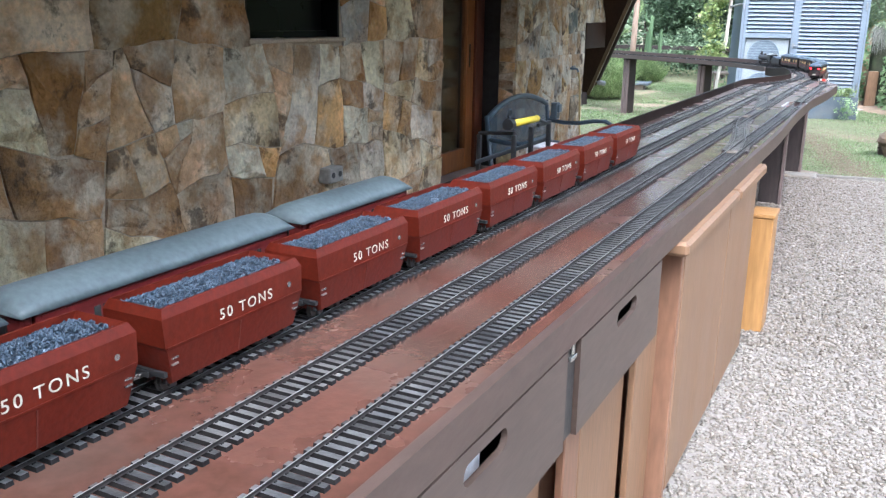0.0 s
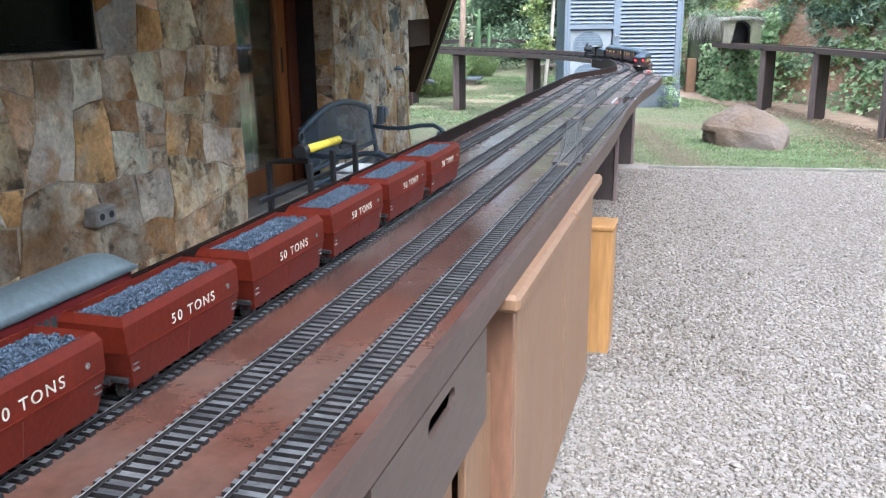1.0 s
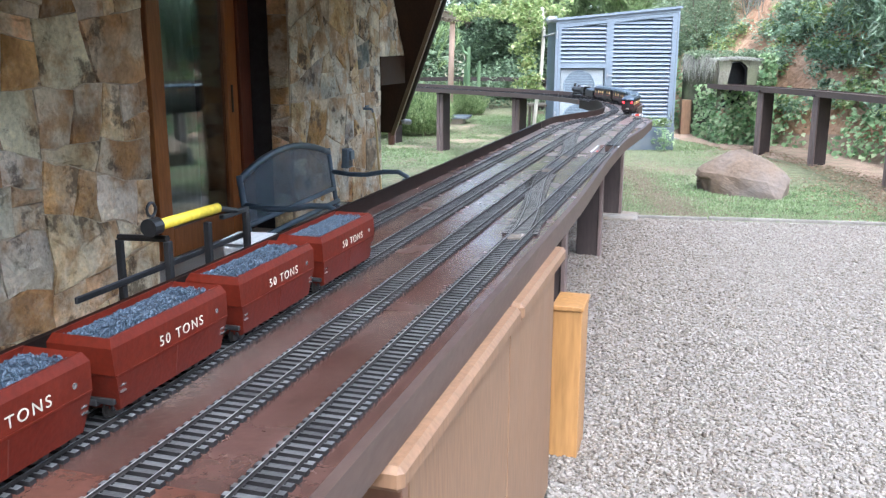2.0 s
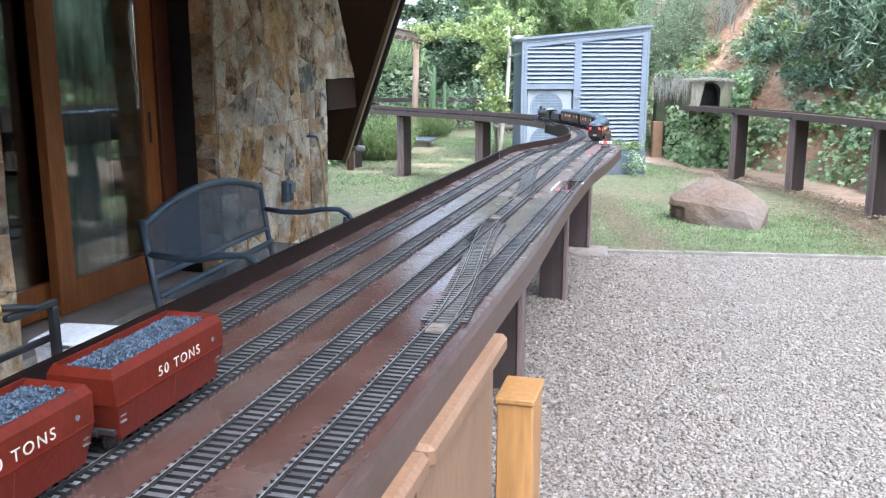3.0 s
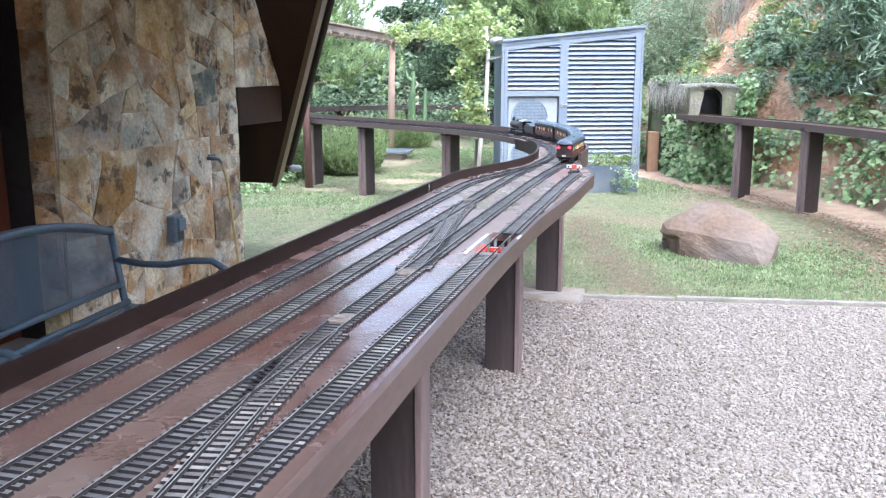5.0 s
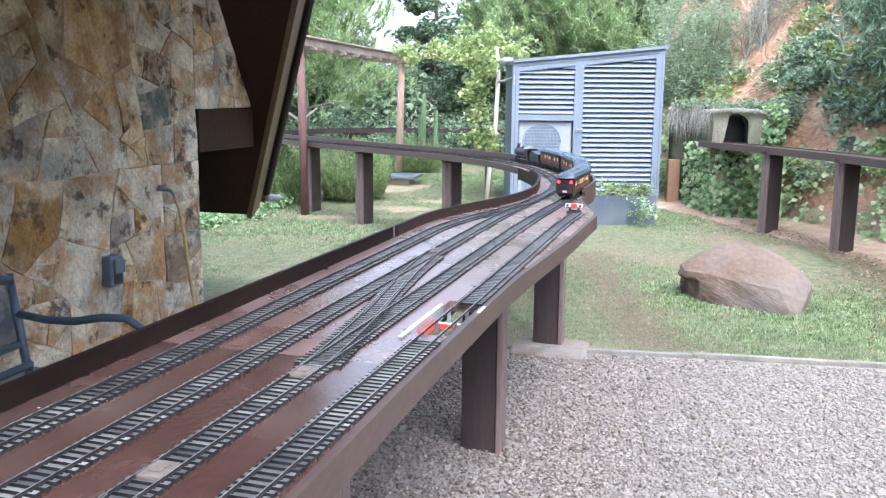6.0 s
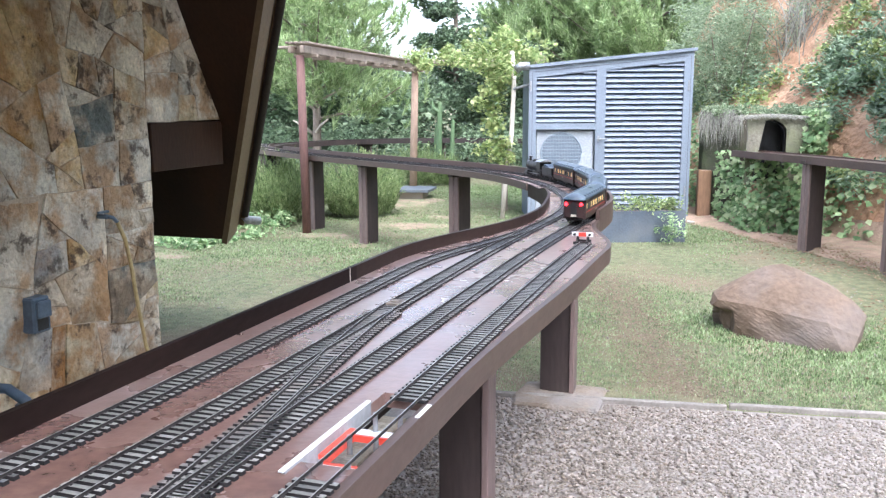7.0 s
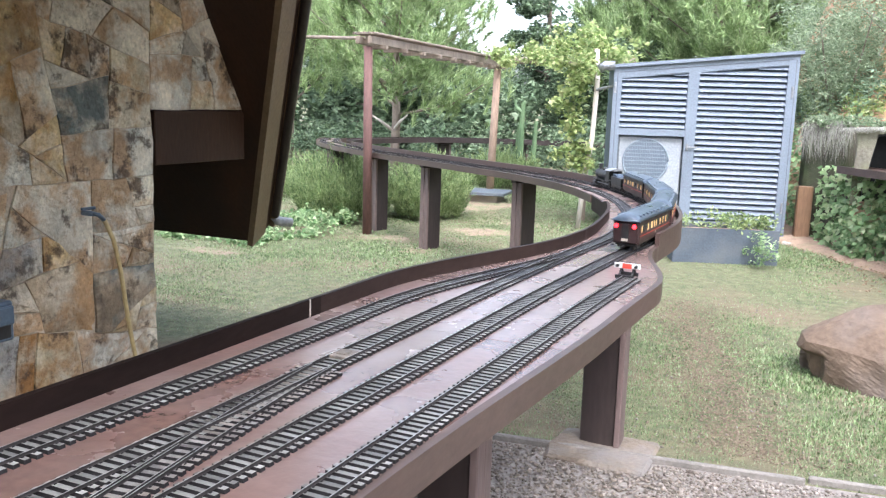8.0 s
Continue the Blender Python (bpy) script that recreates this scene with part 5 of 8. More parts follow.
# ---- glazed sliding door ----
M_GLASS = bpy.data.materials.new("window_glass")
M_GLASS.use_nodes = True
gp = M_GLASS.node_tree.nodes["Principled BSDF"]
gp.inputs["Base Color"].default_value, gp.inputs["Roughness"].default_value, gp.inputs["Transmission Weight"].default_value, gp.inputs["IOR"].default_value = (0.85, 0.9, 0.87, 1), 0.01, 1.0, 1.75
M_JAMB = surface("dark_red_jamb", (0.085, 0.022, 0.010), (0.12, 0.034, 0.014), 6.0, 0.4, 0.12, stretch=(1, 1, 0.15))
M_CURTAIN = surface("green_curtain", (0.34, 0.42, 0.36), (0.42, 0.50, 0.43), 4.0, 0.9, 0.1, stretch=(1, 1.5, 0.3))
M_ROOM = surface("dim_room_wall", (0.10, 0.09, 0.07), (0.15, 0.13, 0.10), 2.0, 0.9, 0.1)


def door_leaf(name, x, y0, y1, label):
    ob = tagged(new(name), label, "door", kind="structure")
    z0, z1 = 0.205, 2.35
    part("stile", boxes((x - 0.03, x + 0.03, y0, y0 + 0.13, z0, z1), bevel=0.004), M_DOOR, ob)
    part("stile", boxes((x - 0.03, x + 0.03, y1 - 0.13, y1, z0, z1), bevel=0.004), M_DOOR, ob)
    part("bottom_rail", boxes((x - 0.028, x + 0.028, y0 + 0.1302, y1 - 0.1302, z0, z0 + 0.17), bevel=0.004), M_DOOR, ob)
    part("top_rail", boxes((x - 0.028, x + 0.028, y0 + 0.1302, y1 - 0.1302, z1 - 0.13, z1), bevel=0.004), M_DOOR, ob)
    pane = part("pane", boxes((x - 0.004, x + 0.004, y0 + 0.131, y1 - 0.131, z0 + 0.171, z1 - 0.131)), M_GLASS, ob, "clear glass pane reflecting the garden")
    pane.visible_shadow = False
    inner = part("pane", boxes((x - 0.022, x - 0.014, y0 + 0.131, y1 - 0.131, z0 + 0.171, z1 - 0.131)), M_GLASS, ob)
    inner.visible_shadow = False
    return ob


leaf = door_leaf("door_1", -2.95, 5.91, 6.87, "orange varnished wooden sliding door with a large glass pane, closed")
part("lock_plate", boxes((-2.918, -2.912, 6.775, 6.795, 1.02, 1.20), bevel=0.001), M_BLACK, leaf)
door_leaf("door_2", -3.02, 4.95, 6.11, "orange varnished wooden sliding door leaf behind the first")
frame_ob = tagged(new("door_frame"), "dark brown timber door frame in the recess", "door frame", kind="structure")
part("jamb", boxes((-3.05, -2.90, 6.872, 7.018, 0.2, 2.45), bevel=0.004), M_JAMB, frame_ob)
part("jamb", boxes((-3.05, -2.86, 4.66, 4.78, 0.2, 2.45), bevel=0.004), M_JAMB, frame_ob)
part("side_panel", boxes((-3.06, -2.762, 7.021, 7.2, 0.17, 2.9), bevel=0.002), M_BLACK, frame_ob)
part("head", boxes((-3.05, -2.80, 4.62, 7.20, 2.451, 2.9), bevel=0.004), M_TIMBER, frame_ob)
part("side_light", boxes((-3.03, -3.02, 4.785, 4.945, 0.2, 2.44)), M_BLACK, frame_ob)
room = tagged(new("interior_wall"), "dim plain room behind the glass door", "wall", kind="structure")
part("back", boxes((-5.6, -5.5, 3.2, 8.6, 0.17, 2.9)), M_ROOM, room)
part("side", boxes((-5.5, -2.761, 8.5, 8.6, 0.17, 2.9), (-5.5, -3.1, 3.2, 3.3, 0.17, 2.9)), M_ROOM, room)
part("room_floor", boxes((-5.5, -3.61, 3.3, 8.5, 0.1, 0.17)), M_ROOM, room)
part("room_ceiling", boxes((-5.5, -2.9, 3.3, 8.5, 2.9, 2.98)), M_ROOM, room)
cv, cf = [], []
for k in range(75):
    y = 6.30 + k * 0.0075
    cv += [(-3.25 + 0.008 * math.sin(k * 0.6), y, 0.22), (-3.25 + 0.008 * math.sin(k * 0.6 + 0.2), y, 2.3)]
    if k:
        cf.append((2 * k - 2, 2 * k, 2 * k + 1, 2 * k - 1))
cur = sheet("curtain", cv, cf, M_CURTAIN, smooth=True)
sol = cur.modifiers.new("thickness", "SOLIDIFY")
sol.thickness = 0.004
tagged(cur, "dull green curtain hanging behind the glass door", "curtain")

# ---- window opening in the stone wall ----
win = tagged(new("window_1"), "dark window set deep in the stone wall", "window", kind="structure")
part("window_sill", boxes((-2.46, -2.035, 3.02, 3.67, 1.302, 1.318), bevel=0.003), M_MORTAR, win)
part("window_frame", boxes((-2.16, -2.064, 3.032, 3.045, 1.319, 2.3), (-2.16, -2.064, 3.645, 3.658, 1.319, 2.3), (-2.16, -2.12, 3.045, 3.645, 1.319, 1.345)), M_VOID, win)
part("pane", boxes((-2.145, -2.137, 3.061, 3.629, 1.346, 2.3)), M_VOID, win)

# ---- things on the porch and on the walls ----
M_MESH_BLUE = surface("woven_blue_grey_mesh", (0.05, 0.07, 0.09), (0.08, 0.105, 0.13), 30.0, 0.6, 0.3, fine=260)
M_YELLOW = surface("yellow_foam", (0.75, 0.55, 0.03), (0.85, 0.65, 0.06), 20.0, 0.5, 0.1)
M_CAST = surface("grey_cast_socket", (0.22, 0.21, 0.19), (0.30, 0.28, 0.25), 20.0, 0.5, 0.2)
M_SLATE = surface("slate_blue_plastic", (0.07, 0.10, 0.13), (0.10, 0.135, 0.17), 20.0, 0.45, 0.1)
M_HOSE = surface("ochre_hose", (0.40, 0.30, 0.13), (0.50, 0.39, 0.18), 20.0, 0.5, 0.1)

mesh_p = M_MESH_BLUE.node_tree.nodes["Principled BSDF"]
mesh_p.inputs["Alpha"].default_value = 0.52
bench = thing("garden_bench", (-2.21, 6.31, 0.012), 3.6, label="blue-grey metal garden bench with arched mesh back, on the paving", category="bench")
W = 0.665
tilt = lambda z: -0.02 - 0.14 * max(0.0, z - 0.40)
arc = [(k / 12 * 2 - 1) * W for k in range(13)]
top = lambda y: 0.745 + 0.10 * (1 - (y / W) ** 2)
for s in (-1, 1):
    part("back_post", tube(bmesh.new(), [(0.03, s * W, 0.0), (0.02, s * W, 0.2), (tilt(0.45), s * W, 0.45), (tilt(0.77), s * W, 0.77)], 0.017, 8), M_BENCH, bench, smooth=True)
    part("front_leg", tube(bmesh.new(), [(0.49, s * W, 0.0), (0.46, s * W, 0.25), (0.455, s * W, 0.42), (0.46, s * W, 0.585)], 0.016, 8), M_BENCH, bench, smooth=True)
    part("arm_rest", tube(bmesh.new(), [(tilt(0.6), s * W, 0.615), (0.08, s * W, 0.60), (0.20, s * W, 0.602), (0.32, s * W, 0.625), (0.42, s * W, 0.628), (0.48, s * W, 0.595), (0.505, s * W, 0.55)], 0.016, 8), M_BENCH, bench, smooth=True)
part("top_rail", tube(bmesh.new(), [(tilt(top(y)), y, top(y)) for y in arc], 0.020, 8), M_BENCH, bench, smooth=True)
part("lower_rail", tube(bmesh.new(), [(tilt(0.52), -W, 0.50), (tilt(0.52), W, 0.50)], 0.016, 8), M_BENCH, bench, smooth=True)
bv, bf = [], []
for k, y in enumerate(arc):
    for z in (0.51, (0.51 + top(y)) / 2, top(y) - 0.01):
        bv += [(tilt(z) + 0.003, y, z), (tilt(z) - 0.003, y, z)]
for k in range(12):
    for j in range(2):
        a = 6 * k + 2 * j
        bf += [(a, a + 6, a + 8, a + 2), (a + 1, a + 3, a + 9, a + 7)]
sheet("back_mesh", bv, bf, M_MESH_BLUE, bench, "woven mesh panel")
part("seat", boxes((0.0, 0.46, -W + 0.018, W - 0.018, 0.405, 0.418), bevel=0.003), M_MESH_BLUE, bench, "woven mesh seat")
part("seat_rail", tube(bmesh.new(), [(0.47, -W, 0.42), (0.47, W, 0.42)], 0.018, 8), M_BENCH, bench, smooth=True)
part("seat_rail", tube(bmesh.new(), [(-0.005, -W, 0.42), (-0.005, W, 0.42)], 0.016, 8), M_BENCH, bench, smooth=True)

stand = thing("tool_stand", (-1.05, 0.0, 0.0), 0, label="black square-tube stand with a yellow padded bar and hook", category="stand")
for x, y, z in ((-0.15, 3.275, 1.0), (0.0, 3.245, 1.012), (0.0, 3.41, 1.025), (0.0, 3.595, 1.018)):
    part("upright", boxes((x - 0.008, x + 0.008, y - 0.008, y + 0.008, 0.0, z), bevel=0.002), M_BLACK, stand)
part("top_bar", tube(bmesh.new(), [(-0.15, 3.275, 1.006), (0.0, 3.245, 1.018)], 0.008, 6), M_BLACK, stand)
part("top_bar", boxes((-0.007, 0.007, 3.475, 3.603, 1.0185, 1.031), bevel=0.002), M_BLACK, stand)
part("lower_bar", boxes((-0.016, -0.0085, 2.95, 3.60, 0.948, 0.962), bevel=0.002), M_BLACK, stand)
part("shelf", boxes((-0.16, -0.0085, 3.42, 3.84, 0.79, 0.803), bevel=0.002), M_BLACK, stand)
part("upright", boxes((-0.16, -0.144, 3.82, 3.836, 0.0, 0.789), bevel=0.002), M_BLACK, stand)
part("foot_bar", boxes((-0.25, 0.08, 3.235, 3.255, 0.0, 0.02), bevel=0.002), M_BLACK, stand)
part("foot_bar", boxes((-0.25, 0.08, 3.586, 3.604, 0.0, 0.02), bevel=0.002), M_BLACK, stand)
part("padded_bar", rod(bmesh.new(), (0.004, 3.205, 1.056), (0.004, 3.452, 1.052), 0.0125, sides=14), M_YELLOW, stand, "yellow padded bar", smooth=True)
part("clamp", rod(bmesh.new(), (0.004, 3.172, 1.056), (0.004, 3.204, 1.056), 0.020, sides=14), M_BLACK, stand)
part("bar_end", rod(bmesh.new(), (0.004, 3.453, 1.051), (0.004, 3.54, 1.030), 0.007, sides=8), M_BLACK, stand)
part("hook_ring", tube(bmesh.new(), [(0.004, 3.187 + 0.015 * math.sin(a * math.tau / 14), 1.094 - 0.015 * math.cos(a * math.tau / 14)) for a in range(15)], 0.0035, 6), M_BLACK, stand)

tub = thing("plastic_tub", (-1.125, 3.745, 0.8032), 6, label="white plastic tub standing on the tool stand", category="tub")
bm = boxes((-0.06, 0.06, -0.06, 0.06, 0.003, 0.10), bevel=0.008)
for v in bm.verts:
    if v.co.z < 0.05:
        v.co.x *= 0.9
        v.co.y *= 0.9
part("tub_body", bm, M_WHITE, tub)
part("lid", boxes((-0.066, 0.066, -0.066, 0.066, 0.1003, 0.112), bevel=0.004), M_WHITE, tub)
part("tub_foot", boxes((-0.045, 0.045, -0.045, 0.045, 0.0, 0.0028)), M_WHITE, tub)

sock = thing("wall_socket", (-2.015, 3.52, 0.735), 0, label="weathered grey double wall socket on the stone wall", category="socket")
part("box", boxes((-0.04, 0.022, -0.055, 0.055, -0.034, 0.034), bevel=0.006), M_CAST, sock)
for s in (-0.026, 0.026):
    part("outlet", rod(bmesh.new(), (0.0215, s, 0.002), (0.0235, s, 0.002), 0.013, sides=14), M_BLACK, sock)
sock2 = thing("wall_socket", (-2.575, 7.89, 0.60), 0, label="slate blue weatherproof socket box on the stone pier", category="socket")
part("box", boxes((-0.04, 0.032, -0.048, 0.048, -0.075, 0.075), bevel=0.008), M_SLATE, sock2)
part("cover", boxes((0.0325, 0.052, -0.036, 0.036, -0.01, 0.06), bevel=0.005), M_SLATE, sock2)
part("opening", boxes((0.0325, 0.034, -0.03, 0.03, -0.062, -0.012)), M_BLACK, sock2)
tap = thing("garden_tap", (-2.60, 8.33, 0.955), 0, label="blue garden tap on the stone pier", category="tap")
bm = rod(bmesh.new(), (-0.03, 0, 0), (0.05, 0, 0), 0.011, sides=10)
tube(bm, [(0.04, 0, 0), (0.06, 0.02, -0.005), (0.06, 0.05, -0.03)], 0.009, 8)
part("spout", bm, M_SLATE, tap, smooth=True)
part("handle", boxes((0.02, 0.034, -0.035, 0.035, 0.014, 0.026), bevel=0.003), M_SLATE, tap)
hose = tagged(new("garden_hose"), "ochre garden hose hanging down from the tap", "hose")
part("hose_line", tube(bmesh.new(), [(-2.54, 8.38, 0.925), (-2.535, 8.42, 0.84), (-2.54, 8.46, 0.70), (-2.54, 8.49, 0.5), (-2.54, 8.53, 0.3), (-2.53, 8.58, 0.12), (-2.50, 8.62, 0.03), (-2.40, 8.66, 0.028)], 0.0095, 8), M_HOSE, hose, smooth=True)

# ---- cupboards and drawers under the deck ----
def slot_plate(name, x0, x1, y0, y1, z0, z1, slot, mat, parent):
    """A drawer front with a long rounded hand slot cut through it."""
    cy, cz, hw, hh = slot
    bm = bmesh.new()
    for s, far in ((1, z1), (-1, z0)):
        arc = [(cy + math.copysign(hw - hh, math.cos(a)) + hh * math.cos(a), cz + s * hh * math.sin(a)) for a in (math.pi - math.pi * k / 12 for k in range(13))]
        prism(bm, [(y0, cz)] + arc + [(y1, cz), (y1, far), (y0, far)], "x", x0, x1)
    bmesh.ops.remove_doubles(bm, verts=bm.verts[:], dist=1e-5)
    bmesh.ops.triangulate(bm, faces=[f for f in bm.faces if len(f.verts) > 4])
    return part(name, bm, mat, parent)


for y0, y1 in ((1.12, 1.80), (1.875, 2.51)):
    d = tagged(new("drawer_unit"), "brown drawer with a cut hand slot, fitted under the deck", "drawer", "drawers under the deck")
    slot_plate("drawer_front", -0.344, -0.333, y0, y1, 0.635, 0.834, (y0 + 0.325, 0.793, 0.078, 0.019), M_DRAWER, d)
    # The box is coloured black so that the slot shows deep shade.
    part("drawer_box", boxes((-0.80, -0.79, y0 + 0.02, y1 - 0.02, 0.65, 0.84), (-0.79, -0.353, y0 + 0.02, y0 + 0.034, 0.65, 0.84), (-0.79, -0.353, y1 - 0.034, y1 - 0.02, 0.65, 0.84), (-0.79, -0.353, y0 + 0.034, y1 - 0.034, 0.65, 0.662)), M_BLACK, d, "drawer box painted black for the shade inside")
paper = part("paper_sheet", boxes((-0.372, -0.369, 1.35, 1.50, 0.6622, 0.800)), M_WHITE)
tagged(paper, "white sheet of paper standing inside the drawer", "paper")
catch = thing("drawer_catch", (-0.345, 1.838, 0.75), 0, label="black strip standing for the dark gap between the drawers, with a bright metal catch", category="catch")
# Black block fills in for the shaded gap between the two drawers.
part("strip", boxes((-0.06, 0.004, -0.03, 0.03, -0.11, 0.13), bevel=0.002), M_BLACK, catch)
part("latch", boxes((0.0045, 0.012, -0.016, 0.016, 0.055, 0.064), (0.0045, 0.010, -0.006, 0.006, 0.066, 0.095), bevel=0.001), M_CHROME, catch, "bright metal latch")
under = tagged(new("low_cupboard"), "plain orange-brown wooden cupboard under the drawers", "cupboard")
part("carcass", boxes((-0.90, -0.50, 1.0, 2.62, 0.02, 0.60)), M_CAB_SIDE, under)
for y0, y1, x, mt in ((1.02, 1.40, -0.47, M_CAB), (1.46, 1.62, -0.40, M_CAB_SIDE), (1.64, 1.98, -0.44, M_CAB), (2.02, 2.12, -0.40, M_CAB_SIDE), (2.16, 2.52, -0.41, M_CAB), (2.54, 2.765, -0.385, M_CAB)):
    part("board", boxes((x - 0.02, x, y0, y1, 0.0, 0.625), bevel=0.003), mt, under)
cup = tagged(new("cupboard"), "pale beech laminate cupboard with two doors under the deck", "cupboard")
part("carcass", boxes((-0.90, -0.348, 2.80, 4.19, 0.04, 0.80)), M_CAB_SIDE, cup)
part("side_panel", boxes((-0.90, -0.334, 2.77, 2.7995, 0.0, 0.815), bevel=0.002), M_CAB_SIDE, cup, "brown side panel")
for y0, y1 in ((2.801, 3.546), (3.556, 4.195)):
    part("door", boxes((-0.3475, -0.332, y0, y1, 0.035, 0.796), bevel=0.002), M_CAB, cup)
bm = boxes((-0.40, -0.304, 2.69, 3.545, 0.798, 0.840), bevel=0.010, )
part("moulding", bm, M_CAB, cup)
part("moulding", boxes((-0.40, -0.301, 3.555, 4.21, 0.798, 0.842), bevel=0.010), M_CAB, cup)
# A thin black strip puts the shade into the gap between the doors.
part("door_gap_shade", boxes((-0.3478, -0.3468, 3.5465, 3.5555, 0.036, 0.795)), M_VOID, cup, "near-black strip painted as the shade between the doors")
part("plinth", boxes((-0.88, -0.40, 2.81, 4.18, 0.0, 0.0395)), M_BLACK, cup)
pine = thing("pine_box", (-0.330, 4.58, 0.0), 0, label="upright varnished pine box standing on the gravel", category="box")
part("front", boxes((-0.05, 0.05, -0.09, -0.072, 0.0, 0.55), bevel=0.003), M_PINE, pine)
part("side", boxes((0.0325, 0.0502, -0.0718, 0.085, 0.0, 0.55), bevel=0.003), M_PINE, pine)
part("side", boxes((-0.05, -0.0325, -0.0718, 0.085, 0.0, 0.55), bevel=0.003), M_PINE, pine)
part("top", boxes((-0.055, 0.056, -0.096, 0.09, 0.5505, 0.568), bevel=0.003), M_PINE, pine)
part("back_board", boxes((-0.0322, 0.0322, 0.068, 0.085, 0.0, 0.55)), M_PINE, pine)

# ---- garden ----
def quick(name, verts, faces, mat, parent=None, label="", smooth=False):
    """Links arrays of vertices (n, 3) and faces (m, k) as one mesh object."""
    verts, faces = np.asarray(verts, np.float32).reshape(-1, 3), np.asarray(faces, np.int32)
    k = faces.shape[1]
    me = bpy.data.meshes.new(name)
    me.vertices.add(len(verts))
    me.vertices.foreach_set("co", verts.ravel())
    me.loops.add(faces.size)
    me.loops.foreach_set("vertex_index", faces.ravel())
    me.polygons.add(len(faces))
    me.polygons.foreach_set("loop_start", np.arange(0, faces.size, k, dtype=np.int32))
    me.update(calc_edges=True)
    if smooth:
        me.polygons.foreach_set("use_smooth", np.ones(len(faces), bool))
    return finish(new(name, me), mat, parent, label)


def turns(rng, n):
    """n random rotations."""
    q = rng.normal(size=(n, 4))
    q /= np.linalg.norm(q, axis=1, keepdims=True)
    w, x, y, z = q.T
    return np.stack([1 - 2 * (y * y + z * z), 2 * (x * y - z * w), 2 * (x * z + y * w), 2 * (x * y + z * w), 1 - 2 * (x * x + z * z), 2 * (y * z - x * w), 2 * (x * z - y * w), 2 * (y * z + x * w), 1 - 2 * (x * x + y * y)], 1).reshape(n, 3, 3)


CHIP = np.array([(1, 0, 0), (-1, 0, 0), (0, 1, 0), (0, -1, 0), (0, 0, 1), (0, 0, -1)], float)
CHIP_F = np.array([(0, 2, 4), (2, 1, 4), (1, 3, 4), (3, 0, 4), (2, 0, 5), (1, 2, 5), (3, 1, 5), (0, 3, 5)])


def pebbles(rng, n, xr, yr, keep, z):
    p = np.stack([rng.uniform(*xr, n), rng.uniform(*yr, n)], 1)
    p = p[keep(p[:, 0], p[:, 1])]
    n = len(p)
    size = rng.gamma(5, 0.00095, (n, 1, 1)) + 0.0034
    shape = CHIP[None] * (0.75 + 0.5 * rng.random((n, 6, 1))) * (0.65 + 0.7 * rng.random((n, 1, 3)))
    v = np.einsum("nij,nkj->nki", turns(rng, n), shape) * size
    v[:, :, 2] *= 0.55
    v += np.concatenate([p, np.full((n, 1), z) + 0.3 * size[:, 0]], 1)[:, None]
    return v.reshape(-1, 3), (CHIP_F[None] + 6 * np.arange(n)[:, None, None]).reshape(-1, 3)


rg = np.random.default_rng(7)
sets = [pebbles(rg, 86000, (-0.34, 1.9), (2.6, 9.5), lambda x, y: y < KERB_Y0 - 0.03 + KERB_SLOPE * (x + 0.3), 0.0), pebbles(rg, 26000, (1.9, 5.5), (3.2, 9.9), lambda x, y: y < KERB_Y0 - 0.03 + KERB_SLOPE * (x + 0.3), 0.0)]
n0 = np.cumsum([0] + [len(v) for v, _ in sets])
gravel = quick("gravel", np.concatenate([v for v, _ in sets]), np.concatenate([f + o for (_, f), o in zip(sets, n0)]), M_PEBBLE)
tagged(gravel, "loose pale crushed gravel on the yard", "gravel", kind="stuff")
# Darker stones under the deck paint in its shade along with the dirt.
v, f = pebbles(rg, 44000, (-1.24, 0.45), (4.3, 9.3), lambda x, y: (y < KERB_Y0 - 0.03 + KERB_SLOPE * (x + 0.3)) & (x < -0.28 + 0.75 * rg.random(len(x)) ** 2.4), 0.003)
tagged(quick("soiled_gravel", v, f, M_PEBBLE_SHADED_DIRTY), "soiled brown gravel under the railway deck, darkened for the deck's shade", "gravel", kind="stuff")

for x0, x1, dy in ((-1.3, 0.165, 0.0), (0.175, 1.9, 0.03), (1.905, 3.6, 0.02), (3.605, 5.6, 0.0)):
    bm = bmesh.new()
    ya, yb = kerb_line(x0) + dy, kerb_line(x1) + dy
    vs = [bm.verts.new((x, y, z)) for z in (-0.03, 0.028) for x, y in ((x0, ya - 0.014), (x1, yb - 0.014), (x1, yb + 0.014), (x0, ya + 0.014))]
    for q in ((3, 2, 1, 0), (4, 5, 6, 7), (0, 1, 5, 4), (1, 2, 6, 5), (2, 3, 7, 6), (3, 0, 4, 7)):
        bm.faces.new([vs[i] for i in q])
    bmesh.ops.bevel(bm, geom=list(bm.edges), offset=0.006, segments=1, affect="EDGES")
    tagged(part("kerb", bm, M_EDGING), "low grey edging strip between gravel and lawn", "kerb", kind="structure")


def patch(x, y):
    return noise.noise((x * 0.55, y * 0.55, 3.0)) + 0.5 * noise.noise((x * 1.7, y * 1.7, 8.0))


WORN = [(-0.78, 12.0), (-0.43, 10.8), (-0.25, 10.2), (-0.06, 9.55)]
BARE = [(-4.05, 16.3, 0.5, 0.75), (-3.25, 14.2, 0.5, 0.3), (-3.95, 13.35, 0.4, 0.2), (-3.1, 14.95, 0.35, 0.25), (-3.35, 12.9, 0.3, 0.2), (-4.95, 11.9, 0.5, 0.16)]
SOIL = [(0.1, 15.3), (0.217, 14.76), (0.78, 13.77), (1.26, 12.2), (1.53, 10.9), (1.75, 9.4)]


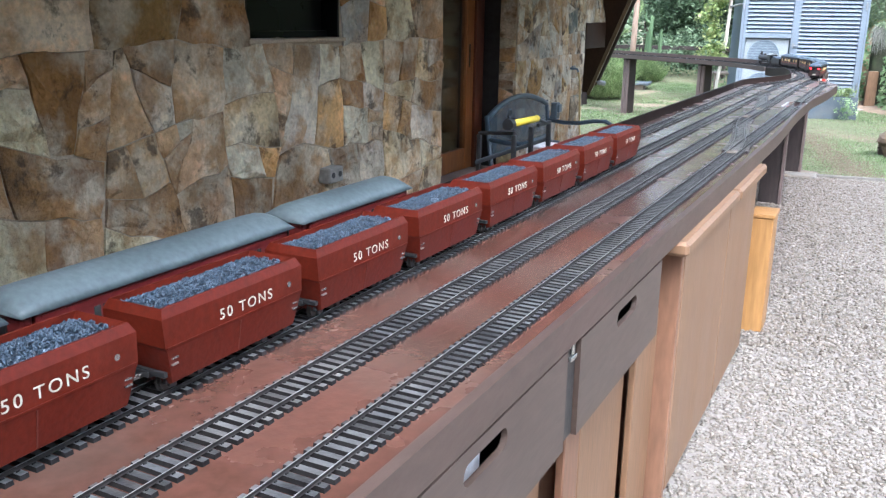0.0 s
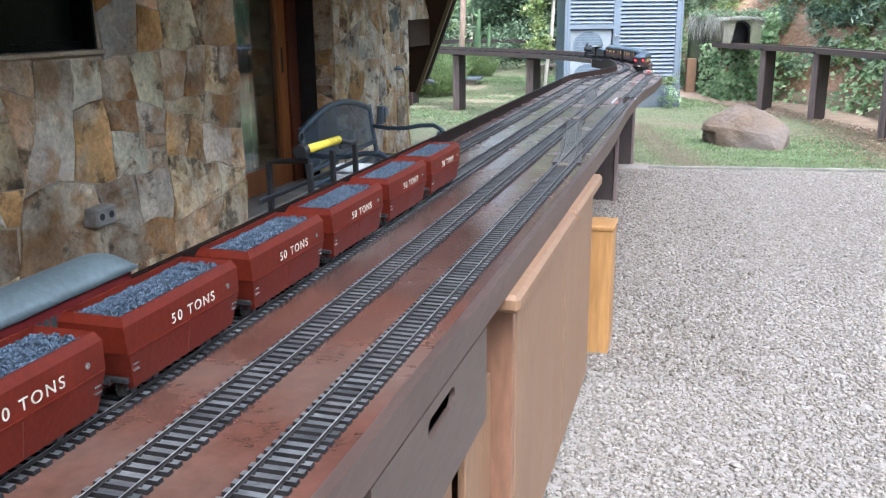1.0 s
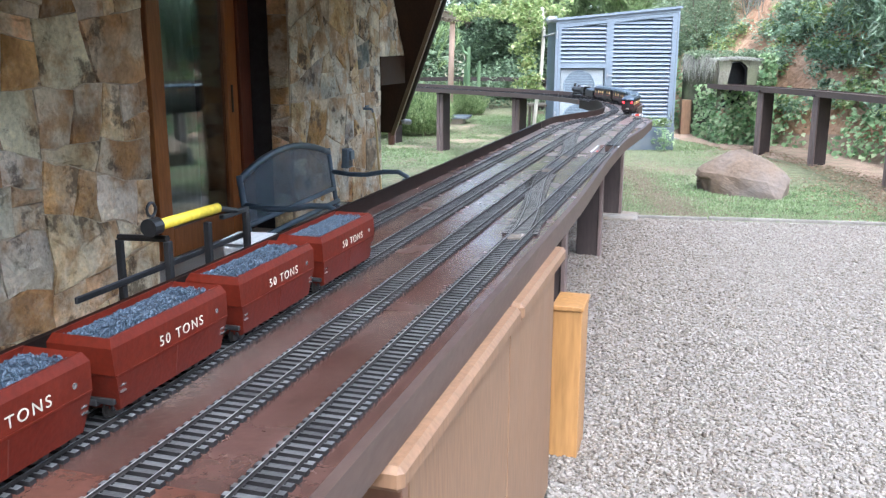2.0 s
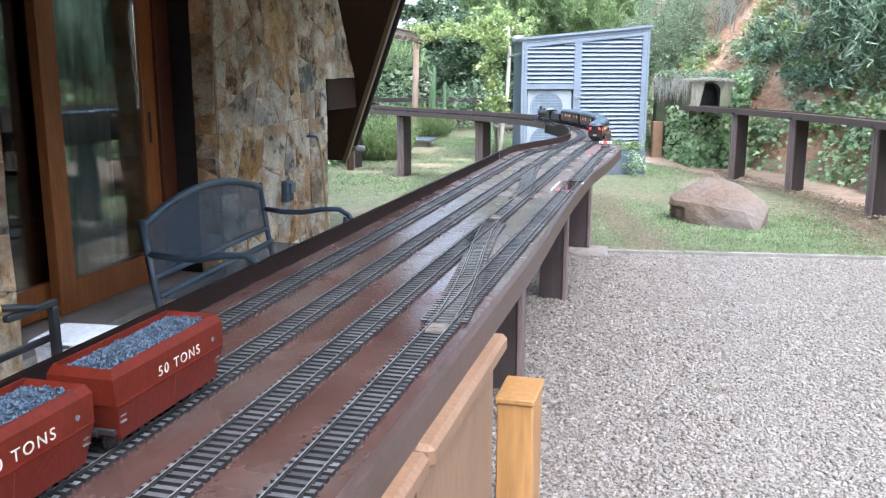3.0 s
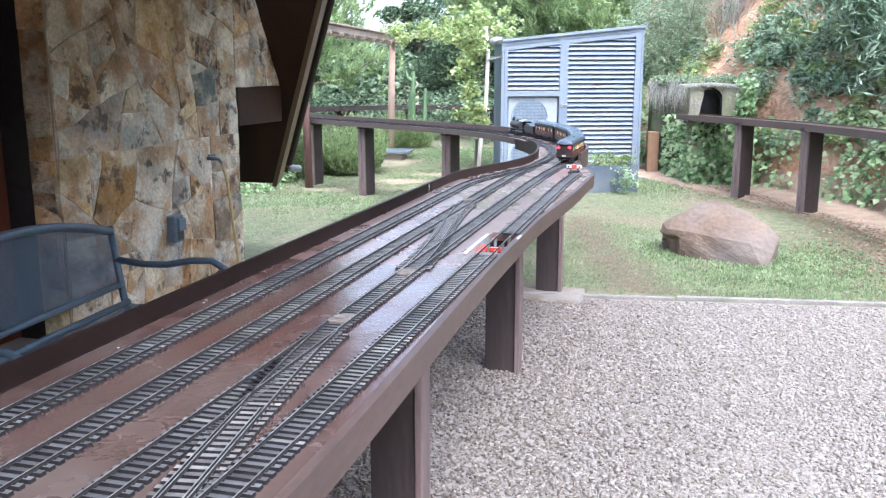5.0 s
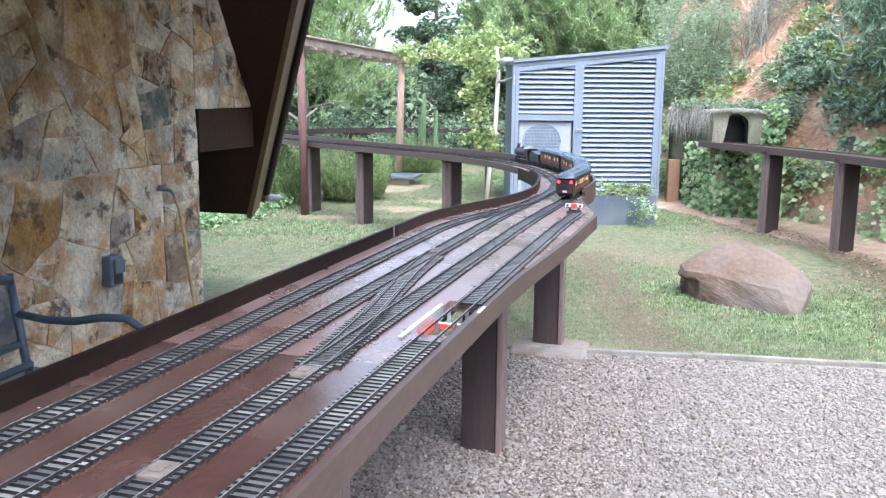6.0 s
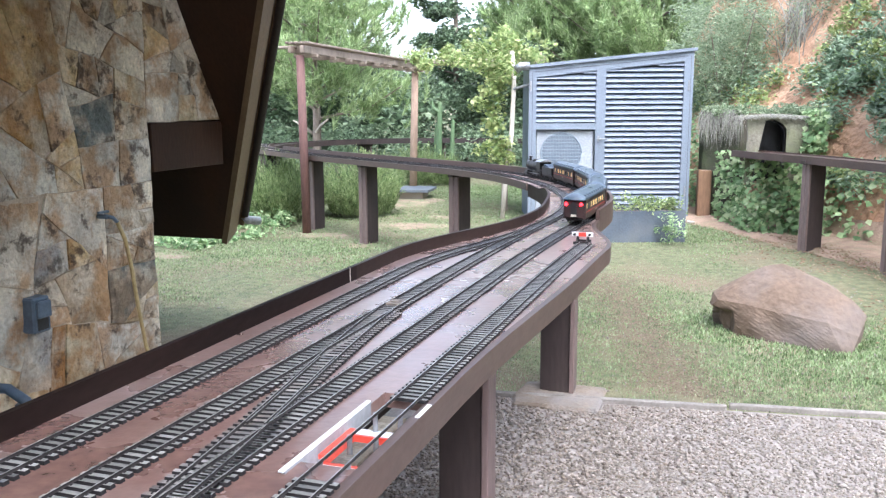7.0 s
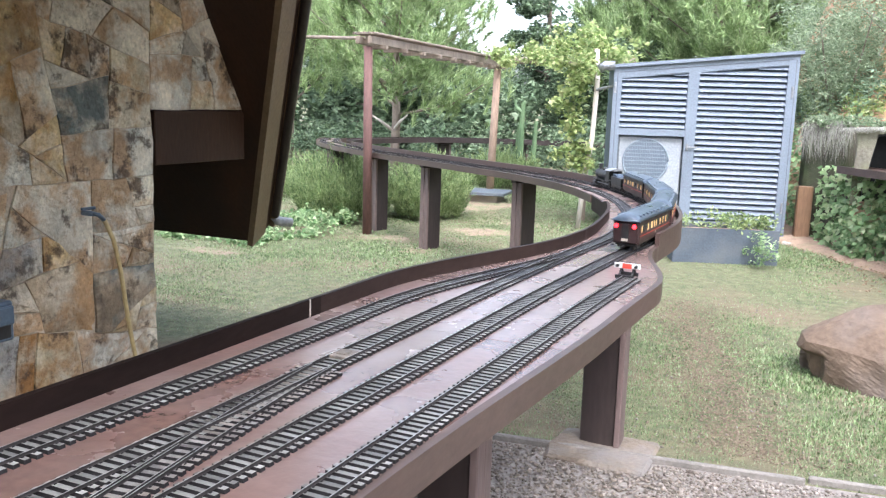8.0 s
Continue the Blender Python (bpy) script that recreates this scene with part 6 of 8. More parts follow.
def worn(x, y):
    """How near a point lies to the trodden path over the lawn."""
    px = np.interp(y, [q[1] for q in WORN[::-1]], [q[0] for q in WORN[::-1]])
    return min([math.hypot((x - px) / 0.24, max(0.0, y - 12.0) / 0.4)] + [math.hypot((x - a) / ra, (y - b) / rb) for a, b, ra, rb in BARE])



pts = []
rp = random.Random(3)
while len(pts) < 150000:
    y = 9.2 + (rp.random() ** 1.45) * 9.5
    x = rp.uniform(-7.5, 2.6)
    if y < kerb_line(x) + 0.02 or x > np.interp(y, [q[1] for q in SOIL[::-1]], [q[0] for q in SOIL[::-1]]) + rp.gauss(0, 0.1) or (x < -2.4 and y < 8.8):
        continue
    if abs(x + 0.61) < 0.25 and 8.98 < y < 9.42:
        continue
    if patch(x, y) > rp.uniform(-0.1, 0.45) or worn(x, y) < rp.uniform(-0.35, 1.4):
        continue
    pts.append((x, y))
pts = np.repeat(np.array(pts), 3, 0)
n = len(pts)
pts = pts + rg.normal(0, 0.014, (n, 2))
zz = 0.02 * np.maximum(0, np.minimum(pts[:, 1], 22) - 9.4)
h = 0.004 + 0.017 * rg.random(n) ** 2
a = rg.uniform(0, math.tau, n)
lean = rg.uniform(0, 0.03, n)
wd = rg.uniform(0.002, 0.0046, n) * (1 + 0.18 * np.maximum(0, pts[:, 1] - 9.6))
c, s = np.cos(a), np.sin(a)
gvv = np.stack([np.stack([pts[:, 0] - c * wd, pts[:, 1] - s * wd, zz - 0.01], 1), np.stack([pts[:, 0] + c * wd, pts[:, 1] + s * wd, zz - 0.01], 1), np.stack([pts[:, 0] - s * lean, pts[:, 1] + c * lean, zz + h], 1)], 1)
tagged(quick("grass", gvv.reshape(-1, 3), np.arange(3 * n).reshape(-1, 3), M_GRASS), "short patchy green grass of the lawn", "grass", kind="stuff")

lit = np.array([(rp.uniform(-6.0, 1.5), 9.4 + rp.random() ** 1.4 * 6) for k in range(2600)])
lit = lit[lit[:, 1] > KERB_Y0 + 0.05 + KERB_SLOPE * (lit[:, 0] + 0.3)]
n = len(lit)
lv = np.einsum("nij,nkj->nki", turns(rg, n), CHIP[None] * np.array([1, 0.6, 0.25]) * rg.uniform(0.004, 0.013, (n, 1, 1))) + np.concatenate([lit, (0.02 * np.maximum(0, lit[:, 1] - 9.4) + 0.008)[:, None]], 1)[:, None]
tagged(quick("leaf_litter", lv.reshape(-1, 3), (CHIP_F[None] + 6 * np.arange(n)[:, None, None]).reshape(-1, 3), M_PEBBLE), "pale chips and dry litter scattered on the lawn", "litter", kind="stuff")

# crumbs of bare brown soil on the trodden path and the worn spots
ro = np.random.default_rng(9)
wy = ro.uniform(9.45, 12.4, 8000)
wx = np.interp(wy, [q[1] for q in WORN[::-1]], [q[0] for q in WORN[::-1]]) + ro.normal(0, 0.15, 8000)
crumbs = [np.stack([wx, wy], 1)]
for x, y, w, n in ((-3.6, 10.35, 0.5, 500), (0.6, 9.72, 0.35, 250), (-0.9, 9.75, 0.25, 200)):
    crumbs.append(np.stack([x + ro.normal(0, w, n), y + ro.normal(0, 0.14, n)], 1))
crumbs = np.concatenate(crumbs)
crumbs = crumbs[crumbs[:, 1] > KERB_Y0 + 0.04 + KERB_SLOPE * (crumbs[:, 0] + 0.3)]
n = len(crumbs)
flat_turn = turns(ro, n)
cv3 = np.einsum("nij,nkj->nki", flat_turn, CHIP[None] * ro.uniform(0.0025, 0.010, (n, 1, 1))) * np.array([1, 1, 0.35]) + np.concatenate([crumbs, (0.02 * np.maximum(0, crumbs[:, 1] - 9.4) + 0.004)[:, None]], 1)[:, None]
M_CRUMB = palette("soil_crumbs", [(0.15, 0.112, 0.078), (0.21, 0.16, 0.115), (0.27, 0.21, 0.155), (0.16, 0.14, 0.085)], 0.95, 20.0, 90.0, 0.3, "island", 0.4)
tagged(quick("bare_soil", cv3.reshape(-1, 3), (CHIP_F[None] + 6 * np.arange(n)[:, None, None]).reshape(-1, 3), M_CRUMB), "crumbly bare brown soil worn through the lawn", "soil", kind="stuff")
M_SAND = surface("sandy_worn_soil", (0.20, 0.145, 0.098), (0.30, 0.225, 0.158), 9.0, 0.95, 1.0, fine=70, dirt=(0.15, 0.165, 0.075), dirt_scale=5.0, dirt_amount=1.0)
# sandy spots worn bare round the posts and the slab
bm = bmesh.new()
for cx, cy, ra, rb in BARE:
    ra, rb = ra * 1.2, rb * 1.2
    rings = []
    for f in (0.0, 0.35, 0.7, 1.0):
        row = []
        for k in range(28 if f else 1):
            a = k * math.tau / 28
            g = f * (0.85 + 0.45 * noise.noise((math.cos(a) * 1.5 + cx, math.sin(a) * 1.5 + cy, 0.5)) + 0.2 * noise.noise((math.cos(a) * 6 + cx, math.sin(a) * 6 + cy, 2.5)))
            x, y = cx + ra * g * math.cos(a), cy + rb * g * math.sin(a)
            row.append(bm.verts.new((x, y, lawn_z(y) + 0.02 * noise.noise((x * 0.6, y * 0.6, 0)) + (0.004 - 0.014 * f ** 4))))
        rings.append(row)
    for k in range(28):
        bm.faces.new((rings[0][0], rings[1][k], rings[1][(k + 1) % 28]))
        for r in (1, 2):
            bm.faces.new((rings[r][k], rings[r + 1][k], rings[r + 1][(k + 1) % 28], rings[r][(k + 1) % 28]))
tagged(part("sandy_ground", bm, M_SAND, smooth=True), "bare sandy spots worn into the lawn round the posts", "soil", kind="stuff")

# brown litter lying on the soil strip along the foot of the bank
strip = np.array([(np.interp(y, [q[1] for q in SOIL[::-1]], [q[0] for q in SOIL[::-1]]) + rp.gauss(0.42, 0.4), y) for y in (rp.uniform(9.6, 15.2) for k in range(6500))])
n = len(strip)
M_LITTER = palette("brown_litter", [(0.15, 0.095, 0.06), (0.24, 0.155, 0.10), (0.32, 0.22, 0.15), (0.16, 0.16, 0.08), (0.40, 0.31, 0.22)], 0.95, 20.0, 90.0, 0.3, "island", 0.4)
lift = 0.02 * np.maximum(0, strip[:, 1] - 9.4) + np.where(strip[:, 0] - np.interp(strip[:, 1], [q[1] for q in SOIL[::-1]], [q[0] for q in SOIL[::-1]]) > 0.05, 0.035, 0.006)
cv4 = np.einsum("nij,nkj->nki", turns(ro, n), CHIP[None] * np.array([1, 0.7, 0.5]) * ro.uniform(0.006, 0.024, (n, 1, 1))) * np.array([1, 1, 0.45]) + np.concatenate([strip, lift[:, None]], 1)[:, None]
tagged(quick("bank_litter", cv4.reshape(-1, 3), (CHIP_F[None] + 6 * np.arange(n)[:, None, None]).reshape(-1, 3), M_LITTER), "brown fallen leaves and crumbs on the bare soil under the bank", "litter", kind="stuff")

# ---- sandstone boulder ----
bm = bmesh.new()
RX, RY = 0.48, 11.0
ROCK_Y = -0.215
for x, y, z in ((0.09, 10.99, -0.04), (0.33, 10.86, -0.04), (0.60, 10.75, -0.04), (0.82, 10.67, -0.04), (0.055, 11.02, 0.14), (0.075, 10.96, 0.225), (0.40, 10.83, 0.20), (0.70, 10.74, 0.16), (0.87, 10.75, 0.10), (0.91, 10.86, 0.20), (0.06, 11.06, 0.25), (0.33, 11.08, 0.415), (0.45, 11.08, 0.465), (0.60, 11.0, 0.385), (0.73, 10.93, 0.34), (0.84, 10.90, 0.29), (0.1, 11.35, -0.03), (0.5, 11.45, -0.03), (0.93, 11.15, -0.03), (0.45, 11.38, 0.30), (0.82, 11.2, 0.22), (0.12, 11.30, 0.22)):
    bm.verts.new((x - RX, y - RY, z))
hull = bmesh.ops.convex_hull(bm, input=bm.verts[:])
bmesh.ops.delete(bm, geom=[e for e in hull["geom_interior"] if isinstance(e, bmesh.types.BMVert)], context="VERTS")
for k in range(4):
    bmesh.ops.subdivide_edges(bm, edges=[e for e in bm.edges if e.calc_length() > 0.03], cuts=1, use_grid_fill=True)
    bmesh.ops.triangulate(bm, faces=bm.faces[:])
    if k < 2:
        bmesh.ops.smooth_vert(bm, verts=bm.verts[:], factor=0.17, use_axis_x=True, use_axis_y=True, use_axis_z=True)
bm.normal_update()
for v in bm.verts:
    p = v.co.copy()
    step_n = math.floor(noise.noise(p * 4.5) * 5) / 5
    amt = 0.012 * step_n + 0.012 * noise.noise(p * 7) + 0.0035 * noise.noise(p * 24)
    if p.x < -0.28 and p.z < 0.17 and p.y < 0.12:
        amt -= 0.055 * min(1.0, (-0.28 - p.x) / 0.05) * min(1.0, (0.17 - p.z) / 0.03)
    v.co += v.normal * amt
rock = part("boulder", bm, M_ROCK)
rock.matrix_world = pose(RX, RY + ROCK_Y, 0.0) @ Matrix.Scale(1.05, 4)
tagged(rock, "reddish brown sandstone boulder lying on the lawn", "boulder")

# ---- plant shed with louvres and a heat pump ----
shed = thing("plant_shed", (-2.13, 14.94, 0.09), 18, label="pale blue steel shed with louvred doors on the lawn", category="shed")
SW, SL, SR, SD = 1.86, 1.76, 1.945, 0.85
top_at = lambda x: SL + (SR - SL) * x / SW
for x0, x1 in ((0.0, 0.085), (0.765, 0.875), (1.755, SW)):
    part("mullion", prism(bmesh.new(), [(x0, 0), (x1, 0), (x1, top_at(x1)), (x0, top_at(x0))], "y", 0.0, 0.05), M_SHED_FRAME, shed)
for x0, x1 in ((0.0851, 0.7649), (0.8751, 1.7549)):
    part("head_rail", prism(bmesh.new(), [(x0, top_at(x0) - 0.11), (x1, top_at(x1) - 0.11), (x1, top_at(x1)), (x0, top_at(x0))], "y", 0.003, 0.05), M_SHED_FRAME, shed)
part("cross_rail", boxes((0.0851, 0.7649, 0.003, 0.05, 1.07, 1.14)), M_SHED_FRAME, shed)
part("bottom_rail", boxes((0.8751, 1.7549, 0.003, 0.05, 0.0, 0.13)), M_SHED_FRAME, shed)
part("bottom_rail", boxes((0.0851, 0.7649, 0.003, 0.05, 0.0, 0.06)), M_SHED_FRAME, shed)
part("roof", prism(bmesh.new(), [(-0.02, SL), (SW + 0.03, top_at(SW + 0.03)), (SW + 0.03, top_at(SW + 0.03) + 0.035), (-0.02, SL + 0.035)], "y", -0.03, SD), M_SHED_FRAME, shed)
part("side_wall", boxes((0.0, 0.02, 0.051, SD - 0.02, 0.0, SL - 0.002)), M_SHED, shed)
part("side_wall", boxes((SW - 0.02, SW, 0.051, SD - 0.02, 0.0, SR - 0.006)), M_SHED, shed)
part("back_wall", prism(bmesh.new(), [(0.0, 0), (SW, 0), (SW, SR - 0.006), (0.0, SL - 0.002)], "y", SD - 0.0195, SD), M_SHED, shed)
# A dark panel carries the shade seen between the slats in its colour.
part("shade_panel", boxes((0.09, 0.76, 0.10, 0.11, 1.10, SL - 0.02), (0.88, 1.75, 0.10, 0.11, 0.1, 1.84)), M_SLATEBOX, shed, "panel toned as the shade behind the louvres")


def louvre(parent, x0, x1, z):
    bm = bmesh.new()
    prism(bm, [(0.004, z), (0.010, z - 0.006), (0.040, z + 0.040), (0.034, z + 0.044)], "x", x0, x1)
    return part("slat", bm, M_SHED, parent)


for x0, x1, z in ((0.876, 1.754, 0.15), (0.086, 0.764, 1.155)):
    while True:
        lim = (z + 0.012 - SL + 0.11) / (SR - SL) * SW
        if lim > x1 - 0.05:
            break
        louvre(shed, max(x0, lim), x1, z)
        z += 0.0605
for x0, x1, dz in ((0.06, 1.80, 0.045), (0.42, 0.765, 0.098), (1.05, 1.755, 0.100)):
    part("seam", prism(bmesh.new(), [(x0, top_at(x0) - dz - 0.007), (x1, top_at(x1) - dz - 0.007), (x1, top_at(x1) - dz), (x0, top_at(x0) - dz)], "y", -0.001, 0.0027), M_SLATEBOX, shed)
for x0 in (0.036, 1.826):
    part("seam", boxes((x0, x0 + 0.006, -0.001, 0.0027, 0.02, top_at(x0) - 0.052)), M_SLATEBOX, shed)
part("handle", boxes((0.79, 0.81, -0.02, -0.0005, 0.93, 1.0), (0.78, 0.90, -0.03, -0.0205, 0.955, 0.972), bevel=0.002), M_STEEL, shed)
for zz0 in (0.3, 1.5):
    part("hinge", boxes((0.01, 0.03, -0.012, -0.0005, zz0, zz0 + 0.12), bevel=0.003), M_STEEL, shed)
    part("hinge", boxes((1.80, 1.82, -0.012, -0.0005, zz0, zz0 + 0.12), bevel=0.003), M_STEEL, shed)
part("gutter_end", tube(bmesh.new(), [(0.0, -0.05, SL + 0.02), (-0.10, -0.05, SL + 0.02), (-0.16, -0.05, SL - 0.02)], 0.05, 10), M_STEEL, shed, smooth=True)
M_CACTUS = surface("cactus_skin", (0.075, 0.13, 0.06), (0.13, 0.20, 0.095), 9.0, 0.6, 0.3, stretch=(1, 1, 0.2))
M_AC = surface("off_white_enamel", (0.27, 0.295, 0.315), (0.31, 0.335, 0.36), 4.0, 0.4, 0.03)
M_GRILLE = surface("pale_grey_grille", (0.19, 0.235, 0.28), (0.24, 0.285, 0.33), 10.0, 0.5, 0.05)
ac = thing("heat_pump", (0, 0, 0), 0, label="off-white heat pump with two round fan grilles in the shed", category="heat pump")
ac.matrix_world = shed.matrix_world @ Matrix.Translation((0, -0.085, 0))
part("casing", boxes((0.09, 0.76, 0.14, 0.45, 0.0, 1.062), bevel=0.015), M_AC, ac)
for zc in (0.30, 0.80):
    bm = bmesh.new()
    tube(bm, [(0.385 + 0.235 * math.cos(k * math.tau / 32), 0.132, zc + 0.235 * math.sin(k * math.tau / 32)) for k in range(33)], 0.010, 6)
    ring = part("fan_ring", bm, M_GRILLE, ac, smooth=True)
    part("fan_recess", rod(bmesh.new(), (0.385, 0.1375, zc), (0.385, 0.1395, zc), 0.232, sides=32), M_SHED, ac)
    bm = bmesh.new()
    for k in range(-5, 6):
        hgt = k * 0.0395
        w = math.sqrt(max(0.0, 0.228 ** 2 - hgt ** 2))
        box(bm, 0.385 - w, 0.385 + w, 0.1275, 0.131, zc + hgt - 0.0045, zc + hgt + 0.0045)
    for k in range(-12, 13):
        w = math.sqrt(0.228 ** 2 - (k * 0.018) ** 2)
        box(bm, 0.385 + k * 0.018 - 0.0025, 0.385 + k * 0.018 + 0.0025, 0.1255, 0.1274, zc - w, zc + w)
    part("grille", bm, M_GRILLE, ac)

planter = thing("planter", (-1.16, 13.62, 0.075), 21, label="dark slate planter box with low green plants, on the lawn", category="planter")
part("planter_box", boxes((0.0, 0.92, 0.0, 0.025, 0.0, 0.33), (0.0, 0.92, 0.36, 0.385, 0.0, 0.33), (0.0, 0.025, 0.0252, 0.3598, 0.0, 0.33), (0.895, 0.92, 0.0252, 0.3598, 0.0, 0.33)), M_SLATEBOX, planter)
part("soil", boxes((0.026, 0.894, 0.026, 0.359, 0.0, 0.29)), M_EARTH, planter)
stump = thing("timber_stump", (-0.20, 15.62, 0.11), 12, label="short brown timber post beside the shed", category="post")
part("timber", boxes((-0.075, 0.075, -0.06, 0.06, 0.0, 0.58), bevel=0.008), M_CAB, stump)
step = thing("concrete_slab", (0.05, 15.42, 0.10), 10, label="flat pale concrete slab at the foot of the bank", category="slab")
part("slab_block", boxes((-0.42, 0.42, -0.16, 0.16, -0.03, 0.035), bevel=0.01), M_CONCRETE, step)

# ---- raised track on posts along the bank, with its tunnel mouth ----
VIA = [(0.22, 14.82), (0.46, 14.42), (0.95, 13.68), (1.42, 12.86), (1.88, 11.75), (2.25, 10.6), (2.5, 9.2)]
via = spline(VIA, 0.1)
viaduct = tagged(new("bank_viaduct"), "narrow brown timber viaduct deck running along the bank", "railway deck")
VZ = 0.955
for lo, hi, z0, z1, nm, mt in ((-0.13, 0.13, VZ - 0.045, VZ, "deck_board", M_FASCIA), (0.131, 0.15, VZ - 0.055, VZ + 0.012, "edge_board", M_FASCIA), (-0.15, -0.131, VZ - 0.055, VZ + 0.012, "edge_board", M_FASCIA)):
    bm = bmesh.new()
    rings = []
    for i, p in enumerate(via):
        s = side_of(via, i)
        rings.append([bm.verts.new((*(p + s * o).xy, z)) for o, z in ((lo, z0), (hi, z0), (hi, z1), (lo, z1))])
    for a, b in zip(rings, rings[1:]):
        for k in range(4):
            bm.faces.new((a[k], a[(k + 1) % 4], b[(k + 1) % 4], b[k]))
    bm.faces.new(rings[0][::-1])
    bm.faces.new(rings[-1])
    part(nm, bm, mt, viaduct)
for x, y, t in ((0.84, 13.80, 212), (1.41, 12.83, 208), (1.99, 11.40, 198), (2.36, 10.0, 193)):
    trestle_post(x, y, t, top=VZ - 0.06, footing=False, w=0.17)
M_MOSS = surface("mossy_concrete", (0.13, 0.12, 0.09), (0.25, 0.235, 0.185), 5.0, 0.95, 0.8, fine=40, dirt=(0.12, 0.14, 0.05), dirt_scale=2.5, dirt_amount=0.9)
tunnel = thing("tunnel_portal", (0.465, 14.78, 0.0), 0, label="mossy concrete model tunnel mouth with an arched opening in the bank", category="tunnel portal")
HW = 0.160
outline = [(-0.225, 0.62), (-HW, 0.62), (-HW, 1.125)] + [(HW * math.cos(math.pi - k * math.pi / 14), 1.125 + HW * math.sin(k * math.pi / 14)) for k in range(1, 14)] + [(HW, 1.125), (HW, 0.62), (0.36, 0.62), (0.38, 1.0), (0.35, 1.27), (0.18, 1.335), (-0.05, 1.345), (-0.215, 1.34)]
bm = prism(bmesh.new(), outline, "y", -0.10, 0.60)
bmesh.ops.triangulate(bm, faces=bm.faces[:])
bmesh.ops.subdivide_edges(bm, edges=[e for e in bm.edges if e.calc_length() > 0.06], cuts=2)
bmesh.ops.triangulate(bm, faces=bm.faces[:])
for v in bm.verts:
    v.co += Vector((noise.noise(v.co * 7), noise.noise(v.co * 7 + Vector((3, 0, 0))), noise.noise(v.co * 7 + Vector((0, 3, 0))))) * 0.022 + Vector((noise.noise(v.co * 22), noise.noise(v.co * 22 + Vector((3, 0, 0))), 0)) * 0.008
part("portal", bm, M_MOSS, tunnel)
bm = bmesh.new()
prism(bm, [(-HW + 0.022, 0.63), (-HW + 0.022, 1.125)] + [((HW - 0.022) * math.cos(math.pi - k * math.pi / 14), 1.125 + (HW - 0.022) * math.sin(k * math.pi / 14)) for k in range(1, 14)] + [(HW - 0.022, 1.125), (HW - 0.022, 0.63), (HW - 0.026, 0.63), (HW - 0.026, 1.125)] + [((HW - 0.026) * math.cos(k * math.pi / 14), 1.125 + (HW - 0.026) * math.sin(k * math.pi / 14)) for k in range(1, 14)] + [(-HW + 0.026, 1.125), (-HW + 0.026, 0.63)], "y", -0.075, 0.54)
# Lining and end plate of the bore are plain black.
part("bore_lining", bm, M_BLACK, tunnel, "black lining of the tunnel")
part("bore", boxes((-0.17, 0.17, 0.55, 0.57, 0.6, 1.30)), M_BLACK, tunnel)


# ---- bank of red earth ----
BASE = [(-1.6, 18.5), (-0.7, 17.0), (0.15, 15.75), (0.75, 15.0), (1.35, 14.2), (1.95, 13.2), (2.5, 12.0), (3.0, 10.7), (3.5, 9.0), (4.2, 6.5), (5.1, 3.0), (5.8, -1.0), (6.2, -6.0)]
base = spline(BASE, 0.25)
PROFILE = [(-0.8, -0.03), (-0.6, 0.03), (0.0, 0.06), (0.1, 0.35), (0.25, 0.8), (0.5, 1.25), (0.8, 1.6), (1.1, 2.0), (1.35, 2.5), (1.6, 3.1), (2.0, 3.6), (2.7, 4.0), (4.0, 4.6), (7.0, 5.4), (14.0, 6.5), (40.0, 9.0)]


def bank_at(i, d):
    p = base[i]
    s = side_of(base, i)
    z = float(np.interp(d, [q[0] for q in PROFILE], [q[1] for q in PROFILE]))
    q = p + s * d * -1.0 if s.x < 0 else p + s * d
    bump = 0.16 * noise.noise((q.x * 1.1, q.y * 1.1, z)) + 0.07 * noise.noise((q.x * 3.5, q.y * 3.5, z * 2))
    if d <= 0:
        return Vector((q.x + 0.5 * bump, q.y, lawn_z(q.y) + z + 0.1 * bump))
    return Vector((q.x + bump * min(1, d * 3), q.y + bump * 0.5 * min(1, d * 3), max(-0.1, z + bump * min(1.0, d * 4))))


bv, bf = [], []
ds = sorted({-0.8, -0.7, -0.6, -0.4, -0.2, *np.linspace(0, 3, 31).round(3), 3.6, 4.5, 7, 14, 40})
for i in range(len(base)):
    for d in ds:
        bv.append(bank_at(i, d))
m = len(ds)
for i in range(len(base) - 1):
    for k in range(m - 1):
        bf.append((i * m + k, i * m + k + 1, (i + 1) * m + k + 1, (i + 1) * m + k))
bank = sheet("bank", bv, bf, M_EARTH, smooth=True)
bank.data.materials.append(M_SOIL)
for k, p in enumerate(bank.data.polygons):
    p.material_index = 1 if ds[k % (m - 1)] < 0.1 else 0
tagged(bank, "steep bank of bare red-brown earth behind the lawn", "bank", kind="structure")


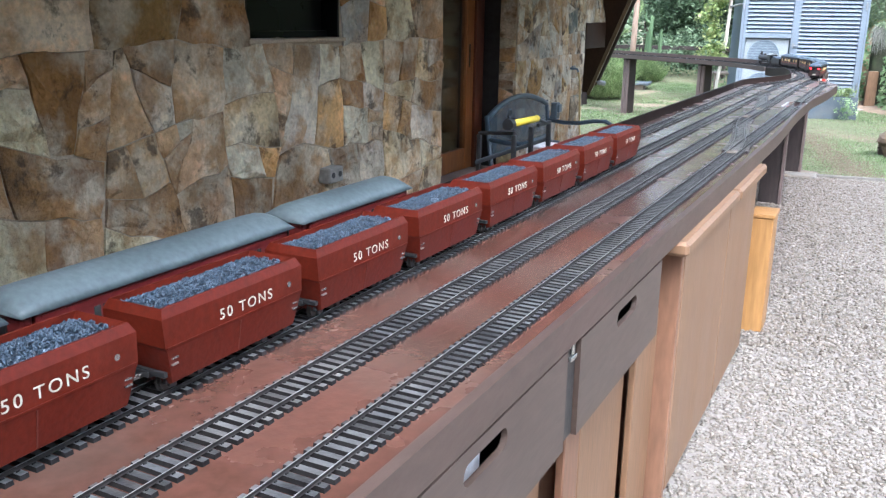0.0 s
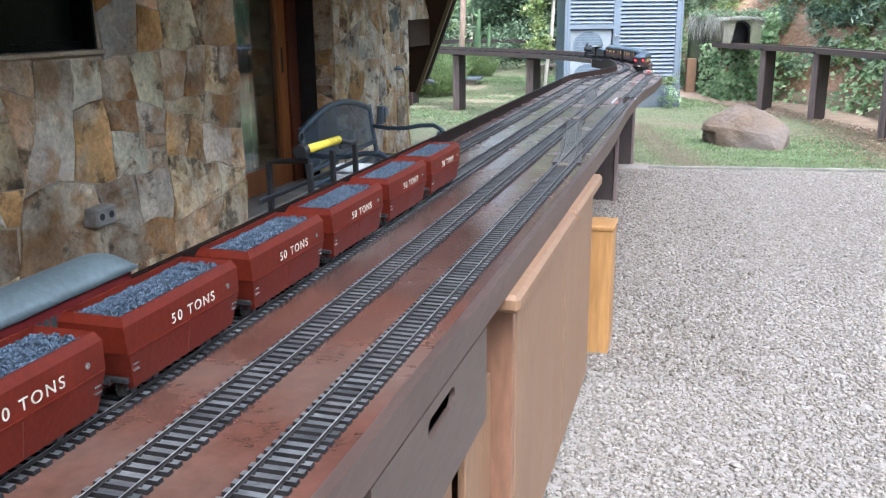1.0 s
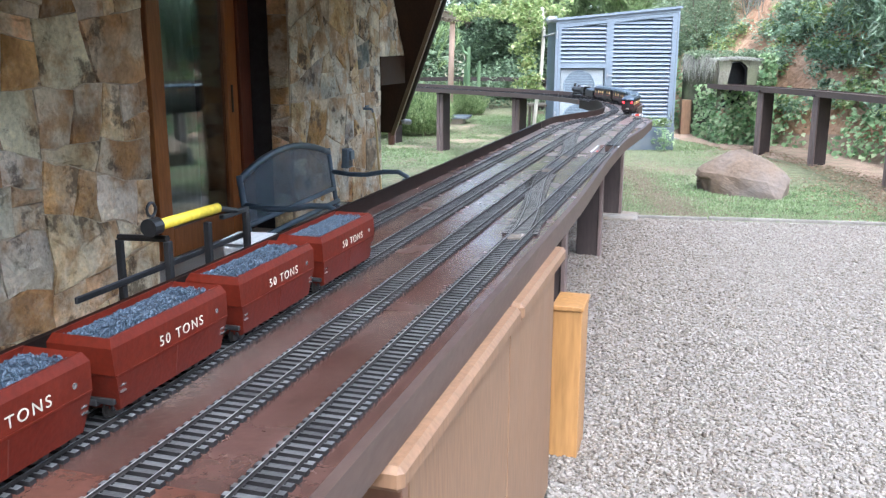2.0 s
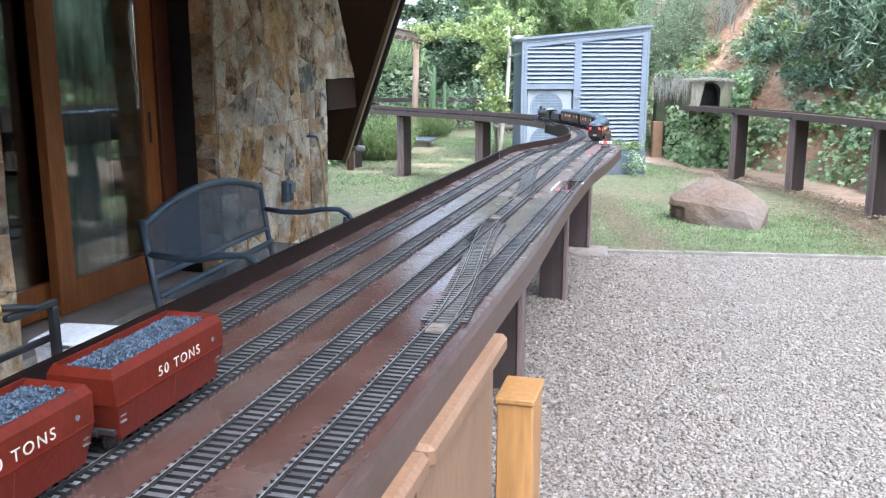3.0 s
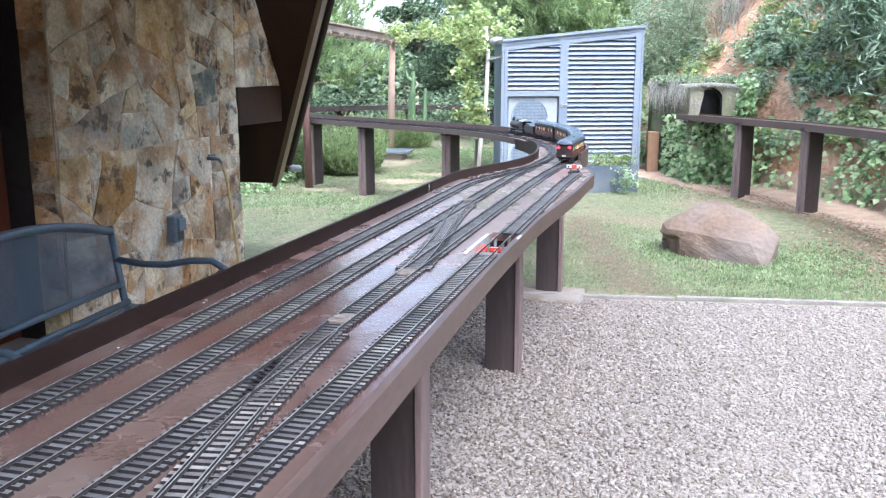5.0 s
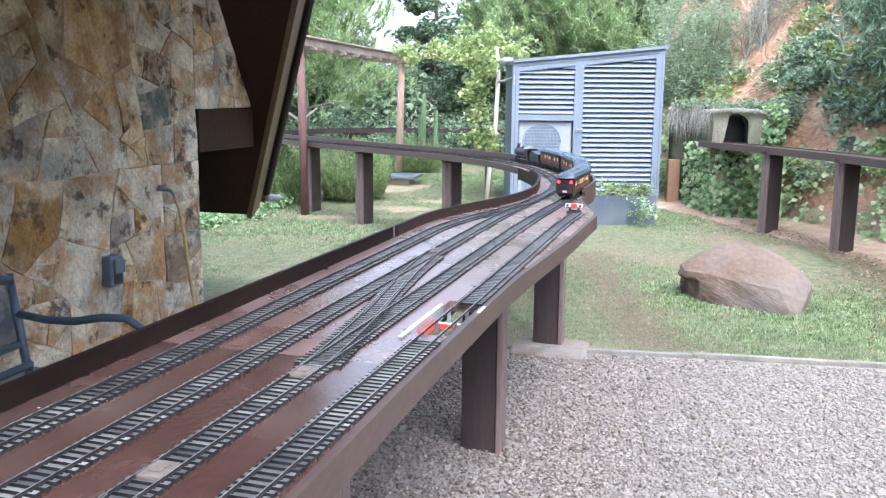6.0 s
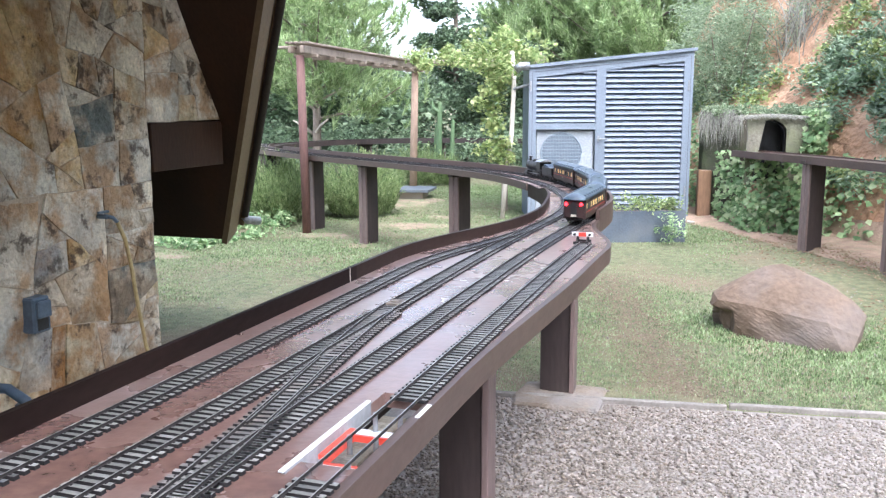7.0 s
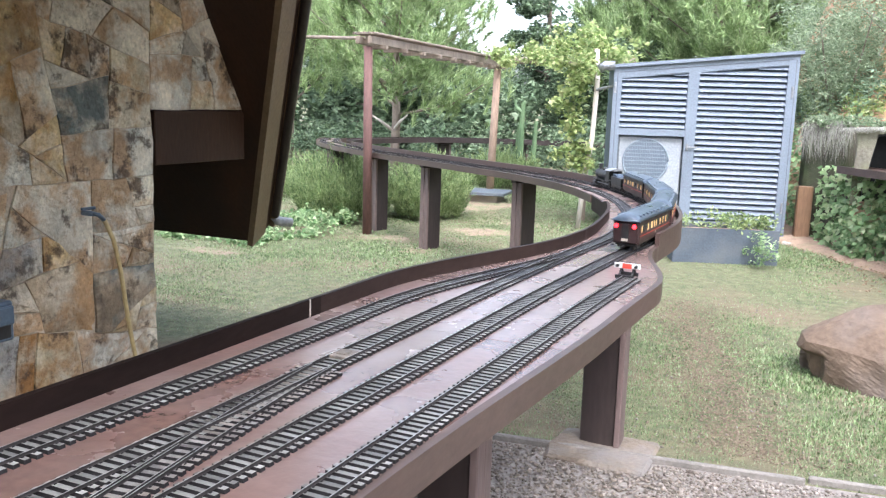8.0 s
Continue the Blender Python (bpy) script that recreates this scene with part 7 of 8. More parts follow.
# ---- foliage ----
def leaves(rng, centres, size, aspect=0.5, droop=0.0, up=0.0, fold=True):
    """One leaf at each centre: a folded diamond of four corners in two faces. droop turns tips down, up turns faces to the sky."""
    n = len(centres)
    ax = rng.normal(size=(n, 3))
    ax[:, 2] = ax[:, 2] * 0.5 - droop + up
    ax /= np.linalg.norm(ax, axis=1, keepdims=True)
    side = np.cross(ax, rng.normal(size=(n, 3)) + np.array([0, 0, 1.2]))
    side /= np.linalg.norm(side, axis=1, keepdims=True) + 1e-9
    nor = np.cross(ax, side)
    L = (size * rng.uniform(0.6, 1.4, (n, 1)))
    base_p = centres - ax * L * 0.5
    mid = centres + nor * L * 0.08
    v = np.stack([base_p, mid + side * L * aspect * 0.5, centres + ax * L * 0.5, mid - side * L * aspect * 0.5], 1)
    f = np.array([(0, 1, 2), (0, 2, 3)])[None] + 4 * np.arange(n)[:, None, None]
    return v.reshape(-1, 3), f.reshape(-1, 3)


def outward(rng, centres, size, aspect, face):
    """Leaves that lie with their faces towards a direction and their tips down."""
    n = len(centres)
    nor = np.array(face) + rng.normal(size=(n, 3)) * 0.42
    nor /= np.linalg.norm(nor, axis=1, keepdims=True)
    down = np.array([0, 0, -1.0]) + rng.normal(size=(n, 3)) * 0.55
    ax = down - nor * np.sum(down * nor, 1, keepdims=True)
    ax /= np.linalg.norm(ax, axis=1, keepdims=True)
    side = np.cross(ax, nor)
    L = size * rng.uniform(0.55, 1.35, (n, 1))
    wide = centres - ax * L * 0.12 + nor * L * 0.1
    v = np.stack([centres - ax * L * 0.45, wide + side * L * aspect * 0.5, centres + ax * L * 0.5, wide - side * L * aspect * 0.5], 1)
    f = np.array([(0, 1, 2), (0, 2, 3)])[None] + 4 * np.arange(n)[:, None, None]
    return v.reshape(-1, 3), f.reshape(-1, 3)


def clumps(rng, centres, radii, per):
    """Points thickest near the outside of balls round the centres."""
    out = []
    for c, r in zip(centres, radii):
        d = rng.normal(size=(per, 3))
        d /= np.linalg.norm(d, axis=1, keepdims=True)
        out.append(c + d * (r * rng.uniform(0.15, 1.0, (per, 1)) ** 0.6) * np.array([1, 1, 0.8]))
    return np.concatenate(out)


def tree(name, x, y, height, crown, kind, label, rng, n_clump, per, leaf, aspect=0.45, droop=0.2, low=0.35, trunk=0.09, spread=0.30, up=0.0):
    """A tree: tapered trunk, limbs and a crown of leaf clumps with gaps."""
    z0 = lawn_z(min(y, 22)) - 0.02
    ob = thing(name, (x, y, z0), 0, label=label, category="tree")
    bm = bmesh.new()
    sway = rng.uniform(-0.12, 0.12, 2)
    stem = [(sway[0] * math.sin(t * 2.2) * height * 0.2, sway[1] * math.sin(t * 2.0) * height * 0.2, t * height * 0.9) for t in np.linspace(0, 1, 9)]
    tube(bm, stem, trunk, 8, trunk * 0.25)
    part("trunk", bm, M_BARK, ob, smooth=True)
    cs, rr = [], []
    bm = bmesh.new()
    for k in range(n_clump):
        t = low + (1 - low) * (k + rng.uniform(0, 0.9)) / n_clump
        a = rng.uniform(0, math.tau)
        reach = crown * (0.35 + 0.75 * math.sin(math.pi * min(1, (1 - t) / (1 - low) * 0.75 + 0.2))) * rng.uniform(0.45, 1.05)
        s = Vector(stem[min(8, int(t * 8))])
        e = s + Vector((math.cos(a) * reach, math.sin(a) * reach, reach * rng.uniform(0.05, 0.5) + 0.05))
        if k % 2 == 0:
            tube(bm, [s, s.lerp(e, 0.5) + Vector((0, 0, -0.04 * reach)), e], trunk * 0.32, 5, 0.006)
        cs.append(np.array(e))
        rr.append(crown * spread * rng.uniform(0.7, 1.3))
        if rng.random() < 0.6:
            cs.append(np.array(s.lerp(e, rng.uniform(0.4, 0.8))) + rng.normal(size=3) * 0.1)
            rr.append(crown * spread * rng.uniform(0.5, 0.9))
    part("limb_work", bm, M_BARK, ob)
    p = clumps(rng, cs, rr, per)
    v, f = leaves(rng, p, leaf, aspect, droop, up)
    tagged(quick("crown", v, f, M_LEAF[kind], ob), kind="stuff")
    return ob


rt = np.random.default_rng(21)


def brush_pine(x, y, height, crown, label, rng, n_limb, fork=0.95, size=1.0):
    """A young pine: forked stem, rising limbs and upright brushes of long needles."""
    z0 = lawn_z(min(y, 22)) - 0.02
    ob = thing("pine_tree", (x, y, z0), 0, label=label, category="tree")
    stem = [Vector((0.05 * math.sin(t * 5), 0.03 * math.cos(t * 4), t * height)) for t in np.linspace(0, 1, 10)]
    part("trunk", tube(bmesh.new(), stem, 0.085, 8, 0.02), M_BARK, ob, smooth=True)
    cen, axis = [], []
    for k in range(n_limb):
        t = (k + rng.uniform(0, 0.9)) / n_limb
        z = fork + (height - fork) * t ** 0.9
        a = k * 2.4 + rng.uniform(-0.4, 0.4)
        reach = crown * (1.0 - 0.72 * t) * rng.uniform(0.75, 1.08)
        s = Vector((0.05 * math.sin(z / height * 5), 0.03 * math.cos(z / height * 4), z))
        e = s + Vector((math.cos(a) * reach, math.sin(a) * reach, reach * rng.uniform(0.35, 0.75)))
        mid = s.lerp(e, 0.55) + Vector((0, 0, -0.10 * reach))
        part("limb", tube(bmesh.new(), [s, mid, e], 0.026 if t < 0.5 else 0.017, 5, 0.006), M_BARK, ob)
        for j in range(int(16 + 28 * reach)):
            u = rng.uniform(0.25, 1.0)
            p = s.lerp(mid, u * 2) if u < 0.5 else mid.lerp(e, u * 2 - 1)
            p = np.array(p) + rng.normal(size=3) * np.array([0.16, 0.16, 0.10]) * (0.6 + reach * 0.5)
            d = np.array([math.cos(a) * 0.45, math.sin(a) * 0.45, 0.85]) + rng.normal(size=3) * 0.28
            L = rng.uniform(0.14, 0.30) * size
            m = 34
            tt = rng.uniform(0, 1, (m, 1))
            cen.append(p + d * L * tt)
            ax = d + rng.normal(size=(m, 3)) * 0.55
            axis.append(ax / np.linalg.norm(ax, axis=1, keepdims=True))
    cen, axis = np.concatenate(cen), np.concatenate(axis)
    n = len(cen)
    side = np.cross(axis, rng.normal(size=(n, 3)))
    side /= np.linalg.norm(side, axis=1, keepdims=True)
    L = rng.uniform(0.11, 0.19, (n, 1)) * size
    v = np.stack([cen - side * 0.0095 * size, cen + side * 0.0095 * size, cen + axis * L], 1).reshape(-1, 3)
    tagged(quick("crown", v, np.arange(3 * n).reshape(-1, 3), M_LEAF["pine"], ob), kind="stuff")
    return ob


lone_pine = brush_pine(-6.72, 18.6, 4.3, 1.75, "bright green pine tree with long soft needles", rt, 40)
for dx, dz in ((-0.42, 0.36), (0.46, 0.40)):
    part("limb", tube(bmesh.new(), [(0.0, 0.0, 0.78), (dx * 0.4, -0.1, 0.80 + dz * 0.36), (dx * 0.75, -0.16, 0.80 + dz * 0.62)], 0.030, 8, 0.014), M_PALEWOOD, lone_pine, "bare pale limb", smooth=True)
brush_pine(-10.0, 20.3, 5.2, 2.1, "bright green pine tree with long soft needles", rt, 34)
brush_pine(-1.6, 22.8, 5.6, 2.5, "light green pine tree behind the shed", rt, 46, 0.6, 1.3)
brush_pine(0.9, 24.5, 7.0, 2.9, "tall light green pine tree behind the shed", rt, 46, 0.8, 1.4)
brush_pine(-3.9, 24.2, 5.4, 1.7, "light green pine tree behind the pergola", rt, 40, 1.6, 1.3)
tree("cypress_tree", -6.05, 24.6, 5.6, 0.85, "dark", "dark green cypress tree in the distance", rt, 44, 260, 0.11, 0.5, 0.0, 0.05, 0.1, 0.38)
tree("cypress_tree", -4.3, 22.6, 2.6, 0.9, "dark", "dark green cypress tree in the distance", rt, 40, 260, 0.11, 0.5, 0.0, 0.05, 0.1, 0.38)
tree("cypress_tree", -8.3, 23.5, 2.5, 0.9, "dark", "dark green tree in the distance", rt, 44, 260, 0.11, 0.5, 0.0, 0.05, 0.1, 0.38)
tree("cypress_tree", -10.6, 24.0, 5.4, 1.5, "dark", "tall dark green tree in the distance", rt, 44, 260, 0.12, 0.5, 0.0, 0.05, 0.1, 0.38)
tree("olive_tree", 1.5, 18.2, 3.6, 1.35, "sage", "grey-green leafy tree on the bank", rt, 46, 420, 0.075, 0.3, 0.1, 0.2, 0.06, 0.30)
tree("olive_tree", 0.2, 19.2, 3.0, 1.2, "sage", "grey-green leafy tree on the bank", rt, 40, 400, 0.075, 0.3, 0.1, 0.1, 0.06, 0.30)

# far hedge: dense dark woods behind the garden
cs = np.stack([rt.uniform(-18, -1.5, 420), rt.uniform(25.5, 29, 420), rt.uniform(0.2, 1.0, 420) ** 0.8 * 3.6], 1)
cs = np.concatenate([cs, np.stack([rt.uniform(-1.5, 6, 160), rt.uniform(26, 29, 160), rt.uniform(0.3, 5.6, 160)], 1), np.stack([rt.uniform(-18, -9.5, 120), rt.uniform(26, 29, 120), rt.uniform(2.5, 6.5, 120)], 1)])
cs = np.array([c for c in cs if not (-9.9 < c[0] * 20 / (c[1] - 5) < -6.4 and c[2] > 2.2)])
v, f = leaves(rt, clumps(rt, cs, rt.uniform(0.4, 0.9, len(cs)), 60), 0.17, 0.5, 0.1)
tagged(quick("woods", v, f, M_LEAF["dark"]), "dense dark green woods behind the garden", "woods", kind="stuff")
cs = np.stack([rt.uniform(-13, -2.2, 200), rt.uniform(18.9, 22.0, 200), rt.uniform(0.05, 1.0, 200)], 1)
v, f = leaves(rt, clumps(rt, cs, rt.uniform(0.25, 0.5, len(cs)), 75), 0.08, 0.5, 0.0)
cs = np.stack([rt.uniform(-17, -1.0, 330), rt.uniform(22.2, 25.0, 330), rt.uniform(0.1, 1.9, 330)], 1)
v2, f2 = leaves(rt, clumps(rt, cs, rt.uniform(0.4, 0.7, len(cs)), 80), 0.17, 0.5, 0.0)
v, f = np.concatenate([v, v2]), np.concatenate([f, f2 + len(v)])
tagged(quick("undergrowth", v, f, M_LEAF["dark"]), "low green undergrowth at the back of the garden", "undergrowth", kind="stuff")


def shoots(rng, x0, x1, y0, y1, n, hgt):
    """Upright needle-leaved shoots of a rosemary bush, as thin needles."""
    pts_l, axes = [], []
    for k in range(n):
        r, a = math.sqrt(rng.random()), rng.uniform(0, math.tau)
        x, y = (x0 + x1) / 2 + r * math.cos(a) * (x1 - x0) * 0.42, (y0 + y1) / 2 + r * math.sin(a) * (y1 - y0) * 0.42
        H = hgt * (1.05 - 0.55 * r * r) * rng.uniform(0.6, 1.15)
        lx, ly = (np.array([math.cos(a), math.sin(a)]) * 0.45 * r + rng.normal(0, 0.14, 2)) * H
        m = 44
        t = rng.uniform(0.12, 1, m)[:, None]
        stem = np.array([lx, ly, H])
        pts_l.append(np.array([[x, y, lawn_z(y)]]) + t * stem + rng.normal(0, 0.007, (m, 3)))
        ax = stem / np.linalg.norm(stem) + rng.normal(0, 0.42, (m, 3))
        axes.append(ax / np.linalg.norm(ax, axis=1, keepdims=True))
    cen, axis = np.concatenate(pts_l), np.concatenate(axes)
    side = np.cross(axis, rng.normal(size=cen.shape))
    side *= 0.0055 / np.linalg.norm(side, axis=1, keepdims=True)
    length = rng.uniform(0.035, 0.075, (len(cen), 1))
    return np.stack([cen - side, cen + side, cen + axis * length], 1).reshape(-1, 3)


for x0, x1, y0, y1, nn, hh in ((-5.6, -4.5, 13.8, 14.9, 760, 0.72), (-4.6, -3.8, 14.4, 15.3, 600, 0.70), (-7.4, -5.6, 15.2, 16.6, 520, 0.52), (-5.3, -4.0, 17.9, 18.7, 460, 0.55)):
    v = shoots(rt, x0, x1, y0, y1, nn, hh)
    bush = thing("rosemary_bush", (0, 0, 0), 0, label="upright green rosemary bush growing on the lawn", category="bush", group="rosemary bushes")
    tagged(quick("foliage", v, np.arange(len(v)).reshape(-1, 3), M_LEAF["rosemary"], bush), kind="stuff")

# low plants under the eave and at the foot of the posts
cs = np.concatenate([np.stack([rt.uniform(-6.8, -4.5, 60), rt.uniform(12.6, 14.0, 60), rt.uniform(0.1, 0.2, 60)], 1), np.stack([rt.uniform(-5.9, -4.75, 40), rt.uniform(12.2, 12.9, 40), rt.uniform(0.06, 0.11, 40)], 1)])
v, f = leaves(rt, clumps(rt, cs, rt.uniform(0.1, 0.2, 100), 80), 0.05, 0.7, 0.0, 0.3)
tagged(quick("ground_ivy", v, f, M_LEAF["ivy"]), "low green ivy along the edge of the lawn", "ground cover", kind="stuff")
cs = np.array([planter.matrix_world @ Vector((rt.uniform(0.03, 0.9), rt.uniform(0.02, 0.36), rt.uniform(0.32, 0.42) + (0.0 if k % 4 else 0.03 * (k % 3)))) for k in range(40)])
v, f = leaves(rt, clumps(rt, cs, rt.uniform(0.04, 0.10, len(cs)), 34), 0.035, 0.5, 0.0, 0.2)
tagged(quick("planter_plants", v, f, M_LEAF["rosemary"]), "small leafy plants growing in the planter", "plants", kind="stuff")
cs = np.array([(-0.42 + rt.normal(0, 0.07), 13.78 + rt.normal(0, 0.06), 0.10 + rt.uniform(0, 0.30)) for k in range(13)])
v, f = leaves(rt, clumps(rt, cs, rt.uniform(0.05, 0.09, len(cs)), 40), 0.03, 0.5, 0.0, 0.2)
shrub = thing("shrub", (0, 0, 0), 0, label="small green shrub growing at the planter's corner", category="shrub")
tagged(quick("foliage", v, f, M_LEAF["ivy"], shrub), kind="stuff")

SLIPS = ((Vector((1.36, 14.72, 0.95)), Vector((1.33, 15.25, 1.5)), 0.21), (Vector((0.70, 16.2, 1.45)), Vector((0.95, 16.65, 2.2)), 0.26))


def bare(q):
    for a, b, r in SLIPS:
        d = b - a
        t = max(0.0, min(1.0, (q - a).dot(d) / d.length_squared))
        if (q - a - d * t).length < r + 0.12 * noise.noise((q.x * 2, q.y * 2, q.z * 2)):
            return True
    return False


# ivy on the bank
pts_i = []
for k in range(12000):
    i = int(rt.integers(4, min(len(base), 52)))
    d = abs(rt.normal(0, 0.34))
    q = bank_at(i, min(d, 2.0))
    w = 0.55 + 0.45 * noise.noise((q.x * 1.3, q.y * 1.3, q.z * 1.3))
    if (bare(q) and rt.random() < 0.92) or noise.noise((q.x * 2.2 + 5, q.y * 2.2, q.z * 2.2)) > rt.uniform(0.0, 0.5):
        continue
    if q.z < 0.25 + 1.35 * w or rt.random() < 0.12:
        pts_i.append((q.x - 0.05 + rt.normal(0, 0.05), q.y - 0.08 + rt.normal(0, 0.05), q.z + 0.05 + abs(rt.normal(0, 0.06))))
for k in range(1700):
    x = rt.uniform(-0.08, 1.0)
    pts_i.append((x, max(15.36 - 2.6 * x, 14.66 - 0.22 * x) + rt.normal(0, 0.05), 0.12 + 0.8 * rt.random() ** 1.2))
for k in range(420):
    pts_i.append((rt.uniform(0.76, 1.0), 14.72 + rt.normal(0, 0.07), rt.uniform(0.95, 1.38)))
v, f = outward(rt, np.array(pts_i), 0.064, 0.95, (-0.35, -0.6, 0.75))
tagged(quick("ivy", v, f, M_LEAF["ivy"]), "large-leaved green ivy climbing the foot of the bank", "ivy", kind="stuff")
# shrubs and yellowing creepers over the earth, with a bare slip left between
groups = {"vine": ([], []), "willow": ([], []), "sage": ([], [])}
for k in range(1700):
    i = int(rt.integers(0, min(len(base), 56)))
    d = rt.uniform(0.45, 3.8)
    q = bank_at(i, d)
    if bare(q) or noise.noise((q.x * 0.8, q.y * 0.8, q.z * 0.6 + 4)) < -0.42:
        continue
    kind = "sage" if q.x < 1.3 and d > 0.9 else ("vine" if rt.random() < 0.28 else "willow")
    groups[kind][0].append((q.x - 0.04, q.y - 0.06, q.z + 0.07))
    groups[kind][1].append(rt.uniform(0.14, 0.30) * (1.25 if kind == "sage" else 1.0))
for k in range(620):
    i = int(rt.integers(14, min(len(base), 50)))
    q = bank_at(i, rt.uniform(0.2, 1.5))
    if bare(q) or q.x < 1.0:
        continue
    kind = "vine" if rt.random() < 0.4 else "willow"
    groups[kind][0].append((q.x - 0.06, q.y - 0.08, q.z + 0.06))
    groups[kind][1].append(rt.uniform(0.10, 0.2))
for kind, text, lf, asp in (("vine", "yellow-green shrubs scattered over the earth bank", 0.06, 0.45), ("willow", "dark green shrubs covering the earth bank", 0.07, 0.4), ("sage", "grey-green bushes on top of the bank", 0.05, 0.3)):
    v, f = leaves(rt, clumps(rt, np.array(groups[kind][0]), groups[kind][1], 100), lf, asp, 0.15)
    tagged(quick("bank_shrubs", v, f, M_LEAF[kind]), text, "shrubs", kind="stuff")


def hanging(rng, centre, width, drop, n):
    """Leaf centres of drooping willow-like twigs."""
    out = []
    for k in range(n):
        s = np.array(centre) + rng.normal(size=3) * np.array(width)
        H = drop * rng.uniform(0.5, 1.2)
        t = np.linspace(0, 1, 26)[:, None]
        sway = rng.normal(0, 0.16, 2)
        out.append(s + np.concatenate([sway[0] * t, sway[1] * t, -H * t ** 1.3], 1) + rng.normal(0, 0.03, (26, 3)))
    return np.concatenate(out)


wt = thing("willow_tree", (3.2, 14.0, 2.7), 0, label="drooping narrow-leaved tree hanging over the bank", category="tree")
bm = bmesh.new()
tube(bm, [(0.3, 0.3, -0.4), (0.1, 0.0, 0.4), (-0.4, -0.2, 0.7), (-1.2, -0.4, 0.7)], 0.07, 8, 0.02)
tube(bm, [(0.1, 0.0, 0.4), (-0.2, -0.6, 0.6), (-0.5, -1.2, 0.5)], 0.05, 8, 0.02)
part("trunk", bm, M_BARK, wt, smooth=True)
p = np.concatenate([hanging(rt, (1.95, 13.75, 2.75), (0.22, 0.25, 0.28), 0.75, 110), hanging(rt, (1.66, 14.35, 2.95), (0.18, 0.2, 0.25), 0.6, 80), hanging(rt, (2.35, 13.3, 2.5), (0.25, 0.3, 0.3), 0.8, 140), hanging(rt, (2.9, 12.8, 2.4), (0.3, 0.35, 0.3), 0.8, 130), hanging(rt, (2.3, 14.0, 3.3), (0.4, 0.3, 0.3), 0.8, 110), hanging(rt, (3.1, 13.5, 3.2), (0.4, 0.4, 0.3), 0.9, 110)])
v, f = leaves(rt, p - np.array(wt.location), 0.14, 0.15, 0.9)
tagged(quick("crown", v, f, M_LEAF["willow"], wt), kind="stuff")
# dry roots hanging over the tunnel
rv, rf = [], []
for k in range(1500):
    u = rt.uniform(-0.42, 0.75)
    q = Vector((0.14, 15.74, 0)) + Vector((math.cos(radians(-14)), math.sin(radians(-14)), 0)) * u + Vector((0, -0.2 - 0.1 * rt.random(), 1.38 - rt.uniform(0, 0.06)))
    if u > 0.05:
        q = Vector((0.47 + (u - 0.4) * 0.95, 14.655, 1.345 - abs(u - 0.4) * 0.06))
    H = 0.04 + 0.42 * rt.random() ** 2.2 if u < 0.05 else rt.uniform(0.01, 0.06)
    w = rt.uniform(0.002, 0.0045)
    k0 = len(rv)
    rv += [(q.x - w, q.y, q.z), (q.x + w, q.y, q.z), (q.x + rt.normal(0, 0.05), q.y - rt.uniform(0.0, 0.06), q.z - H)]
    rf.append((k0, k0 + 1, k0 + 2))
M_DRY = palette("dry_roots", [(0.14, 0.135, 0.115), (0.26, 0.25, 0.22), (0.40, 0.39, 0.35), (0.26, 0.29, 0.19)], 0.9, 4.0, 40.0, 0.0, "island", 0.3)
tagged(sheet("hanging_roots", rv, rf, M_DRY), "dry grey roots hanging over the tunnel", "roots", kind="stuff")
bm = boxes((-0.42, 0.05, -0.15, 0.45, 0.0, 1.30), bevel=0.08)
bmesh.ops.subdivide_edges(bm, edges=bm.edges[:], cuts=3, use_grid_fill=True)
for v in bm.verts:
    v.co += Vector((noise.noise(v.co * 3.1), noise.noise(v.co * 3.1 + Vector((7, 0, 0))), noise.noise(v.co * 3.1 + Vector((0, 7, 0))))) * 0.06
M_ROOTS = surface("brown_root_mat", (0.045, 0.042, 0.032), (0.095, 0.088, 0.065), 9.0, 0.95, 1.0, fine=60, dirt=(0.07, 0.10, 0.04), dirt_scale=4.0, dirt_amount=0.7)
mound = part("tunnel_mound", bm, M_ROOTS, smooth=True)
mound.matrix_world = pose(0.14, 15.74, 0.05, 0, 0, -14)
tagged(mound, "mossy rough mound over the tunnel beside the shed", "mound")

# moss and small plants along the top of the mound and the tunnel
cs = np.stack([rt.uniform(-0.2, 0.85, 70), rt.uniform(14.75, 15.2, 70), rt.uniform(1.33, 1.40, 70)], 1)
cs[:, 1] += np.where(cs[:, 0] < 0.2, 0.7, 0.0)
v, f = leaves(rt, clumps(rt, cs, rt.uniform(0.05, 0.10, 70), 60), 0.035, 0.5, -0.2, 0.2)
tagged(quick("moss", v, f, M_LEAF["sage"]), "grey-green moss and small plants on top of the tunnel", "moss", kind="stuff")

# unseen bushes added along the bank beside the yard, to shade the upper porch walls
cs, rr = [], []
for k in range(900):
    i = int(rt.integers(56, len(base)))
    q = bank_at(i, rt.uniform(0.3, 2.8))
    cs.append((q.x, q.y, q.z + rt.uniform(0.05, 0.9)))
    rr.append(rt.uniform(0.25, 0.5))
v, f = leaves(rt, clumps(rt, np.array(cs), rr, 46), 0.13, 0.45, 0.15)
tagged(quick("bank_bushes", v, f, M_LEAF["willow"]), "dense green bushes added out of view on the bank, shading the porch walls", "bushes", kind="stuff")

# soft grey-green bush on the bank behind the shed, with dead brush beside it
sage = thing("sage_bush", (0, 0, 0), 0, label="large soft grey-green bush on the bank behind the shed", category="bush")
cs = rt.normal(size=(150, 3))
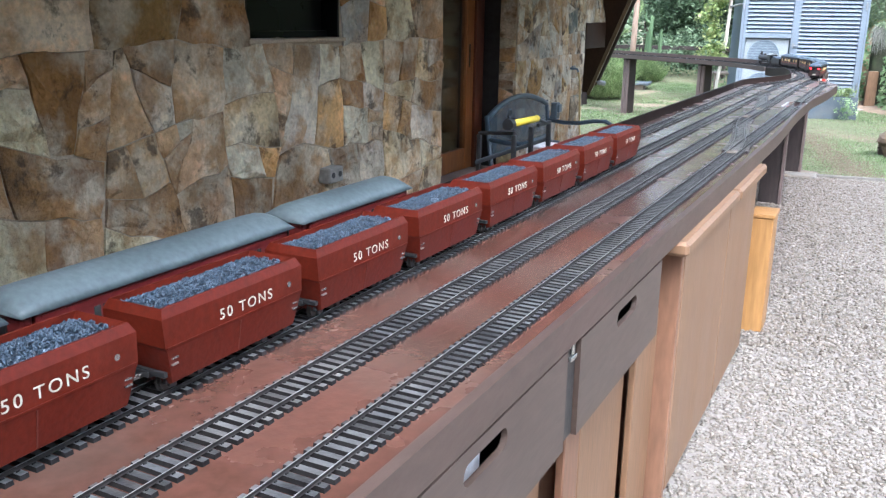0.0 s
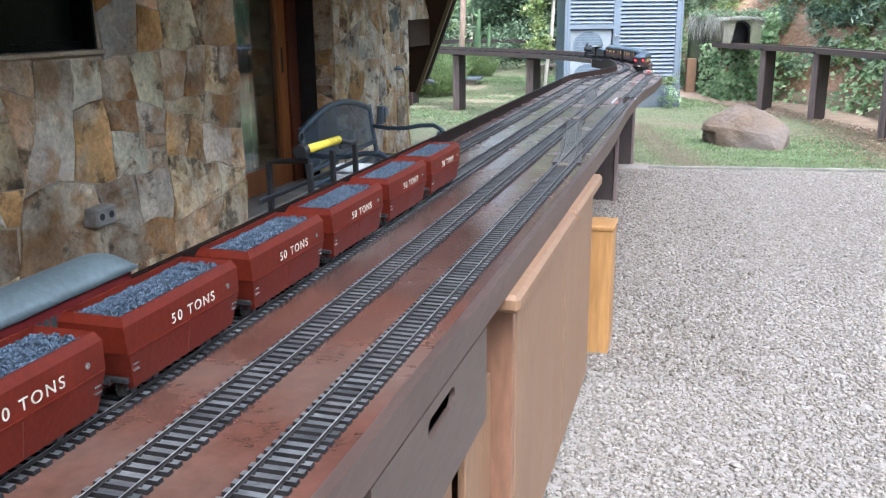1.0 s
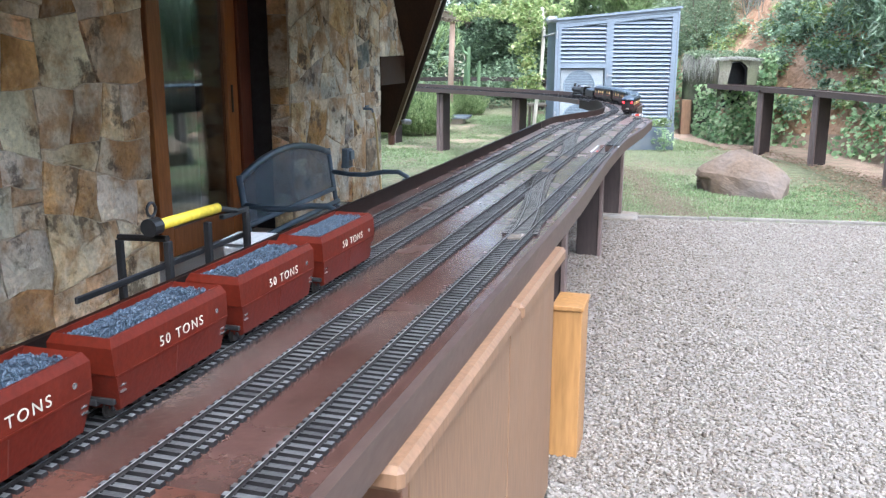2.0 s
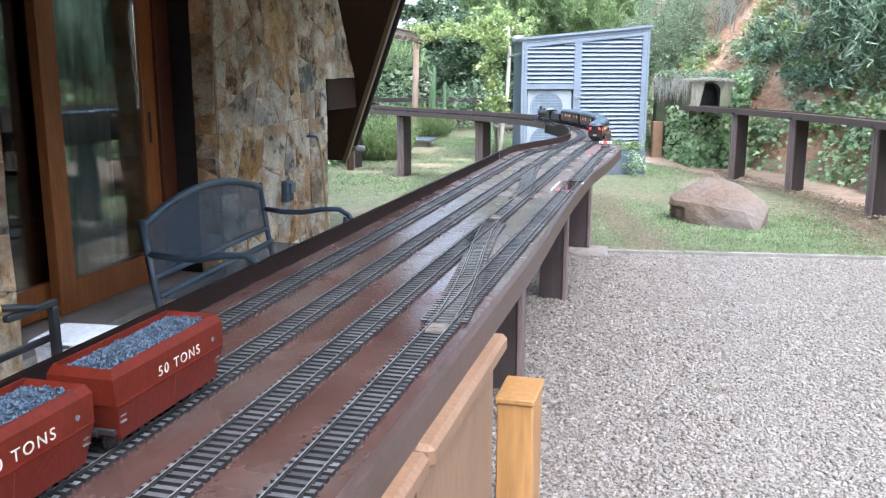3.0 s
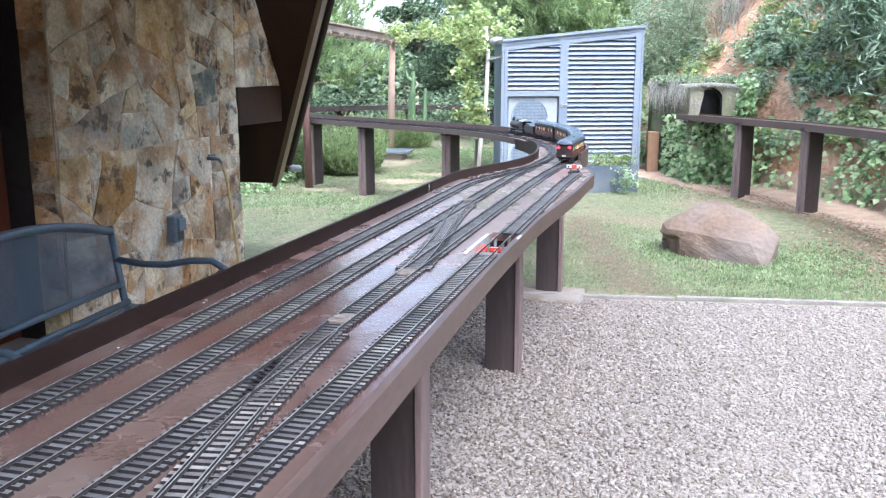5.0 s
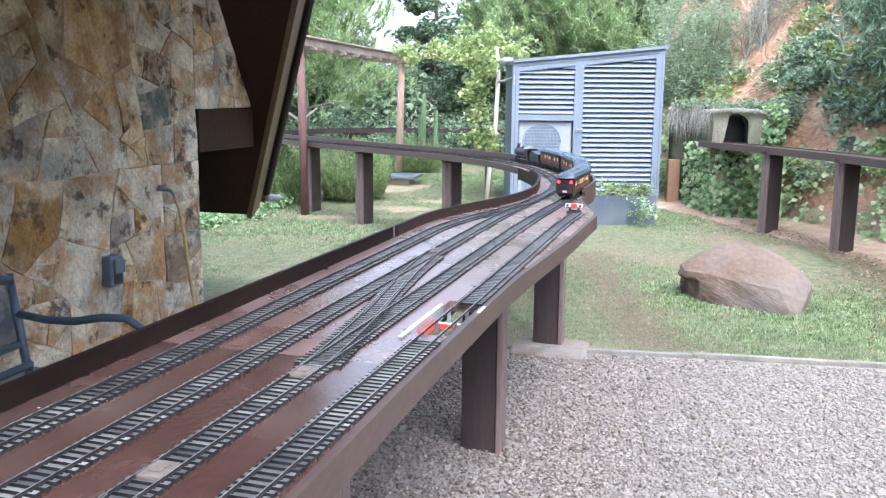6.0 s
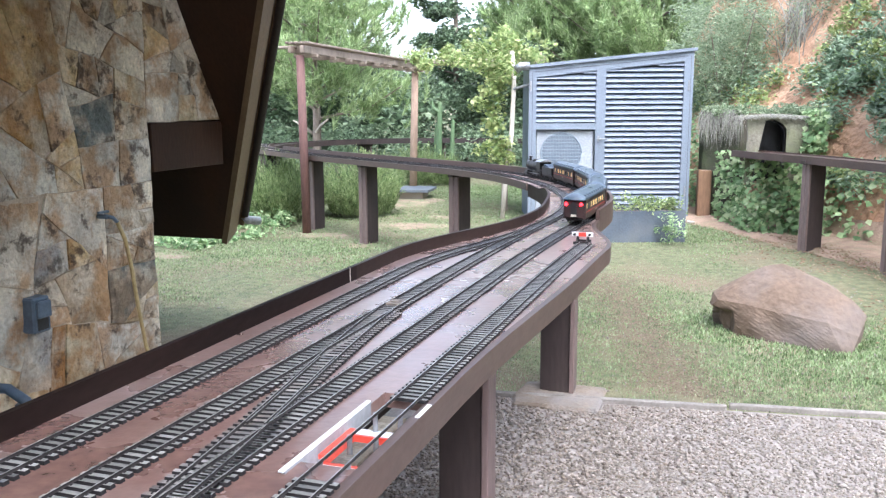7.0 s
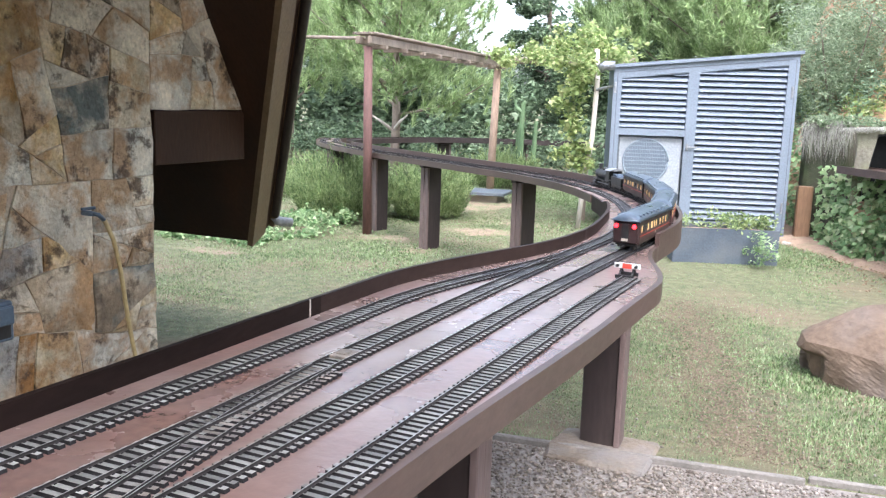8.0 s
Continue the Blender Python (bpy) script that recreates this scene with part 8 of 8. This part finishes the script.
cs = cs / np.linalg.norm(cs, axis=1, keepdims=True) * rt.uniform(0.3, 1.0, (150, 1)) * np.array([0.85, 0.7, 1.05]) + np.array([-0.05, 17.35, 1.95])
v, f = leaves(rt, clumps(rt, cs, rt.uniform(0.14, 0.30, 150), 130), 0.055, 0.22, -0.3)
tagged(quick("foliage", v, f, M_LEAF["sage"], sage), kind="stuff")
part("trunk", tube(bmesh.new(), [(-0.05, 17.35, 0.1), (-0.02, 17.3, 0.9), (-0.08, 17.35, 1.7)], 0.05, 7, 0.02), M_BARK, sage, smooth=True)
for k in range(6):
    dx, dy = 0.55 * math.cos(k * 1.05), 0.45 * math.sin(k * 1.05)
    part("limb", tube(bmesh.new(), [(-0.03, 17.31, 0.8 + 0.1 * k), (dx * 0.5, 17.32 + dy * 0.5, 1.4 + 0.08 * k), (dx, 17.35 + dy, 2.1 + 0.1 * k)], 0.022, 5, 0.006), M_BARK, sage)
bm = bmesh.new()
for k in range(90):
    x, y, z = 0.78 + rt.normal(0, 0.12), 17.0 + rt.normal(0, 0.15), 1.9 + rt.uniform(0, 0.3)
    tube(bm, [(x, y, z), (x + rt.normal(0, 0.1), y - 0.1, z + 0.3), (x + rt.normal(0, 0.2), y - 0.15, z + rt.uniform(0.4, 0.8))], 0.007, 4, 0.003)
tagged(part("dead_brush", bm, M_DRY), "tangle of dry grey twigs on the bank", "brush", kind="stuff")

# ---- pergola with a climbing vine ----
M_WEATHER = surface("weathered_grey_timber", (0.19, 0.15, 0.115), (0.29, 0.235, 0.19), 6.0, 0.85, 0.4, stretch=(1, 1, 0.2))
M_BAREPOLE = surface("bare_pine_pole", (0.33, 0.225, 0.165), (0.43, 0.31, 0.235), 6.0, 0.85, 0.4, stretch=(1, 1, 0.15))
M_REDPOST = surface("red_brown_post", (0.11, 0.055, 0.046), (0.155, 0.082, 0.07), 6.0, 0.8, 0.3, stretch=(1, 1, 0.2))
perg = tagged(new("pergola"), "weathered timber pergola with short cross battens beside the railway", "pergola")
P1, P2 = Vector((-4.22, 13.45, 0.06)), Vector((-4.55, 17.6, 0.15))
part("pole", rod(bmesh.new(), P1, P1 + Vector((-0.02, 0, 1.90)), 0.047, 0.043, sides=12), M_REDPOST, perg, "red-brown round pole", smooth=True)
part("pole", rod(bmesh.new(), P2, P2 + Vector((0.05, 0, 1.85)), 0.058, 0.052, sides=12), M_BAREPOLE, perg, "pale timber pole", smooth=True)
P3 = Vector((-2.7, 18.4, 0.2))
part("pole", rod(bmesh.new(), P3, P3 + Vector((0.0, 0, 1.85)), 0.06, 0.05, sides=12), M_WEATHER, perg, smooth=True)
a, b = P1 + Vector((-0.03, -0.08, 1.91)), P2 + Vector((0.03, 0.2, 1.80))
for off in (-0.07, 0.07):
    q = b - a
    m = Matrix.Translation(a + Vector((off, 0, 0.05))) @ q.to_track_quat("Y", "Z").to_matrix().to_4x4()
    part("beam", box(bmesh.new(), -0.022, 0.022, 0, q.length, -0.035, 0.04, bevel=0.004, m=m), M_WEATHER, perg)
for k in range(9):
    q = a.lerp(b, (k + 0.5) / 9)
    part("batten", boxes((q.x - 0.13, q.x + 0.15, q.y - 0.02, q.y + 0.02, q.z - 0.025, q.z + 0.0145), bevel=0.004), M_WEATHER, perg)
for k in range(5):
    q = a.lerp(b, k / 4)
    part("lath", rod(bmesh.new(), a + Vector((-0.11 + 0.055 * k, 0, 0.118)), b + Vector((-0.11 + 0.055 * k, 0, 0.118)), 0.014, sides=6), M_WEATHER, perg)
part("side_beam", rod(bmesh.new(), P2 + Vector((0, 0, 1.9)), P3 + Vector((0, 0, 1.9)), 0.045, sides=8), M_WEATHER, perg)
part("side_beam", rod(bmesh.new(), P1 + Vector((-0.04, 0, 1.98)), P1 + Vector((-2.6, 0.9, 2.1)), 0.018, sides=8), M_WEATHER, perg)
vine = tagged(new("climbing_vine"), "yellow-green climbing vine over the pergola and its pale stem", "vine")
V0 = Vector((-2.45, 15.0, 0.10))
part("stem", tube(bmesh.new(), [V0, V0 + Vector((0.04, 0, 0.5)), V0 + Vector((0.10, 0.02, 1.0)), V0 + Vector((0.12, 0.03, 1.6)), V0 + Vector((0.05, 0.2, 1.95))], 0.028, 8), M_PALEWOOD, vine, smooth=True)
part("strut", rod(bmesh.new(), V0 + Vector((0.12, 0.0, 1.52)), V0 + Vector((0.50, 0.05, 1.62)), 0.016, sides=8), M_STEEL, vine)
cs = [V0 + Vector((rt.uniform(-0.55, 0.3), rt.uniform(-0.3, 1.4), 1.95 + rt.normal(0, 0.12))) for k in range(60)]
cs += [V0 + Vector((-0.08 + rt.normal(0, 0.10), rt.normal(0, 0.10), rt.uniform(0.7, 1.9))) for k in range(34)]
cs += [V0 + Vector((rt.uniform(-2.0, -0.6), rt.uniform(1.2, 2.6), 1.98 + rt.normal(0, 0.07))) for k in range(34)]
v, f = leaves(rt, clumps(rt, np.array([tuple(c) for c in cs]), rt.uniform(0.06, 0.16, len(cs)), 46), 0.055, 0.75, 0.2)
tagged(quick("foliage", v, f, M_LEAF["vine"], vine), kind="stuff")
tb = thing("garden_table", (-2.35, 15.9, 0.12), 20, label="low weathered table behind the vine", category="table")
part("table_top", boxes((-0.35, 0.35, -0.25, 0.25, 0.42, 0.45), bevel=0.004), M_WEATHER, tb)
for x in (-0.3, 0.3):
    for y in (-0.2, 0.2):
        part("leg", boxes((x - 0.02, x + 0.02, y - 0.02, y + 0.02, 0.0, 0.4195)), M_WEATHER, tb)
slab_ob = thing("stone_slab", (-4.35, 16.6, 0.14), 8, label="flat grey slab on a low base by the path", category="slab")
part("slab_top", boxes((-0.45, 0.45, -0.3, 0.3, 0.10, 0.14), bevel=0.006), M_SLATEBOX, slab_ob)
part("slab_base", boxes((-0.35, 0.35, -0.2, 0.2, -0.03, 0.0995), bevel=0.006), M_CONCRETE, slab_ob)

# ---- far raised track along the back of the garden ----
far = tagged(new("far_viaduct"), "dark timber railway viaduct along the back of the garden", "railway deck")
loop = spline([(-6.28, 16.12), (-6.5, 17.1), (-6.2, 18.4), (-5.3, 19.35), (-4.0, 19.72), (-2.5, 19.75)], 0.1)
for lo, hi, z0, z1, nm in ((-0.14, 0.14, 0.79, 0.845, "deck_board"), (0.141, 0.16, 0.785, 0.86, "edge_board"), (-0.16, -0.141, 0.785, 0.86, "edge_board")):
    bm, rings = bmesh.new(), []
    for i, p in enumerate(loop):
        s = side_of(loop, i)
        rings.append([bm.verts.new((*(p + s * o).xy, z)) for o, z in ((lo, z0), (hi, z0), (hi, z1), (lo, z1))])
    for a, b in zip(rings, rings[1:]):
        for k in range(4):
            bm.faces.new((a[k], a[(k + 1) % 4], b[(k + 1) % 4], b[k]))
    bm.faces.new(rings[0][::-1])
    bm.faces.new(rings[-1])
    part(nm, bm, M_POST, far)
for x, y, t in ((-6.36, 16.5, 80), (-5.9, 18.85, 40), (-4.8, 19.58, 10), (-3.2, 19.74, 0)):
    trestle_post(x, y, t, top=0.75, footing=False, w=0.2)
# cactus columns
cactus = thing("cactus", (-4.45, 18.6, 0.18), 0, label="cluster of green column cactus", category="cactus")
for dx, dy, hh, rad in ((0.0, 0.0, 1.26, 0.062), (-0.09, 0.1, 0.9, 0.05), (0.2, 0.06, 0.98, 0.05), (1.18, -0.2, 0.46, 0.05)):
    bm = bmesh.new()
    tube(bm, [(dx, dy, 0), (dx - 0.02, dy, hh * 0.35), (dx - 0.01, dy, hh * 0.75), (dx, dy, hh), (dx, dy, hh + 0.04)], rad, 9, rad * 0.45)
    part("column", bm, M_CACTUS, cactus)
part("arm", tube(bmesh.new(), [(0.0, 0.0, 1.14), (-0.10, -0.03, 1.20), (-0.13, -0.04, 1.33)], 0.04, 9, 0.02), M_CACTUS, cactus)
